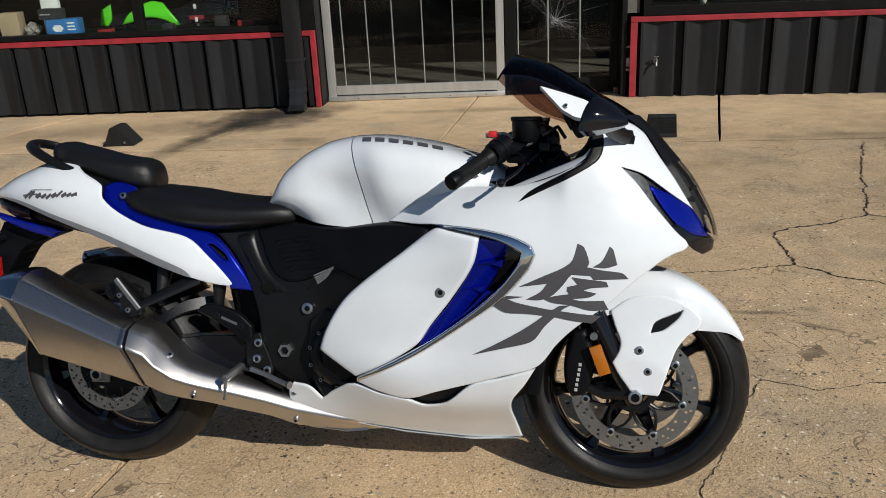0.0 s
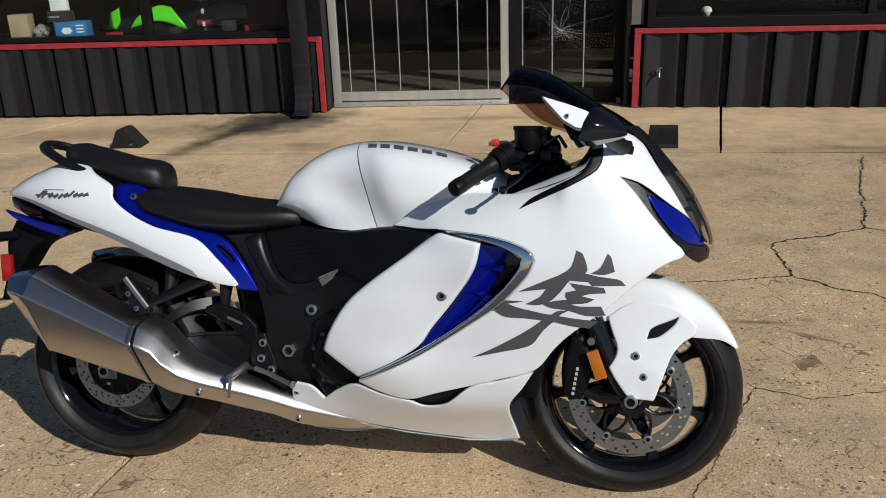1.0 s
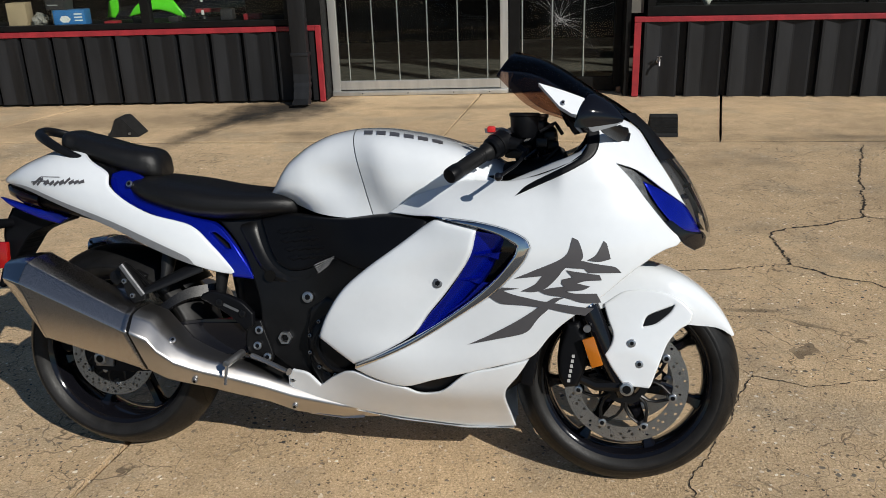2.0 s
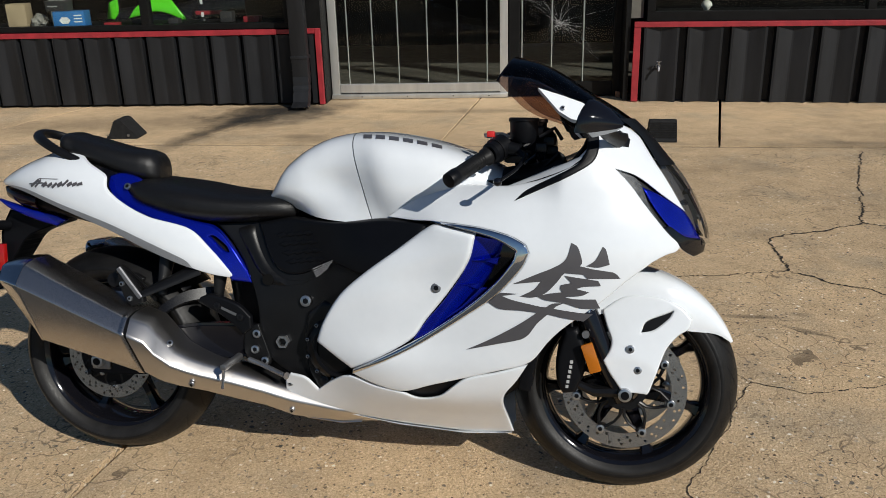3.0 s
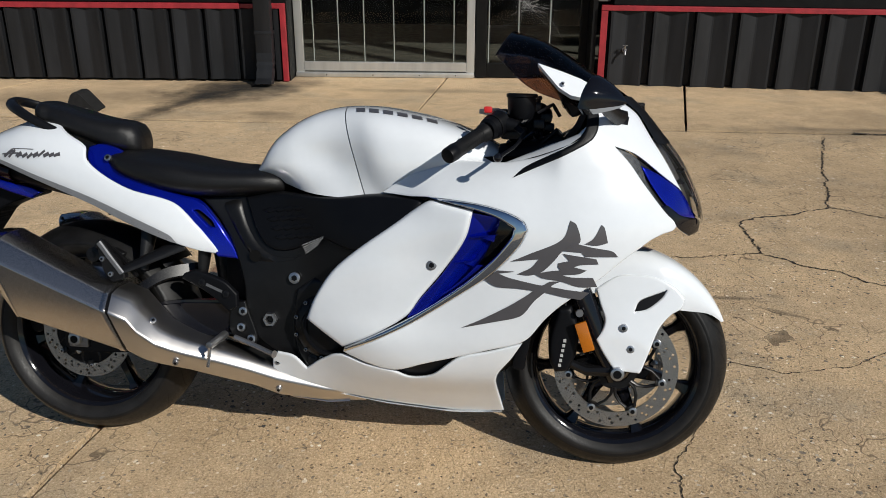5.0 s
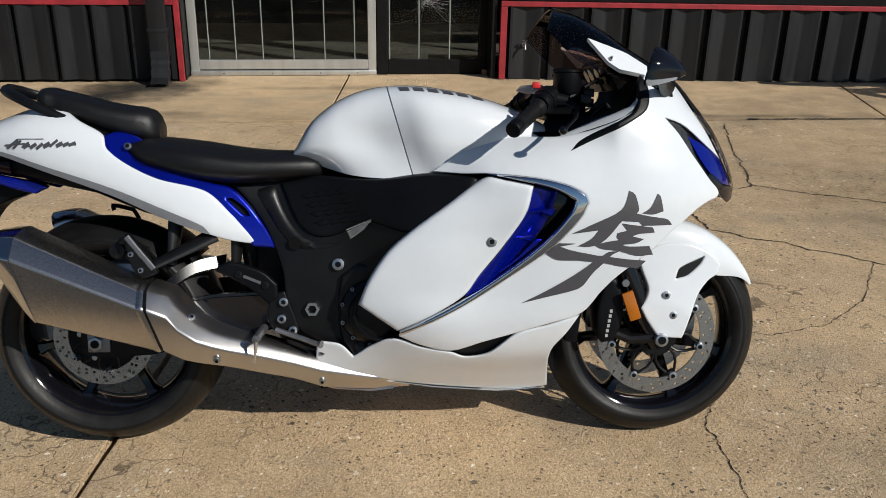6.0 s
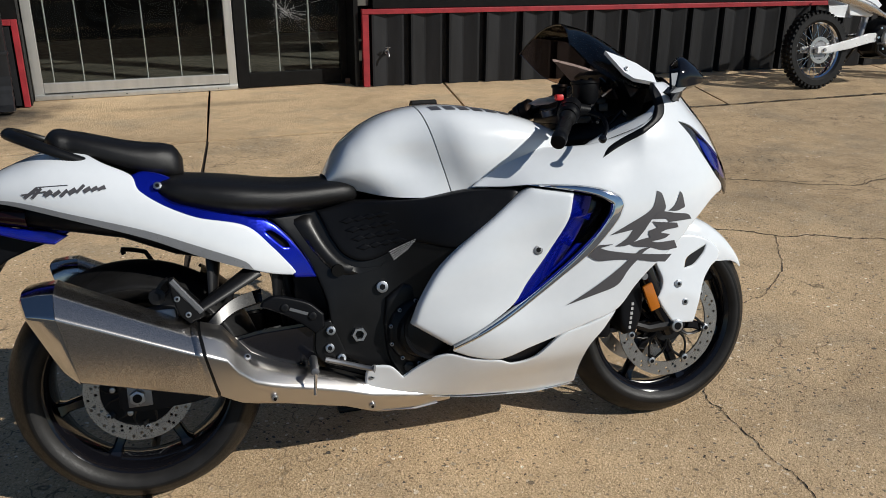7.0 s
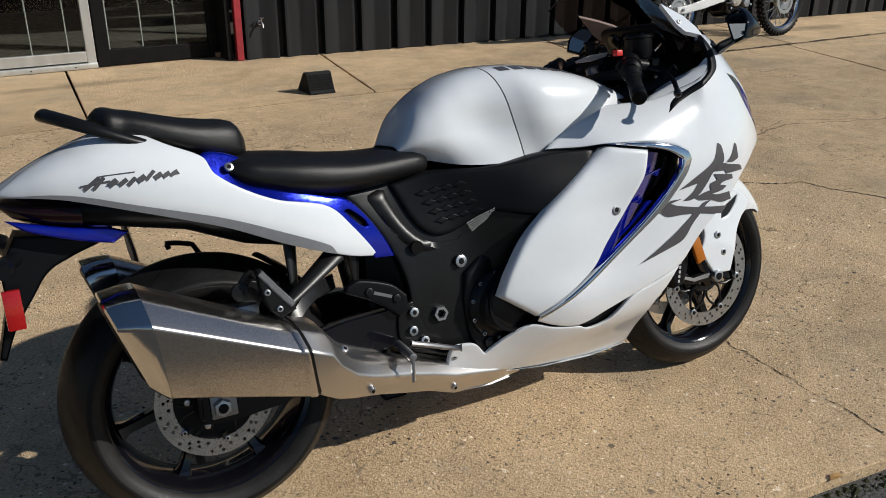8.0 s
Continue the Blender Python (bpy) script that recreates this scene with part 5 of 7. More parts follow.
for s in (1, -1):
    on_bike("tail_fin", sheet([(-0.335, 0.750), (-0.230, 0.722), (-0.155, 0.708), (-0.118, 0.694), (-0.150, 0.676), (-0.215, 0.692), (-0.300, 0.724)], flat(0.085), s, thick=0.012, roll=0.004, step=0.015), BLUE, "candy blue fin under the tail")
hanger = on_bike("plate_hanger", both([(-0.325, 0.715), (-0.165, 0.690), (-0.172, 0.676), (-0.225, 0.658), (-0.275, 0.634), (-0.310, 0.590), (-0.352, 0.530), (-0.380, 0.470), (-0.392, 0.475), (-0.362, 0.580), (-0.358, 0.650)], flat(0.045), thick=0.088, roll=0.006, step=0.02), BLACK, "matt black number plate hanger")
on_bike("red_reflector", box((-0.366, -0.078, 0.535), (-0.333, -0.062, 0.615), 0.003, m=Matrix.Rotation(radians(0), 4, "Y")), REDREF, "red side reflector", hanger)
for s in (1, -1):
    on_bike("rear_indicator", tube([(-0.33, -s * 0.05, 0.670), (-0.35, -s * 0.10, 0.672), (-0.352, -s * 0.165, 0.674), (-0.352, -s * 0.20, 0.674)], [0.014, 0.016, 0.02, 0.014], 10), BLACK, "black rear indicator", hanger)

# --- engine side, frame and covers
on_bike("engine_block", loft([oval(u, t, (t + b) / 2, b, w, 4, 4, 28) for u, t, b, w in ((0.40, 0.66, 0.36, 0.05), (0.47, 0.70, 0.25, 0.085), (0.60, 0.74, 0.19, 0.10), (0.80, 0.74, 0.18, 0.13), (1.00, 0.78, 0.18, 0.155), (1.13, 0.80, 0.22, 0.15), (1.24, 0.74, 0.30, 0.13))]), BLACK, "black engine block")
on_bike("radiator", box((1.20, -0.17, 0.30), (1.235, 0.17, 0.70), 0.01, m=Matrix.Rotation(radians(8), 4, "Y") @ Matrix.Translation((-0.05, 0, 0.165))), BLACK, "black radiator")
blk_f = table2([0.36, 0.45, 0.55, 0.65, 0.78, 0.95], [0.24, 0.36, 0.46, 0.56, 0.64, 0.73], [[0.10, 0.11, 0.11, 0.10, 0.094, 0.082], [0.115, 0.12, 0.118, 0.105, 0.088, 0.066], [0.118, 0.121, 0.121, 0.114, 0.100, 0.085], [0.125, 0.128, 0.124, 0.122, 0.122, 0.125], [0.14, 0.15, 0.17, 0.185, 0.185, 0.160], [0.18, 0.19, 0.21, 0.225, 0.228, 0.205]])
FRAME_SIDE = [(0.342, 0.700), (0.384, 0.704), (0.451, 0.712), (0.562, 0.724), (0.715, 0.722), (0.851, 0.739), (0.985, 0.738), (0.905, 0.638), (0.82, 0.584), (0.77, 0.51), (0.735, 0.43), (0.725, 0.34), (0.710, 0.27), (0.648, 0.238), (0.601, 0.270), (0.539, 0.305), (0.492, 0.340), (0.478, 0.412), (0.472, 0.475), (0.453, 0.540), (0.425, 0.60), (0.39, 0.652), (0.362, 0.684)]
frame_r = on_bike("frame_spar", sheet(FRAME_SIDE, blk_f, 1, roll=0.008, step=0.013, thick=0.02), FRAMEBLK, "satin black alloy frame spar")
on_bike("frame_spar", sheet(FRAME_SIDE, blk_f, -1, roll=0.008, step=0.02, thick=0.02), FRAMEBLK)
AIRBOX = [(0.468, 0.706), (0.562, 0.722), (0.715, 0.722), (0.851, 0.737), (0.980, 0.736), (0.90, 0.645), (0.81, 0.594), (0.70, 0.612), (0.640, 0.586), (0.600, 0.572), (0.560, 0.572), (0.525, 0.592), (0.500, 0.630), (0.484, 0.668)]
airbox = on_bike("side_cover", sheet(AIRBOX, blk_f, 1, lift=0.010, roll=0.010, step=0.011, thick=0.012), BLACK, "matt black side cover with raised chevrons")
on_bike("side_cover", sheet(AIRBOX, blk_f, -1, lift=0.010, roll=0.010, step=0.02, thick=0.012), BLACK)
for r_ in range(4):
    for c_ in range(4):
        u, h = 0.520 + c_ * 0.028 + r_ * 0.012, 0.675 - r_ * 0.023 + c_ * 0.004
        q = [(u, h), (u + 0.024, h + 0.010), (u + 0.046, h + 0.002), (u + 0.022, h - 0.008)]
        on_bike("chevron", sheet(q, blk_f, 1, lift=0.0125, roll=0.004, step=0.02, smooth_n=2, thick=0.004), BLACK, "", airbox)
bm = bmesh.new()
_rl_ = random.Random(3)
for k in range(5):
    f = 0.0
    while f < 0.96:
        g = min(1.0, f + _rl_.uniform(0.06, 0.20))
        a, b = np.array((0.640 + k * 0.0025, 0.592 - k * 0.0052)), np.array((0.708 - k * 0.005, 0.624 - k * 0.0062))
        q = [a + (b - a) * f, a + (b - a) * g, a + (b - a) * g - (0, 0.0026), a + (b - a) * f - (0, 0.0026)]
        bm.faces.new([bm.verts.new((u, -float(blk_f(u, h)) - 0.0125, h)) for u, h in q])
        f = g + 0.03
tagged(on_bike("warning_label", bm, LETTER, "pale unreadable warning lines", airbox, False), kind="stuff")
RIDGE = [(0.392, 0.690), (0.440, 0.706), (0.462, 0.700), (0.474, 0.660), (0.492, 0.622), (0.518, 0.588), (0.552, 0.566), (0.600, 0.562), (0.640, 0.576), (0.652, 0.562), (0.610, 0.538), (0.560, 0.530), (0.515, 0.532), (0.470, 0.565), (0.432, 0.620)]
on_bike("spar_ridge", sheet(RIDGE, blk_f, 1, lift=0.008, roll=0.030, step=0.008, thick=0.014), FRAMEBLK, "rounded satin black edge of the frame spar", frame_r)
# A solid plug whose near-black colour imitates the shade inside an open hole.
on_bike("hole_plug", rod((0.507, -0.112, 0.553), (0.507, -0.1215, 0.553), 0.016, seg=20), SHADEBLK, "near-black plug with an open hole's shade in its colour", frame_r)
bolt(0.617, 0.127, 0.500, 0.016, parent=frame_r, name="bolt")
bolt(0.427, 0.070, 0.690, 0.008, parent=frame_r)
nutm = lathe([(0.010, -0.004), (0.012, -0.012), (0.019, -0.012), (0.020, 0.0)], 6, Matrix.Translation((0.549, -0.122, 0.382)))
on_bike("swingarm_nut", nutm, FASTENER, "bright hexagonal pivot nut", frame_r, False)
# clutch cover
cl = on_bike("clutch_cover", lathe([(0.0, -0.178), (0.050, -0.178), (0.062, -0.172), (0.068, -0.155), (0.082, -0.150), (0.090, -0.140), (0.092, -0.10)], 48, Matrix.Translation((0.710, 0, 0.375))), FRAMEBLK, "black round clutch cover")
for k in range(11):
    a = math.tau * k / 11
    bolt(0.710 + 0.085 * math.cos(a), 0.150, 0.375 + 0.085 * math.sin(a), 0.0055, ALLOY, cl)
on_bike("clutch_ring", lathe([(0.066, -0.16), (0.070, -0.182), (0.078, -0.182), (0.082, -0.16)], 48, Matrix.Translation((0.735, 0, 0.385))), BLACK, "", cl)
on_bike("crankcase_cover", sheet([(0.615, 0.40), (0.625, 0.47), (0.67, 0.505), (0.72, 0.50), (0.77, 0.42), (0.78, 0.33), (0.735, 0.27), (0.66, 0.245), (0.625, 0.30)], flat(0.138), 1, roll=0.012, step=0.02, thick=0.03), FRAMEBLK, "black crankcase cover")
bolt(0.672, 0.142, 0.283, 0.014, FRAMEBLK, cl)

# --- rear footrest hanger
hang = on_bike("footrest_hanger", sheet([(0.440, 0.420), (0.478, 0.428), (0.512, 0.330), (0.500, 0.300), (0.455, 0.318), (0.435, 0.350)], flat(0.128), 1, roll=0.003, thick=0.012, step=0.02), FRAMEBLK, "black alloy footrest hanger")
for u, h in ((0.476, 0.402), (0.470, 0.357), (0.498, 0.326)):
    bolt(u, 0.134, h, 0.012, parent=hang)
peg = on_bike("footpeg", rod((0.425, -0.135, 0.335), (0.418, -0.232, 0.330), 0.011, 0.010, 12, 0.002), ALLOY, "grey alloy rider footpeg")
on_bike("peg_feeler", rod((0.419, -0.228, 0.325), (0.414, -0.230, 0.272), 0.0045, seg=8), CHROME, "", peg)
heel = on_bike("heel_guard", sheet([(0.306, 0.484), (0.313, 0.498), (0.345, 0.508), (0.422, 0.484), (0.461, 0.450), (0.462, 0.415), (0.438, 0.399), (0.400, 0.432), (0.360, 0.458)], flat(0.140), 1, roll=0.006, thick=0.012, step=0.012), BLACK, "black rubber-faced heel guard")
for u, h in ((0.365, 0.477), (0.432, 0.448)):
    bolt(u, 0.141, h, 0.010, FRAMEBLK, heel)
on_bike("lettering_bar", sheet([(0.378, 0.476), (0.422, 0.458), (0.419, 0.451), (0.375, 0.469)], flat(0.1412), 1, roll=0, thick=0, step=0.02, smooth_n=1), ALLOY, "grey plain lettering bar", heel)
on_bike("brake_pedal", tube(spline([(0.455, -0.145, 0.332), (0.50, -0.150, 0.318), (0.555, -0.165, 0.302), (0.575, -0.175, 0.300)], 4), [0.007] * 12 + [0.011], 8), ALLOY, "grey alloy brake pedal")
on_bike("master_cylinder", tube([(0.400, -0.100, 0.40), (0.405, -0.102, 0.33), (0.41, -0.105, 0.30)], [0.011, 0.010, 0.008], 10), BLACK, "black rear brake master cylinder")
brace_rows = []
for q in spline([(0.145, 0.136, 0.405), (0.192, 0.121, 0.452), (0.246, 0.087, 0.484), (0.316, 0.044, 0.494)], 5):
    lean = 22.0
    e, f = (-math.sin(radians(lean)), math.cos(radians(lean))), (-math.cos(radians(lean)), -math.sin(radians(lean)))
    brace_rows.append([(q[0], -(q[1] + 0.019 * a * e[0] - 0.007 * b * f[0]), q[2] + 0.019 * a * e[1] - 0.007 * b * f[1]) for a, b in ((-1, -0.4), (-0.85, 1), (0.85, 1), (1, -0.4), (0.8, -1), (-0.8, -1))])
on_bike("swingarm_brace", loft(brace_rows), SEMIGLOSS, "black alloy curved swingarm brace")
hanger = on_bike("silencer_hanger", sheet([(0.100, 0.588), (0.112, 0.590), (0.172, 0.508), (0.176, 0.490), (0.140, 0.476), (0.118, 0.500), (0.104, 0.545)], flat(0.196), 1, roll=0.006, thick=0.014, step=0.012), FRAMEBLK, "black silencer hanger plate")
# Grey alloy strip stands in for sky gleam on the black plate's bevel.
on_bike("bevel_gleam", loft([[(u - 0.005, -0.1975, h - 0.001), (u - 0.003, -0.2000, h + 0.001), (u + 0.004, -0.2000, h + 0.006), (u + 0.006, -0.1960, h + 0.008)] for u, h in ((0.106, 0.580), (0.135, 0.541), (0.168, 0.499))]), ALLOY, "grey strip painting the gleam on the bevelled edge", hanger, False)
for u, h in ((0.116, 0.540), (0.138, 0.500)):
    bolt(u, 0.199, h, 0.007, FASTENER, hanger)
for a, b in (((0.205, -0.10, 0.615), (0.195, -0.13, 0.500)), ((0.303, -0.118, 0.576), (0.162, -0.190, 0.508)), ((0.36, -0.09, 0.60), (0.35, -0.10, 0.48))):
    on_bike("subframe_strut", tube([a, b], [0.024, 0.013], 10, 0.45), FRAMEBLK, "black subframe strut")

# --- swingarm
for s in (1, -1):
    rows = [[(u, -s * y, h) for y, h in ((w0, b), (w0, t), (w1, t), (w1, b))] for u, t, b, w0, w1 in ((-0.045, 0.335, 0.262, 0.110, 0.135), (0.02, 0.350, 0.255, 0.108, 0.138), (0.14, 0.395, 0.262, 0.105, 0.135), (0.30, 0.42, 0.30, 0.10, 0.125), (0.44, 0.425, 0.33, 0.07, 0.12), (0.55, 0.42, 0.34, 0.05, 0.115))]
    bm = loft(rows)
    bmesh.ops.bevel(bm, geom=bm.edges[:], offset=0.008, segments=2, affect="EDGES")
    arm = on_bike("swingarm", bm, GLOSS, "black alloy swingarm")
    on_bike("axle_plate", box((-0.028, -0.146 if s > 0 else 0.138, 0.274), (0.028, -0.138 if s > 0 else 0.146, 0.326), 0.003, m=Matrix.Translation((0.005, 0, 0)) ), ALLOY, "", arm)
    on_bike("axle_nut", rod((0, -s * 0.145, 0.300), (0, -s * 0.160, 0.300), 0.020, 0.019, 6, 0.001), FASTENER, "", arm)
    # Black disc on the nut, coloured as the bore's inner shade.
    on_bike("axle_bore_shade", rod((0, -s * 0.1595, 0.300), (0, -s * 0.1606, 0.300), 0.011, seg=16), BLACK, "", arm)
on_bike("rear_hugger", loft([[(0.325 * math.cos(a) * k, y, 0.300 + 0.325 * math.sin(a) * k) for y, k in ((-0.085, 0.955), (-0.075, 0.985), (-0.05, 1.0), (0, 1.005), (0.05, 1.0), (0.075, 0.985), (0.085, 0.955))] for a in np.linspace(radians(40), radians(58), 8)], False, False), BLACK, "black rear hugger mudguard")
on_bike("hugger_hook", tube(spline([(0.050, 0.10, 0.585), (0.035, 0.10, 0.612), (0.005, 0.10, 0.620), (-0.022, 0.10, 0.624), (-0.018, 0.10, 0.610)], 4), 0.006, 8), BLACK)
on_bike("shock_absorber", rod((0.36, 0, 0.62), (0.42, 0, 0.30), 0.03, 0.035, 14), BLACK)
on_bike("rear_caliper", box((0.055, -0.150, 0.440), (0.130, -0.090, 0.510), 0.014, m=Matrix.Translation((-0.02, 0, 0.0))), ALLOY, "grey rear brake caliper")
on_bike("caliper_bracket", sheet([(0.03, 0.34), (0.06, 0.50), (0.105, 0.555), (0.135, 0.54), (0.11, 0.47), (0.09, 0.36)], flat(0.120), 1, roll=0.004, thick=0.014, step=0.02), FRAMEBLK, "black bracket")
bolt(0.070, 0.160, 0.542, 0.020, FRAMEBLK)
on_bike("hanger_arm", tube(spline([(0.070, -0.150, 0.542), (0.095, -0.150, 0.575), (0.135, -0.148, 0.545), (0.185, -0.145, 0.485)], 4), [0.016] * 6 + [0.011] * 7, 8, 0.5), FRAMEBLK, "black silencer hanger arm")

# --- wheels
def tyre_profile(R, half, bead):
    sh = bead + (R - bead) * 0.38
    pts = [(bead, half * 0.74), (bead + 0.009, half * 0.86), (sh - 0.006, half * 0.985), (sh + 0.004, half * 0.99)] + [(sh + (R - sh) * f, half * k) for f, k in ((0.24, 0.90), (0.48, 0.74), (0.70, 0.54), (0.88, 0.30))] + [(R, 0.0)]
    pts = pts + [(r, -y) for r, y in pts[-2::-1]]
    return [tuple(p) for p in spline(pts, 4, corner=80)]


def wheel(name, centre, R, half, bead, nsp, label, m, phase):
    T = m @ Matrix.Translation(centre)
    prof = tyre_profile(R, half, bead)
    ty = on_bike(name, lathe(prof, 96, T), RUBBER, label)
    sh = bead + (R - bead) * 0.38
    for s in (1, -1):
        on_bike("sidewall", lathe([(bead + 0.004, -s * (half * 0.79 + 0.001)), (bead + 0.010, -s * (half * 0.88 + 0.001)), (bead + (sh - bead) * 0.6, -s * (half * 0.955 + 0.0015)), (sh - 0.004, -s * (half * 0.985 + 0.0012)), (sh, -s * half * 0.975)], 96, T), SIDEWALL, "dusty dark grey tyre sidewall, lightened as if in sun", ty)
    # Proud black slivers on the tread paint the shade of its grooves.
    bm = bmesh.new()
    for k in range(22):
        for s in (1, -1):
            base = math.tau * (k + (0.5 if s < 0 else 0)) / 22
            prev = None
            for i in range(7):
                f = i / 6
                y = half * (0.10 + 0.70 * f)
                r = sh + (R - sh) * float(np.interp(y / half, (0, 0.30, 0.54, 0.74, 0.90, 1.0), (1.0, 0.88, 0.70, 0.48, 0.24, 0.06))) + 0.0012
                a = base + 0.26 * f * f
                da = 0.011 * (1 - abs(2 * f - 1) * 0.85)
                row = [bm.verts.new(T @ Vector((r * math.cos(a + q), -s * y, r * math.sin(a + q)))) for q in (-da, da)]
                if prev:
                    bm.faces.new((prev[0], prev[1], row[1], row[0]))
                prev = row
    on_bike("groove_shade", bm, BLACK, "", ty)
    b = half * 0.74
    rim = lathe([(bead - 0.014, b * 0.2), (bead - 0.011, b * 0.72), (bead - 0.004, b * 0.85), (bead + 0.006, b * 1.02), (bead + 0.003, b * 1.06), (bead - 0.006, b * 0.96), (bead - 0.013, b * 0.78), (bead - 0.019, 0.0), (bead - 0.013, -b * 0.78), (bead - 0.006, -b * 0.96), (bead + 0.003, -b * 1.06), (bead + 0.006, -b * 1.02), (bead - 0.011, -b * 0.72), (bead - 0.014, -b * 0.2)], 96, T)
    rimo = on_bike("rim", rim, GLOSS, "gloss black cast wheel rim", ty)
    for k in range(nsp):
        a = math.tau * k / nsp + phase
        rows = []
        for r, wd, th, off in ((0.040, 0.026, 0.024, -0.10), (0.085, 0.018, 0.018, -0.03), (0.13, 0.013, 0.015, 0.01), (bead - 0.035, 0.012, 0.016, 0.0), (bead - 0.014, 0.020, 0.026, 0.0)):
            ca, sa = math.cos(a + off), math.sin(a + off)
            c = Vector((r * ca, 0, r * sa))
            t = Vector((-sa, 0, ca))
            rows.append([T @ (c + t * wd * q + Vector((0, th * z, 0))) for q, z in ((-1, -0.7), (-0.7, -1), (0.7, -1), (1, -0.7), (1, 0.7), (0.7, 1), (-0.7, 1), (-1, 0.7))])
        on_bike("spoke", loft(rows), GLOSS, "", ty)
    on_bike("hub", lathe([(0.012, -0.075), (0.030, -0.075), (0.036, -0.05), (0.050, -0.035), (0.050, 0.035), (0.036, 0.05), (0.030, 0.075), (0.012, 0.075)], 40, T), GLOSS, "", ty)
    return ty, T


def disc(T, y, r0, r1, rows_, parent, carrier, bob=0.0115):
    circ = lambda r, n, cx=0, cz=0: [(cx + r * math.cos(math.tau * k / n), cz + r * math.sin(math.tau * k / n)) for k in range(n)]
    holes = [circ(r0, 48)]
    for k in range(rows_):
        a = math.tau * k / rows_
        for j, f in enumerate((0.25, 0.5, 0.75)):
            if (k + j) % 3 != 1:
                r = r0 + (r1 - r0) * f
                holes.append(circ(0.0042, 7, r * math.cos(a + 0.05 * j), r * math.sin(a + 0.05 * j)))
    bm = sheet(circ(r1, 90), flat(y), 1, roll=0, thick=0.005, step=0.03, holes=holes, smooth_n=1)
    d = on_bike("brake_disc", moved(bm, T), DISC, "drilled steel brake disc", parent)
    bm = lathe([(0.040, -y + 0.002), (0.058, -y + 0.002), (0.058, -y + 0.008), (0.040, -y + 0.008)], 40, T)
    hubring = on_bike("disc_carrier", bm, FRAMEBLK, "black petal-shaped disc carrier", d)
    at = lambda r, a: T @ Vector((r * math.cos(a), -y + 0.004, r * math.sin(a)))
    for k in range(carrier):
        a = math.tau * k / carrier + 0.64
        bm = bmesh.new()
        for q in (-1, 1):
            add_tube(bm, [at(0.052, a + q * 0.40), at(0.074, a + q * 0.37), at(0.094, a + q * 0.25), at(r0 - 0.004, a + q * 0.07)], [0.0068, 0.0050, 0.0046, 0.0052], 8, 0.7)
        add_tube(bm, [at(r0 - 0.012, a), at(r0 + 0.003, a)], [0.013, 0.013], 10, 0.4)
        on_bike("carrier_petal", bm, FRAMEBLK, "", hubring)
    sg = 1 if y > 0 else -1
    for k in range(carrier):
        a = math.tau * k / carrier + 0.64
        c = Vector(((r0 + 0.004) * math.cos(a), -y, (r0 + 0.004) * math.sin(a)))
        bob_ = on_bike("bobbin", rod(T @ (c + Vector((0, sg * 0.004, 0))), T @ (c - Vector((0, sg * 0.006, 0))), bob, bob * 0.92, 14, 0.001), FASTENER, "", parent)
        # Black disc gives the bobbin's hollow centre its shade.
        on_bike("bobbin_bore_shade", rod(T @ (c - Vector((0, sg * 0.005, 0))), T @ (c - Vector((0, sg * 0.0066, 0))), bob * 0.5, seg=10), BLACK, "", bob_)


I4 = Matrix.Identity(4)
fwheel, FT = wheel("front_wheel", FW, 0.300, 0.060, 0.222, 7, "black cast front wheel with a sport tyre", ST, 0.58)
disc(FT, 0.078, 0.122, 0.162, 30, fwheel, 7, 0.012)
disc(FT, -0.078, 0.122, 0.162, 16, fwheel, 7, 0.012)
rwheel, RT = wheel("rear_wheel", RW, 0.311, 0.095, 0.222, 7, "black cast rear wheel with a wide sport tyre", I4, 0.71)
disc(RT, 0.092, 0.092, 0.130, 30, rwheel, 6, 0.006)
on_bike("disc_plate", lathe([(0.030, -0.086), (0.030, -0.090), (0.091, -0.091), (0.091, -0.086)], 48, RT), BLACK, "black solid disc carrier plate", rwheel)
for k in range(5):
    a = math.tau * k / 5 + 0.5
    c = RT @ Vector((0.062 * math.cos(a), -0.090, 0.062 * math.sin(a)))
    on_bike("carrier_bolt", rod(c, c + Vector((0, -0.006, 0)), 0.0075, 0.007, 12, 0.001), FASTENER, "", rwheel)


# --- fork, caliper, mudguard
def steer_part(name, bm, mat, label="", parent=bike, smooth=True):
    return on_bike(name, moved(bm, ST), mat, label, parent, smooth)


def fork_pt(h, w, du=0.0):
    return (1.462 - (h - 0.29) * math.tan(radians(23.5)) + du, -w, h)


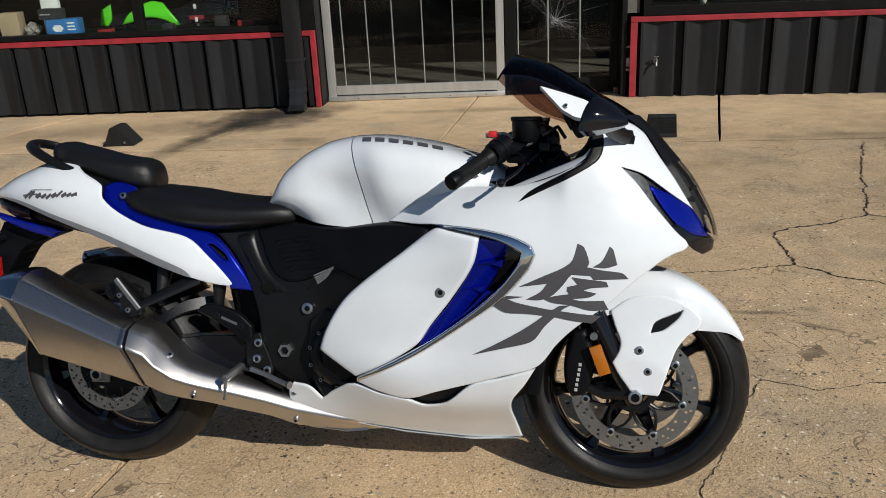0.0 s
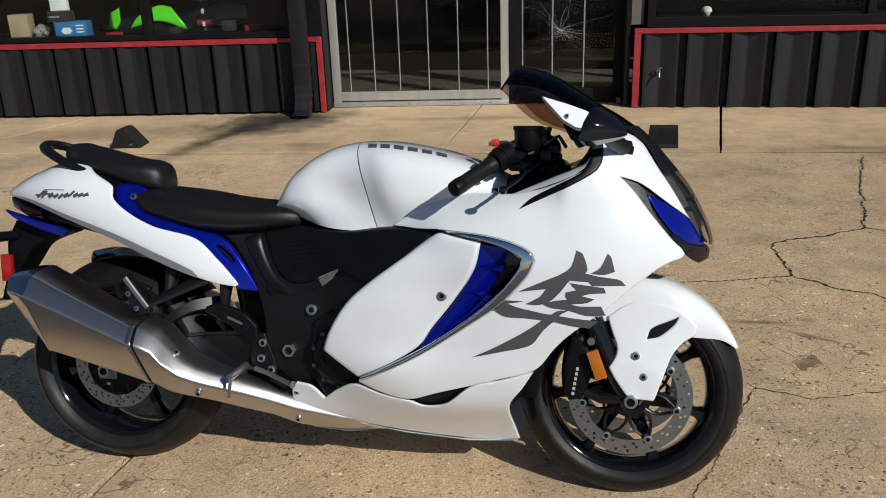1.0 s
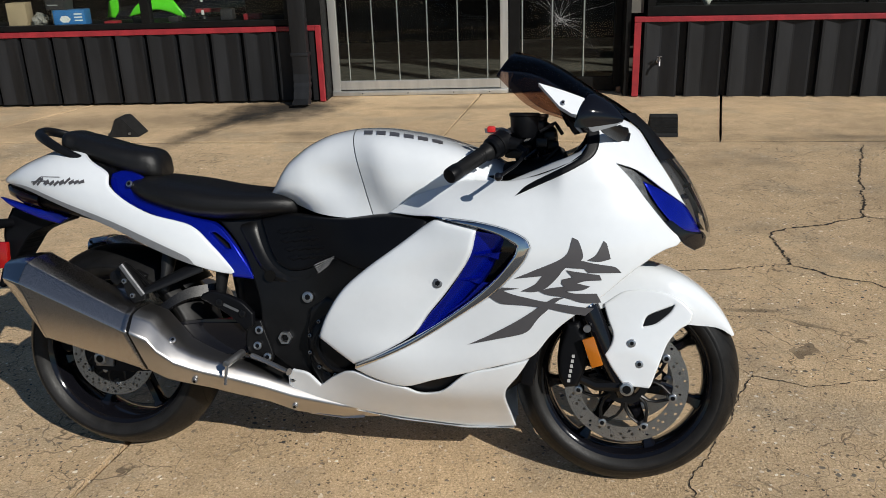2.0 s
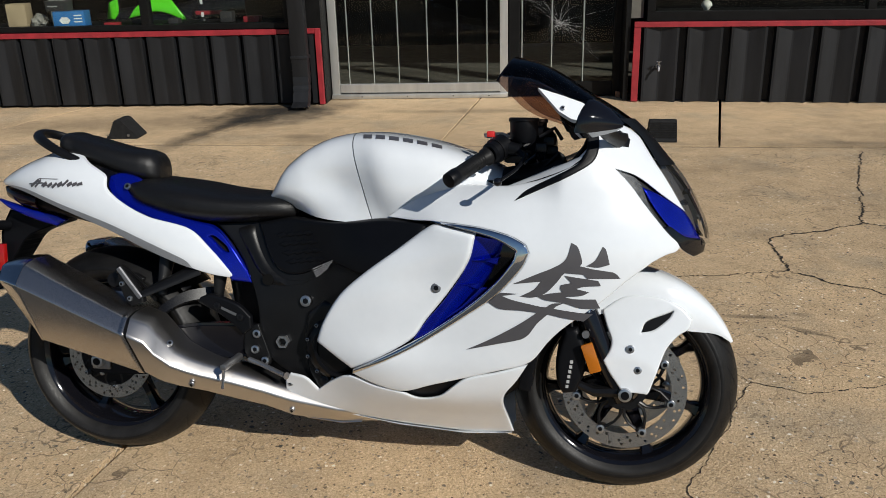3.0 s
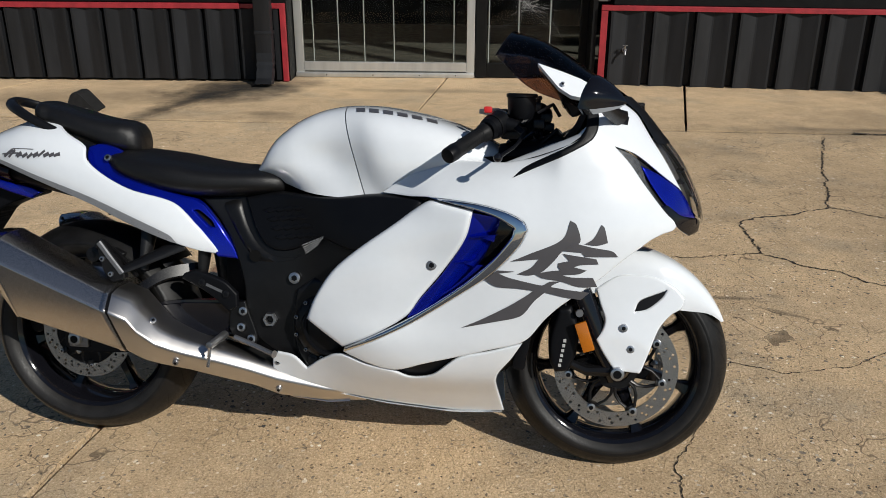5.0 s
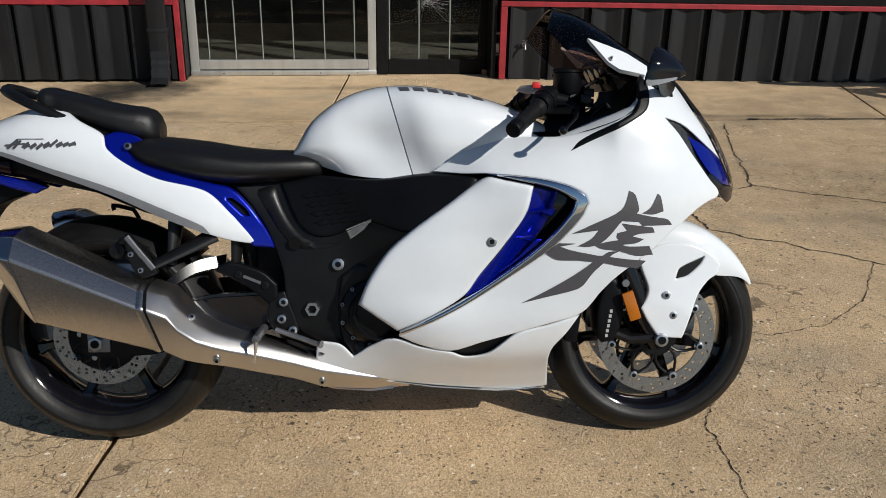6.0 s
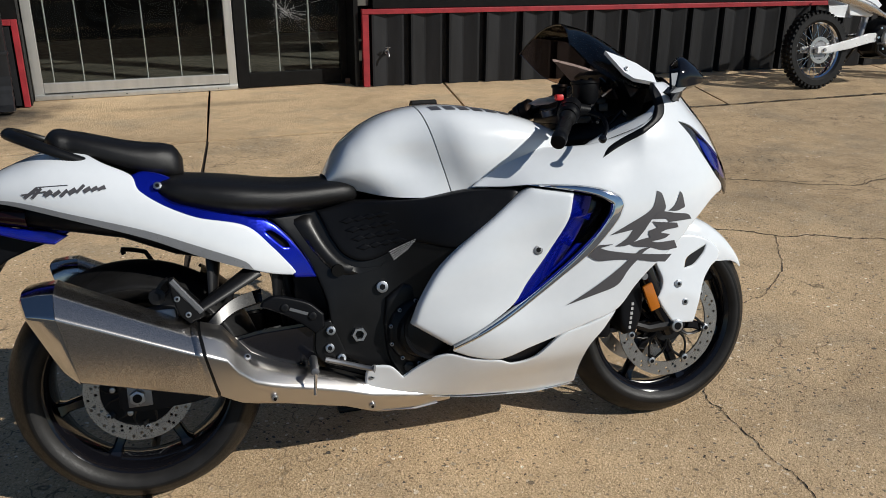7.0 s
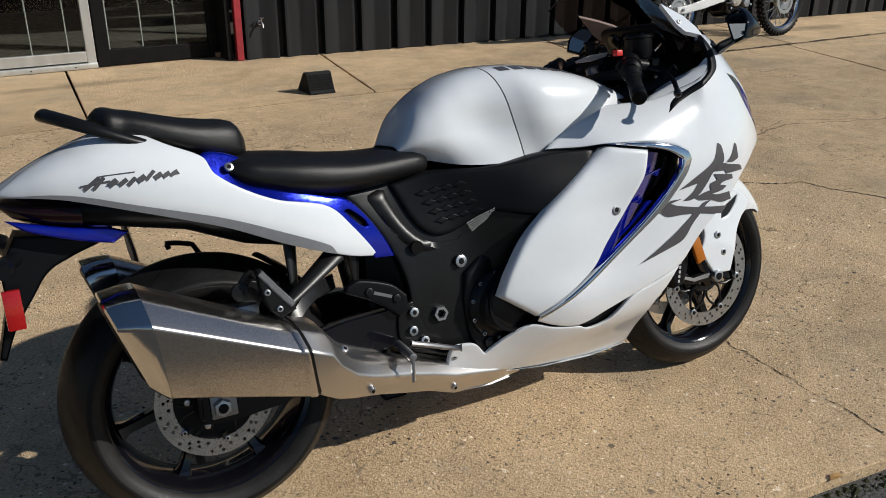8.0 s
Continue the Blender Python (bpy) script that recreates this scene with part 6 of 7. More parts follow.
for s in (1, -1):
    leg = steer_part("fork_leg", tube([fork_pt(0.265, s * 0.086, 0.004), fork_pt(0.34, s * 0.086), fork_pt(0.42, s * 0.088), fork_pt(0.50, s * 0.088)], [0.024, 0.027, 0.030, 0.030], 16), GLOSS, "gloss black fork leg")
    steer_part("stanchion", rod(fork_pt(0.49, s * 0.088), fork_pt(0.60, s * 0.088), 0.0215, seg=18), CHROME, "chrome stanchion", leg)
    steer_part("outer_tube", rod(fork_pt(0.58, s * 0.088), fork_pt(0.86, s * 0.088), 0.028, seg=18), FRAMEBLK, "", leg)
    steer_part("axle_end", rod((FW.x, -s * 0.095, FW.z), (FW.x, -s * 0.128, FW.z), 0.019, 0.018, 24, 0.002), FASTENER, "bright axle end", leg)
    # The bore is a black disc: its shade is only colour.
    steer_part("axle_bore_shade", rod((FW.x, -s * 0.127, FW.z), (FW.x, -s * 0.1295, FW.z), 0.011, seg=20), BLACK, "", leg)
    cal = steer_part("brake_caliper", sheet([(1.318, 0.455), (1.352, 0.462), (1.372, 0.405), (1.372, 0.340), (1.352, 0.285), (1.318, 0.280), (1.302, 0.310), (1.298, 0.375)], flat(0.118), s, roll=0.014, thick=0.06, step=0.012), BLACK, "black radial brake caliper")
    if s > 0:
        bm = bmesh.new()
        for k in range(6):
            h = 0.298 + k * 0.0135
            add_box(bm, (1.325 + 0.002 * k, -0.1192, h), (1.3325 + 0.002 * k, -0.1184, h + 0.0085))
        steer_part("caliper_bars", bm, LETTER, "pale plain lettering bars", cal, False)
    steer_part("amber_reflector", box((-0.016, -0.006, -0.040), (0.016, 0.006, 0.040), 0.004, m=Matrix.Translation((1.388, -s * 0.134, 0.388)) @ Matrix.Rotation(radians(-20), 4, "Y")), ORANGE, "amber side reflector", leg)
    steer_part("caliper_bolt", rod((1.372, -s * 0.12, 0.448), (1.372, -s * 0.130, 0.448), 0.010, seg=12), ALLOY, "", cal)
    steer_part("caliper_mount", tube([(1.36, -s * 0.09, 0.30), (1.40, -s * 0.095, 0.285), (1.46, -s * 0.10, 0.29)], [0.012, 0.014, 0.016], 8), FRAMEBLK, "", leg)
    steer_part("brake_hose", tube(spline([(1.335, -s * 0.10, 0.46), (1.33, -s * 0.09, 0.52), (1.30, -s * 0.06, 0.60), (1.26, -s * 0.05, 0.72)], 5), 0.005, 8), BLACK, "", cal)

rows = []
_rl = curve1([26, 33, 43, 52, 70, 100, 125], [0.300, 0.283, 0.240, 0.215, 0.215, 0.215, 0.22])
_fl = curve1([0, 0.25, 0.5, 0.7, 0.85, 1.0], [0, 0.42, 0.76, 0.92, 0.985, 1.0])
_fd = curve1([0, 0.25, 0.5, 0.7, 0.85, 1.0], [0, 0.03, 0.16, 0.42, 0.70, 1.0])
for a in np.linspace(26, 125, 34):
    f = (a - 26) / 99
    R_ = 0.309 + 0.016 * math.sin(min(1, f * 1.3) * math.pi / 2)
    wd = 0.034 + 0.056 * min(1, f * 2.4) ** 0.7
    ring = []
    for q in np.linspace(-1, 1, 29):
        k = abs(q)
        lat = wd * float(_fl(k))
        rr = R_ - (R_ - float(_rl(a))) * float(_fd(k))
        ring.append((FW.x + rr * math.cos(radians(a)), -math.copysign(lat, q), FW.z + rr * math.sin(radians(a))))
    rows.append(ring)
bm = loft(rows, False, False)
fender = steer_part("front_mudguard", bm, WHITE, "pearl white front mudguard")
fend_w = lambda u, h: 0.118 - 0.17 * np.clip(np.hypot(u - FW.x, h - FW.z) - 0.10, 0, 0.3)
LEG = [(1.412, 0.508), (1.470, 0.545), (1.552, 0.546), (1.610, 0.522), (1.640, 0.492), (1.632, 0.466), (1.606, 0.448), (1.578, 0.412), (1.556, 0.350), (1.540, 0.300), (1.535, 0.292), (1.470, 0.296), (1.436, 0.345), (1.418, 0.378), (1.434, 0.405), (1.438, 0.432), (1.424, 0.470)]
VENT = [(1.514, 0.455), (1.526, 0.482), (1.592, 0.512), (1.580, 0.492), (1.545, 0.463)]
for s in (1, -1):
    leg = steer_part("mudguard_leg", sheet(LEG, fend_w, s, roll=0.006, step=0.011, thick=0.010, holes=[VENT]), WHITE, "pearl white mudguard side", fender)
    steer_part("vent_back", sheet(VENT, fend_w, s, lift=-0.0025, roll=0, thick=0, step=0.02), BLACK, "black vent slot", leg)
    for u, h in ((1.487, 0.412), (1.508, 0.357)):
        d = Vector((0, -s, 0.05)).normalized()
        c = Vector((u, -s * 0.114, h))
        steer_part("mudguard_bolt", rod(c - d * 0.003, c + d * 0.005, 0.0115, 0.0105, 16, 0.001), FASTENER, "", leg)
        # Socket shade again drawn as a black hexagon.
        steer_part("socket_shade", rod(c + d * 0.0045, c + d * 0.0056, 0.0055, seg=6), BLACK, "", leg, False)

# --- handlebars and controls
for s in (1, -1):
    bar = steer_part("handlebar", tube([(1.185, -s * 0.10, 0.945), (1.14, -s * 0.155, 0.922), (1.048, -s * 0.292, 0.858)], 0.011, 10), FRAMEBLK, "black clip-on handlebar")
    bm = bmesh.new()
    add_tube(bm, [(1.116, -s * 0.191, 0.905), (1.112, -s * 0.197, 0.902), (1.108, -s * 0.203, 0.900), (1.06, -s * 0.274, 0.866), (1.052, -s * 0.286, 0.861)], [0.023, 0.023, 0.0185, 0.0185, 0.020], 16)
    steer_part("grip", bm, RUBBER, "black rubber grip", bar)
    steer_part("bar_end", rod((1.054, -s * 0.283, 0.862), (1.038, -s * 0.307, 0.851), 0.0205, 0.019, 16, 0.003), BLACK, "", bar)
    for k in range(9):
        f = 0.1 + k * 0.09
        a, b = Vector((1.108, -s * 0.203, 0.900)), Vector((1.06, -s * 0.274, 0.866))
        c = a.lerp(b, f)
        steer_part("grip_rib", rod(c, c + (b - a).normalized() * 0.004, 0.0190, seg=16), RUBBER, "", bar)
    bm = bmesh.new()
    add_tube(bm, [(1.121, -s * 0.184, 0.909), (1.124, -s * 0.180, 0.911), (1.150, -s * 0.141, 0.929), (1.153, -s * 0.136, 0.931)], [0.022, 0.028, 0.031, 0.024], 18)
    sw = steer_part("switch_block", bm, BLACK, "black switch block", bar)
    steer_part("switch_collar", rod((1.133, -s * 0.166, 0.917), (1.136, -s * 0.162, 0.919), 0.0315, seg=20), FRAMEBLK, "", bar)
    if s > 0:
        steer_part("kill_switch", box((1.108, -0.148, 0.950), (1.128, -0.128, 0.966), 0.004), REDBTN, "red kill switch", bar)
    steer_part("lever", tube(spline([(1.190, -s * 0.165, 0.918), (1.210, -s * 0.20, 0.905), (1.195, -s * 0.255, 0.880), (1.158, -s * 0.308, 0.853)], 4), [0.009, 0.009, 0.008, 0.008, 0.007, 0.007, 0.007, 0.006, 0.006, 0.006, 0.006, 0.006, 0.007], 8, 0.7), BLACK, "black hand lever", bar)
    bm = bmesh.new()
    bmesh.ops.create_uvsphere(bm, u_segments=12, v_segments=8, radius=0.0105, matrix=Matrix.Translation((1.156, -s * 0.310, 0.852)))
    steer_part("lever_ball", bm, GLOSS, "", bar)
    steer_part("lever_perch", tube([(1.15, -s * 0.150, 0.925), (1.195, -s * 0.160, 0.920)], [0.022, 0.014], 10), BLACK, "", bar)
res = steer_part("brake_reservoir", lathe([(0.0, 0.0), (0.036, 0.0), (0.039, 0.003), (0.039, 0.009), (0.036, 0.011), (0.034, 0.050), (0.026, 0.062), (0.0, 0.062)], 32, Matrix.Translation((1.200, -0.125, 1.000)) @ Matrix.Rotation(radians(-90), 4, "X")), BLACK, "black brake fluid reservoir")
steer_part("reservoir_stalk", tube([(1.222, -0.125, 0.95), (1.20, -0.14, 0.925)], [0.012, 0.010], 8), BLACK, "", res)
steer_part("top_clamp", box((1.150, -0.13, 0.885), (1.215, 0.13, 0.915), 0.010), FRAMEBLK, "black fork top clamp")
for s in (1, -1):
    steer_part("fork_cap", rod((1.178, -s * 0.088, 0.912), (1.172, -s * 0.088, 0.930), 0.022, 0.018, 16, 0.002), FRAMEBLK)
steer_part("ignition", rod((1.150, 0, 0.91), (1.146, 0, 0.925), 0.022, seg=16), ALLOY, "steel ignition barrel")
on_bike("fuse_box", box((1.165, -0.02, 0.865), (1.275, 0.16, 0.955), 0.02), BLACK, "black control box behind the bars")
on_bike("wiring_loom", tube(spline([(1.19, -0.12, 0.955), (1.235, -0.09, 0.965), (1.262, -0.03, 0.950), (1.255, 0.04, 0.925), (1.23, 0.09, 0.90)], 6), 0.016, 10), BLACK, "black wrapped wiring loom")
_rc = random.Random(11)
for k in range(11):
    a = Vector((_rc.uniform(1.17, 1.27), _rc.uniform(-0.15, 0.12), _rc.uniform(0.86, 0.955)))
    b = a + Vector((_rc.uniform(-0.05, 0.06), _rc.uniform(-0.07, 0.07), _rc.uniform(-0.05, 0.02)))
    m_ = a.lerp(b, 0.5) + Vector((0.01, 0.0, 0.025))
    on_bike("hose", tube(spline([a, m_, b], 5), _rc.uniform(0.004, 0.008), 8), BLACK if k % 3 else GLOSS, "black hose among the cockpit wiring")
for u, y, h in ((1.235, -0.11, 0.965), (1.262, -0.085, 0.940), (1.215, -0.075, 0.975), (1.27, -0.05, 0.915), (1.245, -0.13, 0.925), (1.20, -0.10, 0.955)):
    on_bike("connector", box((u - 0.014, y - 0.011, h - 0.010), (u + 0.014, y + 0.011, h + 0.012), 0.004, m=None), FRAMEBLK, "small black wiring connector")
on_bike("ram_air_tube", tube(spline([(1.16, -0.09, 0.84), (1.24, -0.12, 0.855), (1.31, -0.13, 0.88)], 5), 0.035, 12), BLACK, "black air tube")
steer_part("clutch_reservoir", lathe([(0.0, 0.0), (0.022, 0.0), (0.024, 0.003), (0.024, 0.009), (0.021, 0.011), (0.021, 0.040), (0.0, 0.045)], 24, Matrix.Translation((1.225, 0.10, 0.995)) @ Matrix.Rotation(radians(-90), 4, "X")), BLACK, "black clutch fluid reservoir")
on_bike("instrument_panel", box((-0.018, -0.145, -0.040), (0.018, 0.145, 0.045), 0.014, m=Matrix.Translation((1.322, 0, 0.985)) @ Matrix.Rotation(radians(-28), 4, "Y")), BLACK, "black instrument panel")
for y in (-0.09, -0.035, 0.035, 0.09):
    on_bike("dial", moved(lathe([(0.0, -0.004), (0.022, -0.004), (0.025, 0.0)], 24), Matrix.Translation((1.300, y, 0.986)) @ Matrix.Rotation(radians(-28), 4, "Y") @ Matrix.Rotation(radians(-90), 4, "Z")), GLOSS, "round glossy dial")
bm = bmesh.new()
pts = [(1.155, 0.02, 0.940), (1.165, -0.03, 0.950), (1.14, -0.075, 0.962), (1.09, -0.06, 0.958), (1.085, 0.0, 0.945), (1.12, 0.04, 0.938)]
bm.faces.new([bm.verts.new(p) for p in pts])
bmesh.ops.solidify(bm, geom=bm.faces[:], thickness=0.001)
on_bike("key_tag", bm, PAPER, "white paper tag on the handlebar", smooth=False)
for s, col in ((1, BLACK), (-1, BLACK)):
    on_bike("cable", tube(spline([(1.15, -s * 0.14, 0.93), (1.22, -s * 0.10, 0.90), (1.26, -s * 0.05, 0.84), (1.22, 0.0, 0.78)], 5), 0.005, 8), col)

# --- silencers
def rounded(corners, n=5):
    """A closed section: each corner (w, h, radius) is eased over by a short curve."""
    out = []
    P = [Vector((w, h)) for w, h, _ in corners]
    for i, (w, h, r) in enumerate(corners):
        a, p, c = P[i - 1], P[i], P[(i + 1) % len(P)]
        p0 = p + (a - p).normalized() * min(r, (a - p).length * 0.45)
        p2 = p + (c - p).normalized() * min(r, (c - p).length * 0.45)
        for k in range(n):
            t = k / (n - 1)
            out.append(p0 * (1 - t) ** 2 + p * 2 * t * (1 - t) + p2 * t * t)
    return out


def silencer(s):
    def ring(u, t, wt, wr, hr, b, wb, slant=0.0, wi=0.12, grow=0.0):
        """Section of the can: a narrow top, a creased shoulder, a sharp ridge and an undercut flank."""
        wc, hc = wt + (wr - wt) * 0.52, t - (t - hr) * 0.22
        sec = rounded([(wi, b + 0.02, 0.02), (wi, t - 0.02, 0.02), (wi + 0.02, t, 0.01), (wt, t, 0.012), (wc, hc, 0.008), (wr, hr, 0.009), (wb, b + 0.004, 0.012), (wi + 0.02, b, 0.01)])
        cen = Vector(((wi + wr) / 2, (t + b) / 2))
        sec = [cen + (p - cen) * (1 + grow) for p in sec]
        return [(u + slant * (t - p.y), -s * p.x, p.y) for p in sec]

    rear = (0.602, 0.205, 0.302, 0.546, 0.372, 0.236)
    fore = (0.468, 0.205, 0.286, 0.422, 0.297, 0.234)

    def along(f, u, slant, grow=0.0):
        return ring(u, *[a + (b - a) * f for a, b in zip(rear, fore)], slant, grow=grow)

    sil = on_bike("silencer", loft([along(f, -0.138 + 0.282 * f, 0.14 + 0.06 * f) for f in (0, 0.33, 0.66, 1.0)]), STEEL, "brushed steel silencer")
    cap = on_bike("end_cap", loft([along(0, -0.1385, 0.14, 0.012), along(0, -0.1425, 0.14, 0.014), ring(-0.172, 0.602, 0.215, 0.298, 0.551, 0.376, 0.230, 0.24, grow=0.005), ring(-0.204, 0.597, 0.228, 0.289, 0.552, 0.388, 0.220, 0.34), ring(-0.207, 0.592, 0.225, 0.283, 0.549, 0.394, 0.216, 0.34), ring(-0.202, 0.584, 0.222, 0.275, 0.545, 0.404, 0.212, 0.34)]), CAPSTEEL, "polished steel end cap", sil)
    on_bike("outlet", loft([ring(-0.2025, 0.583, 0.221, 0.274, 0.544, 0.405, 0.211, 0.34), ring(-0.206, 0.574, 0.21, 0.262, 0.538, 0.415, 0.20, 0.34, 0.135)]), BLACK, "black outlet recess", cap)
    on_bike("band", loft([along(0.985, 0.138, 0.2, 0.012), along(0.99, 0.141, 0.2, 0.034), along(1.0, 0.151, 0.2, 0.034), along(1.0, 0.154, 0.2, 0.012)]), STEEL, "", sil)
    on_bike("gap_ring", loft([along(1.0, 0.1545, 0.2, -0.01), along(1.0, 0.158, 0.2, -0.004), along(1.0, 0.162, 0.2, -0.01)]), FRAMEBLK, "dark joint ring", sil)
    mid = on_bike("mid_pipe", loft([ring(u, t, wt, wr, hr, b, wb, sl, wi) for u, t, wt, wr, hr, b, wb, sl, wi in (
        (0.161, 0.468, 0.205, 0.286, 0.419, 0.295, 0.232, 0.20, 0.12), (0.210, 0.452, 0.200, 0.281, 0.400, 0.276, 0.225, 0.10, 0.12), (0.235, 0.420, 0.197, 0.269, 0.366, 0.268, 0.219, 0.04, 0.115), (0.275, 0.372, 0.190, 0.250, 0.330, 0.257, 0.208, 0, 0.11), (0.310, 0.350, 0.181, 0.235, 0.313, 0.249, 0.199, 0, 0.10), (0.345, 0.334, 0.170, 0.220, 0.299, 0.240, 0.188, 0, 0.09),
        (0.420, 0.308, 0.150, 0.192, 0.275, 0.216, 0.165, 0, 0.07), (0.500, 0.278, 0.130, 0.166, 0.247, 0.190, 0.135, 0, 0.05), (0.572, 0.250, 0.110, 0.143, 0.218, 0.158, 0.112, 0, 0.03), (0.700, 0.222, 0.080, 0.118, 0.190, 0.144, 0.090, 0, 0.0), (0.800, 0.200, 0.050, 0.090, 0.175, 0.140, 0.060, 0, -0.03))]), PIPE, "satin steel mid pipe shield")
    for u, w, h, d in ((0.262, 0.220, 0.386, (0.3, -0.6, 0.7)), (0.318, 0.216, 0.272, (0, -1, -0.3)), (0.571, 0.128, 0.184, (0, -1, -0.3))):
        bolt(u, w if s > 0 else -w, h, 0.009, FASTENER, mid, d if s > 0 else (d[0], -d[1], d[2]))
    on_bike("collector_shield", loft([ring(u, t, 0.05, 0.085, t - 0.02, b, 0.06, 0, -0.05) for u, t, b in ((0.55, 0.185, 0.150), (0.60, 0.170, 0.134), (0.70, 0.160, 0.130), (0.76, 0.165, 0.148))]), PIPE, "scuffed steel shield under the engine", mid)


silencer(1), silencer(-1)
# side stand on the far side
stand = on_bike("side_stand", tube(spline([(0.60, 0.10, 0.24), (0.585, 0.17, 0.14), (0.565, 0.262, 0.048)], 4), 0.012, 10), FRAMEBLK, "black side stand")
on_bike("stand_foot", box((0.53, 0.235, 0.036), (0.60, 0.290, 0.050), 0.004, m=Matrix.Identity(4)), FRAMEBLK, "", stand)


# ---------------------------------------------------------------- dirt bike by the east wall
def dirt_bike():
    rear, front, size = Vector((5.66, 5.99, -0.009)), Vector((7.36, 5.82, -0.009)), 1.08
    ang = math.degrees(math.atan2(front.y - rear.y, front.x - rear.x))
    db = thing("dirt_bike", Matrix.Translation(rear) @ pose(0, 0, 0, -7, 0, ang) @ Matrix.Scale(size, 4), "white and silver dirt bike with knobbly tyres, parked by the wall", "motorcycle")
    WB = (front - rear).length / size

    def wheel_d(cx, R, half, rim_r, label, discr):
        T = Matrix.Translation((cx, 0, R))
        bm = lathe([(rim_r, half * 0.7), (rim_r + 0.02, half), (R - 0.03, half), (R - 0.014, half * 0.6), (R - 0.012, 0), (R - 0.014, -half * 0.6), (R - 0.03, -half), (rim_r + 0.02, -half), (rim_r, -half * 0.7)], 64, T)
        w = part("wheel", bm, RUBBER, db, label)
        bm = bmesh.new()
        n = 44
        for k in range(n):
            a = math.tau * k / n
            for y, wd in ((-0.78, 0.2), (-0.25, 0.22), (0.25, 0.22), (0.78, 0.2)):
                b = a + (0.07 if abs(y) < 0.5 else 0)
                m = T @ Matrix.Rotation(-b, 4, "Y") @ Matrix.Translation((R - (0.022 if abs(y) > 0.5 else 0.010), half * y, 0))
                add_box(bm, (-0.006, -half * wd, -0.011), (0.015, half * wd, 0.011), 0, m)
        tagged(part("knob_tread", bm, RUBBER, w, smooth=False), kind="stuff")
        part("rim", lathe([(rim_r - 0.004, half * 0.5), (rim_r + 0.006, half * 0.62), (rim_r + 0.004, half * 0.72), (rim_r - 0.012, half * 0.5), (rim_r - 0.018, 0), (rim_r - 0.012, -half * 0.5), (rim_r + 0.004, -half * 0.72), (rim_r + 0.006, -half * 0.62), (rim_r - 0.004, -half * 0.5)], 64, T), CHROME, w, "bright alloy rim")
        part("hub", lathe([(0.010, -0.05), (0.045, -0.045), (0.05, -0.03), (0.03, -0.02), (0.03, 0.02), (0.05, 0.03), (0.045, 0.045), (0.010, 0.05)], 32, T), ALUM, w, "silver hub")
        for k in range(32):
            s = 1 if k % 2 else -1
            a = math.tau * k / 32
            b = a + (0.5 if (k // 2) % 2 else -0.5)
            part("spoke", rod(T @ Vector((0.045 * math.cos(b), s * 0.035, 0.045 * math.sin(b))), T @ Vector(((rim_r - 0.012) * math.cos(a), s * 0.004, (rim_r - 0.012) * math.sin(a))), 0.0024, seg=6), CHROME, w)
        part("brake_disc", lathe([(discr * 0.72, -0.058), (discr, -0.058), (discr, -0.062), (discr * 0.72, -0.062), (discr * 0.72, -0.058)], 40, T), DISC, w)
        part("disc_spider", lathe([(0.03, -0.056), (0.05, -0.060), (discr * 0.55, -0.059), (discr * 0.74, -0.060)], 6, T), ALLOY, w)
        return w

    wheel_d(0.0, 0.335, 0.055, 0.238, "knobbly rear wheel with wire spokes", 0.115)
    wheel_d(WB, 0.345, 0.043, 0.272, "knobbly front wheel with wire spokes", 0.13)
    SW = surface("pale_alloy_swingarm", (0.70, 0.70, 0.70), 0.35, 0.3, 0.2)
    for s in (1, -1):
        rows = [[(u, -s * y, h) for y, h in ((0.075, b), (0.075, t), (0.105, t), (0.105, b))] for u, t, b in ((-0.07, 0.365, 0.310), (0.05, 0.372, 0.305), (0.30, 0.415, 0.335), (0.52, 0.46, 0.375), (0.60, 0.46, 0.385))]
        bm = loft(rows)
        bmesh.ops.bevel(bm, geom=bm.edges[:], offset=0.006, segments=2, affect="EDGES")
        part("swingarm", bm, SW, db, "pale alloy swingarm")
        part("axle_nut", rod((0, -s * 0.10, 0.338), (0, -s * 0.125, 0.338), 0.016, 0.014, 6), ALLOY, db)
        part("fork_leg", tube([(WB, -s * 0.085, 0.345), (WB - 0.06, -s * 0.085, 0.52), (WB - 0.14, -s * 0.085, 0.76), (WB - 0.22, -s * 0.085, 1.0)], [0.028, 0.026, 0.028, 0.028], 12), ALUM, db, "silver fork leg")
        part("fork_guard", tube([(WB + 0.012, -s * 0.112, 0.36), (WB - 0.045, -s * 0.110, 0.52), (WB - 0.10, -s * 0.108, 0.68)], [0.030, 0.034, 0.026], 8, 0.4), WHITE, db, "white fork guard")
        part("footpeg", box((0.60, -s * 0.20 if s > 0 else 0.11, 0.36), (0.65, -0.11 if s > 0 else 0.20, 0.375), 0.004), ALLOY, db)
        part("radiator_shroud", sheet([(0.82, 0.78), (0.90, 0.95), (1.12, 0.88), (1.16, 0.72), (1.02, 0.66)], flat(0.15), s, roll=0.01, step=0.03), WHITE, db, "white plastic shroud")
        part("side_plate", sheet([(0.25, 0.62), (0.22, 0.80), (0.45, 0.82), (0.62, 0.70), (0.50, 0.60)], flat(0.12), s, roll=0.01, step=0.03), WHITE, db, "white side plate")
        part("frame_tube", tube(spline([(0.60, -s * 0.09, 0.45), (0.62, -s * 0.10, 0.30), (0.72, -s * 0.10, 0.25), (0.92, -s * 0.09, 0.27), (1.05, -s * 0.06, 0.55), (1.16, -s * 0.02, 0.88)], 4), 0.016, 8), FRAMEBLK, db, "black frame tube")
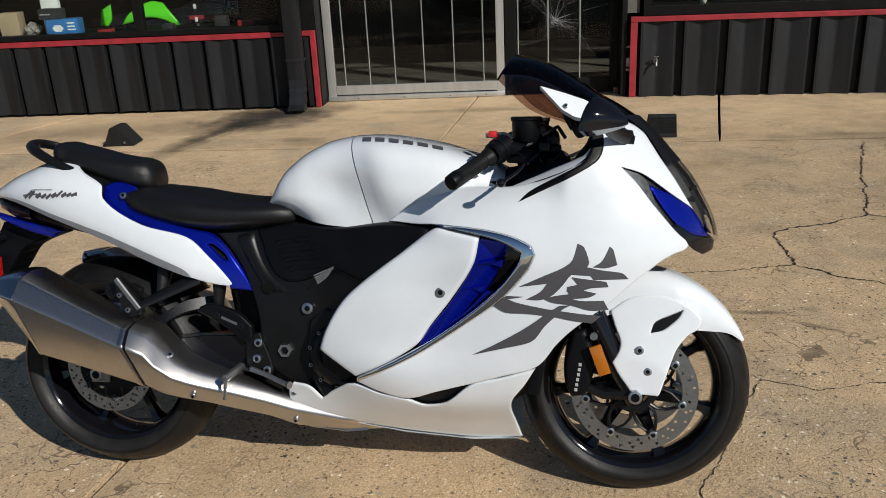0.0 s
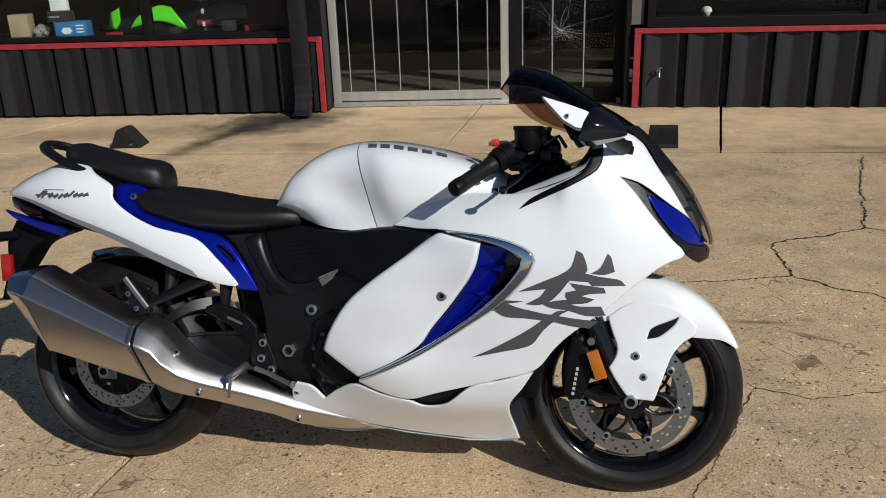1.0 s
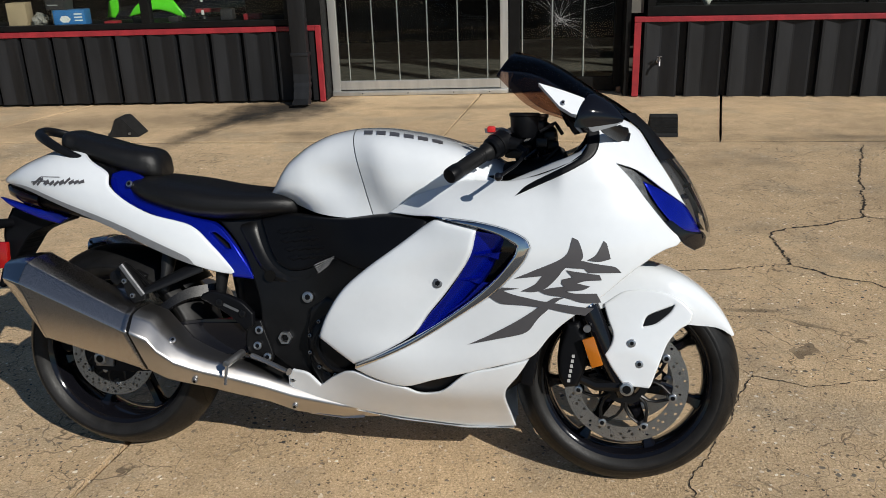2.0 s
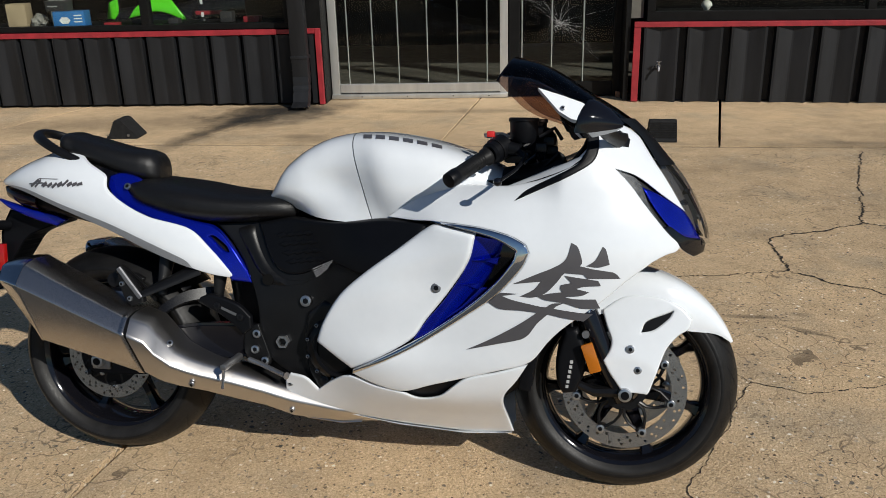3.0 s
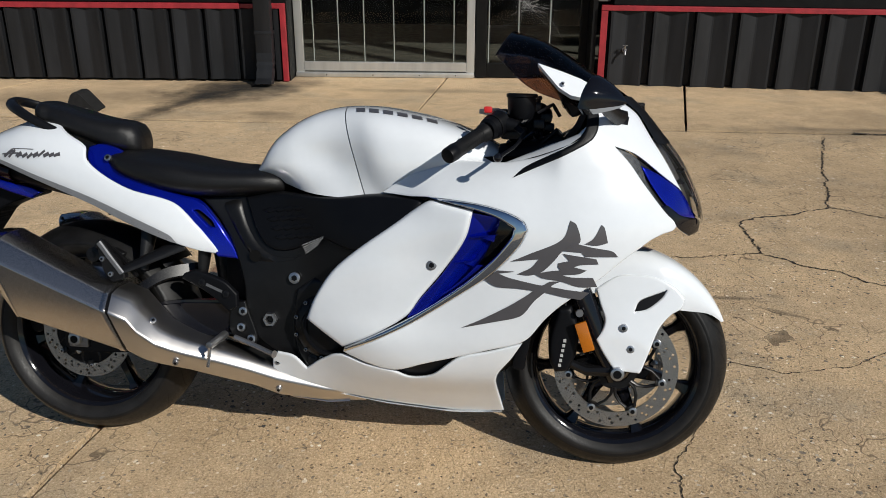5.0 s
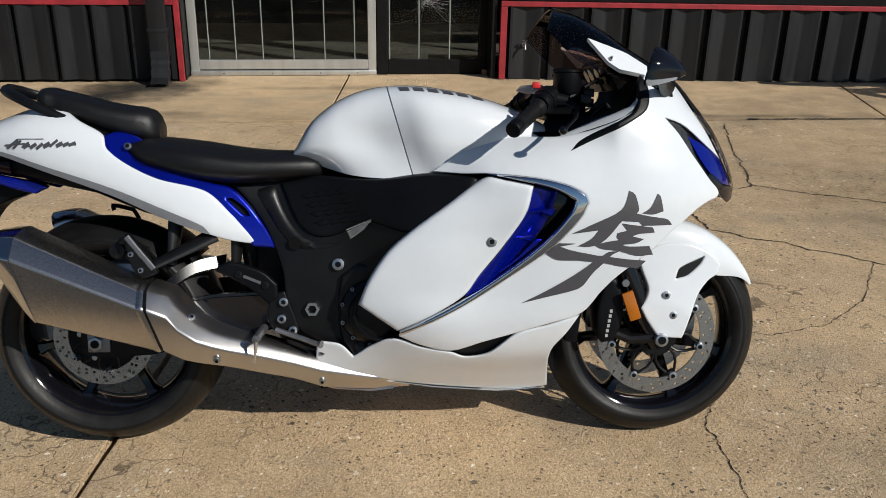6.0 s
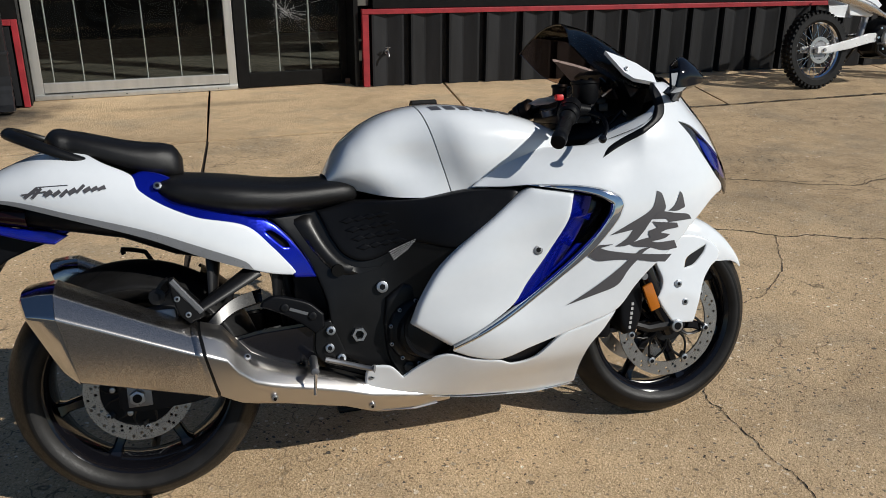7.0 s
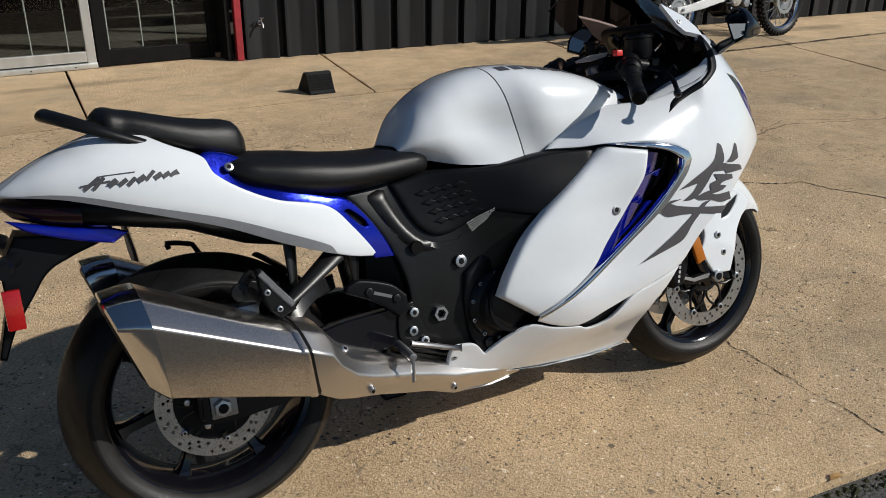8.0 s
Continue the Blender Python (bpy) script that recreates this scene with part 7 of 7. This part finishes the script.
    part("engine", loft([oval(u, t, (t + b) / 2, b, w, 4, 4, 24) for u, t, b, w in ((0.58, 0.48, 0.30, 0.08), (0.64, 0.56, 0.26, 0.115), (0.78, 0.60, 0.25, 0.125), (0.90, 0.58, 0.27, 0.11), (0.98, 0.46, 0.30, 0.07))]), BLACK, db, "black single-cylinder engine")
    part("cylinder", box((0.78, -0.08, 0.56), (0.93, 0.08, 0.78), 0.02), FRAMEBLK, db)
    part("clutch_cover", lathe([(0.0, -0.155), (0.06, -0.152), (0.075, -0.14), (0.08, -0.10)], 32, Matrix.Translation((0.72, 0, 0.41))), ALUM, db, "round silver clutch cover")
    part("ignition_cover", lathe([(0.0, -0.145), (0.04, -0.142), (0.05, -0.10)], 28, Matrix.Translation((0.87, 0, 0.36))), ALLOY, db)
    for u, h in ((0.63, 0.50), (0.66, 0.32), (0.60, 0.42), (0.95, 0.34), (0.80, 0.30)):
        part("bolt", rod((u, -0.115, h), (u, -0.128, h), 0.011, seg=8), CHROME, db)
    part("skid_plate", loft([[(u, y, h) for y in (-0.10, -0.05, 0.05, 0.10)] for u, h in ((0.62, 0.245), (0.78, 0.225), (0.94, 0.25), (1.02, 0.36))], False, False), FRAMEBLK, db, "black skid plate")
    part("exhaust", tube(spline([(0.93, -0.10, 0.66), (1.0, -0.14, 0.55), (0.9, -0.15, 0.52), (0.6, -0.14, 0.62), (0.35, -0.14, 0.72), (0.02, -0.15, 0.80)], 4), [0.022] * 13 + [0.03] + [0.045] * 7, 12), STEEL, db, "steel exhaust")
    part("seat", seat_loft([(-0.15, 0.96, 0.93, 0.90, 0.06), (0.1, 0.955, 0.91, 0.87, 0.09), (0.4, 0.94, 0.89, 0.84, 0.09), (0.7, 0.95, 0.90, 0.85, 0.07), (0.9, 1.0, 0.96, 0.92, 0.04)]), SEATMAT, db, "black seat")
    part("rear_fender", loft([oval(u, t, t - 0.02, t - 0.05, w, 3, 2, 16) for u, t, w in ((-0.40, 1.0, 0.06), (-0.25, 0.96, 0.09), (0.0, 0.90, 0.10), (0.2, 0.87, 0.09))]), WHITE, db, "white rear fender")
    part("front_fender", loft([oval(u, t, t - 0.015, t - 0.05, w, 3, 2, 16) for u, t, w in ((WB - 0.30, 0.74, 0.05), (WB - 0.05, 0.80, 0.075), (WB + 0.15, 0.80, 0.07), (WB + 0.40, 0.74, 0.03))]), WHITE, db, "white front fender")
    part("handlebar", tube(spline([(WB - 0.36, -0.40, 1.12), (WB - 0.28, -0.22, 1.12), (WB - 0.25, -0.06, 1.05), (WB - 0.25, 0.06, 1.05), (WB - 0.28, 0.22, 1.12), (WB - 0.36, 0.40, 1.12)], 4), 0.012, 8), FRAMEBLK, db, "black handlebar")
    part("shock", rod((0.50, 0.0, 0.42), (0.62, 0.0, 0.80), 0.032, seg=12), ALLOY, db)
    part("chain", tube(spline([(0.0, 0.07, 0.40), (0.3, 0.07, 0.44), (0.62, 0.07, 0.44)], 4), 0.008, 6), FRAMEBLK, db)
    part("stand", tube([(0.60, 0.13, 0.34), (0.56, 0.24, 0.17), (0.52, 0.345, 0.052)], 0.012, 8), FRAMEBLK, db, "steel side stand")


dirt_bike()


# ---------------------------------------------------------------- goods behind the west window
def carton(name, lo, hi, mat, label, rz=0.0):
    c = Vector([(a + b) / 2 for a, b in zip(lo, hi)])
    h = Vector([(b - a) / 2 for a, b in zip(lo, hi)])
    t = thing(name, M_L @ pose(c.x, c.y, lo[2], 0, 0, rz), label, "box")
    part("carton", box((-h.x, -h.y, 0), (h.x, h.y, 2 * h.z - 0.003), 0.003), mat, t)
    for sx in (-1, 1):
        part("flap", box((min(0, sx * h.x) + 0.001, -h.y, 2 * h.z - 0.003), (max(0, sx * h.x) - 0.001, h.y, 2 * h.z), 0.001), mat, t)
    return t, h


LED = 0.7455
BLUEBOX = surface("blue_printed_card", (0.03, 0.16, 0.42), 0.5)
CARD = surface("brown_card", (0.36, 0.27, 0.17), 0.75)
DKCARD = surface("dark_printed_card", (0.03, 0.028, 0.03), 0.5)
BAG = clear("clear_plastic_bag", (0.8, 0.82, 0.82), 0.12, 0.55)
t, h = carton("blue_box", (-3.80, 0.20, LED), (-3.50, 0.38, LED + 0.145), BLUEBOX, "blue printed cardboard box with a white patch", 8)
bm = bmesh.new()
bm.faces.new([bm.verts.new((0.055 * math.cos(a) - 0.04, -h.y - 0.001, 0.06 + 0.036 * math.sin(a))) for a in [k * math.tau / 6 for k in range(6)]])
part("white_patch", bm, PAPER, t, "white hexagonal patch", False)
for k in range(3):
    part("print_bar", box((0.05, -h.y - 0.0012, 0.10 - k * 0.03), (0.125, -h.y - 0.0004, 0.112 - k * 0.03)), PAPER, t, smooth=False)
t, h = carton("dark_box", (-3.86, 0.21, LED + 0.147), (-3.66, 0.36, LED + 0.245), DKCARD, "small dark printed box on the blue box", -5)
part("print_bar", box((-0.08, -h.y - 0.0012, 0.04), (0.03, -h.y - 0.0004, 0.052)), LETTER, t, smooth=False)
carton("brown_box", (-4.30, 0.24, LED), (-4.12, 0.44, LED + 0.22), CARD, "brown cardboard box on the display ledge", 12)
carton("white_board", (-3.93, 0.42, LED), (-3.76, 0.48, LED + 0.50), PAPER, "white upright carton behind the boxes", 4)
bm = bmesh.new()
bmesh.ops.create_icosphere(bm, subdivisions=3, radius=0.075)
for v in bm.verts:
    v.co *= 1 + 0.35 * noise.noise(v.co * 28) + 0.2 * noise.noise(v.co * 60)
    v.co.z = max(v.co.z, -0.045)
bag = new("plastic_bag", finish("plastic_bag", bm, BAG, False))
bag.matrix_world = M_L @ pose(-4.01, 0.33, LED + 0.046)
tagged(bag, "crumpled clear plastic bag on the display ledge", "bag")
GREEN = surface("lime_green_plastic", (0.10, 0.62, 0.02), 0.25, 0, 0.6)


def green_bike():
    """Front half of a lime sports bike standing behind the ledge: mostly dark, with bright cowls."""
    t = thing("green_motorcycle", M_L @ pose(-3.0, 1.05, 0.022, 0, 0, 6), "lime green and black sport motorcycle inside the shop", "motorcycle")
    cowl = [(-0.36, 0.74), (-0.26, 0.86), (-0.06, 0.96), (0.08, 0.94), (0.22, 0.76), (0.24, 0.68), (0.10, 0.76), (-0.06, 0.80), (-0.20, 0.77)]
    part("tank_cowl", sheet(cowl, lambda u, h: 0.16 - 0.9 * np.clip(h - 0.82, 0, 1) ** 1.3, 1, roll=0.02, step=0.03), GREEN, t, "lime green cowl")
    part("tail_cowl", sheet([(-0.60, 0.74), (-0.56, 0.90), (-0.46, 0.95), (-0.47, 0.80), (-0.52, 0.73)], flat(0.11), 1, roll=0.02, step=0.03), GREEN, t, "lime green tail")
    part("body", loft([oval(u, tp, (tp + b) / 2, b, w, 3, 3, 20) for u, tp, b, w in ((-0.7, 0.82, 0.7, 0.08), (-0.3, 0.86, 0.35, 0.11), (0.2, 0.88, 0.25, 0.13), (0.6, 1.02, 0.4, 0.12), (0.85, 0.95, 0.6, 0.05))]), GLOSS, t, "black bodywork")
    for cx in (-0.55, 0.85):
        part("wheel", lathe([(0.22, 0.045), (0.25, 0.06), (0.28, 0.05), (0.30, 0), (0.28, -0.05), (0.25, -0.06), (0.22, -0.045)], 40, Matrix.Translation((cx, 0, 0.30))), RUBBER, t)
    part("red_panel", box((0.35, -0.17, 0.76), (0.62, -0.14, 0.80), 0.006), REDPAINT, t)
    return t


green_bike()
strip = thing("tag_strip", M_L @ pose(-2.44, 0.60, LED + 0.02), "hanging strip of small white tags", "tag strip")
part("cord", rod((0, 0, 0), (0.0, 0, 1.2), 0.003, seg=6), BLACK, strip)
for k in range(5):
    part("tag", box((-0.014, -0.006, 0.02 + k * 0.125), (0.014, -0.003, 0.065 + k * 0.125), 0.002), PAPER, strip)
part("base", rod((0, 0, -0.0195), (0, 0, 0.005), 0.05, 0.04, 16), BLACK, strip)
carton("red_tin", (-3.30, 0.22, LED), (-3.17, 0.32, LED + 0.03), REDPAINT, "flat red packet on the ledge")
for n, (x, y, w, hh, m) in enumerate(((-2.70, 0.34, 0.10, 0.05, DKCARD), (-1.95, 0.36, 0.16, 0.055, REDPAINT), (-2.2, 0.42, 0.12, 0.10, DKCARD), (-3.05, 0.30, 0.14, 0.06, DKCARD))):
    carton("packet", (x, y, LED), (x + w, y + 0.1, LED + hh), m, "small packet on the display ledge" if m is DKCARD else "small red packet on the display ledge")
SKULLW = surface("off_white_plaster", (0.6, 0.58, 0.54), 0.6)
led2 = tagged(new("display_shelf", finish("display_shelf", box((0.2, 0.16, 0.735), (8, 0.7, 0.775), 0.004, m=M_R), SHADEBLK)), "low display ledge behind the second window, its shade in the near-black colour", "shelf")
part("shelf_support", box((0.2, 0.62, 0.02), (8, 0.66, 0.734), m=M_R), SHADEBLK, led2)
bm = bmesh.new()
bmesh.ops.create_uvsphere(bm, u_segments=20, v_segments=14, radius=0.05)
for v in bm.verts:
    v.co.y *= 1.15
    if v.co.z < -0.01:
        v.co.x *= 0.72
    if v.co.z < -0.04:
        v.co.z = -0.052
orn = new("ornament", finish("ornament", bm, SKULLW))
orn.matrix_world = M_R @ pose(0.62, 0.26, 0.775 + 0.0525)
tagged(orn, "small off-white plaster ornament on the ledge", "ornament")

bm = bmesh.new()
for k, (x, w) in enumerate(((-0.04, 0.002), (-0.025, 0.014), (0.0, 0.019), (0.022, 0.013), (0.04, 0.001))):
    row = [bm.verts.new((x, y, 0.004 + 0.006 * math.cos(x * 40) + abs(y) * 0.35)) for y in (-w, 0, w)]
    if k:
        bm.faces.new((prev_row[0], prev_row[1], row[1], row[0])), bm.faces.new((prev_row[1], prev_row[2], row[2], row[1]))
    prev_row = row
bmesh.ops.solidify(bm, geom=bm.faces[:], thickness=0.0008)
leaf = new("fallen_leaf", finish("fallen_leaf", bm, surface("dry_yellow_leaf", (0.70, 0.44, 0.18), 0.7)))
leaf.matrix_world = pose(0.25, 1.515, -0.010, 0, 0, -8) @ Matrix.Scale(0.55, 4)
tagged(leaf, "dry yellow fallen leaf at the edge of the concrete", "leaf")

# ---------------------------------------------------------------- loose grit and moss along the concrete edge
def edge_grit(n, lo, hi, size, z):
    """Small faceted stones scattered beside the concrete's front edge."""
    rnd = random.Random(n)
    verts, faces = [], []
    for _ in range(n):
        x = rnd.uniform(-0.6, 1.6)
        y = 1.57 - 0.258 * x - lo - (hi - lo) * rnd.random() ** 1.6
        r = size * rnd.uniform(0.5, 1.6)
        base = len(verts)
        for dx, dy, dz in ((-1, -0.2, 0), (0.1, -0.9, 0), (1, 0.1, 0), (-0.1, 0.9, 0), (0.1, 0, 0.8)):
            verts.append((x + r * dx * rnd.uniform(0.6, 1.2), y + r * dy * rnd.uniform(0.6, 1.2), z + r * dz))
        faces += [(base + k, base + (k + 1) % 4, base + 4) for k in range(4)]
    me = bpy.data.meshes.new("grit")
    me.from_pydata(verts, [], faces)
    return me


for name, n, lo, hi, size, mat, label, cat in (
        ("loose_grit", 900, 0.02, 0.55, 0.0045, surface("pale_grit", (0.22, 0.21, 0.20), 0.9, vary=0.6, scale=200), "pale loose grit lying on the asphalt", "grit"),
        ("moss", 420, 0.0, 0.045, 0.009, surface("dark_dry_moss", (0.030, 0.034, 0.012), 0.95, vary=0.7, scale=120), "dark dry moss along the concrete edge", "moss")):
    me = edge_grit(n, lo, hi, size, -0.0465)
    me.materials.append(mat)
    tagged(new(name, me), label, cat, kind="stuff")
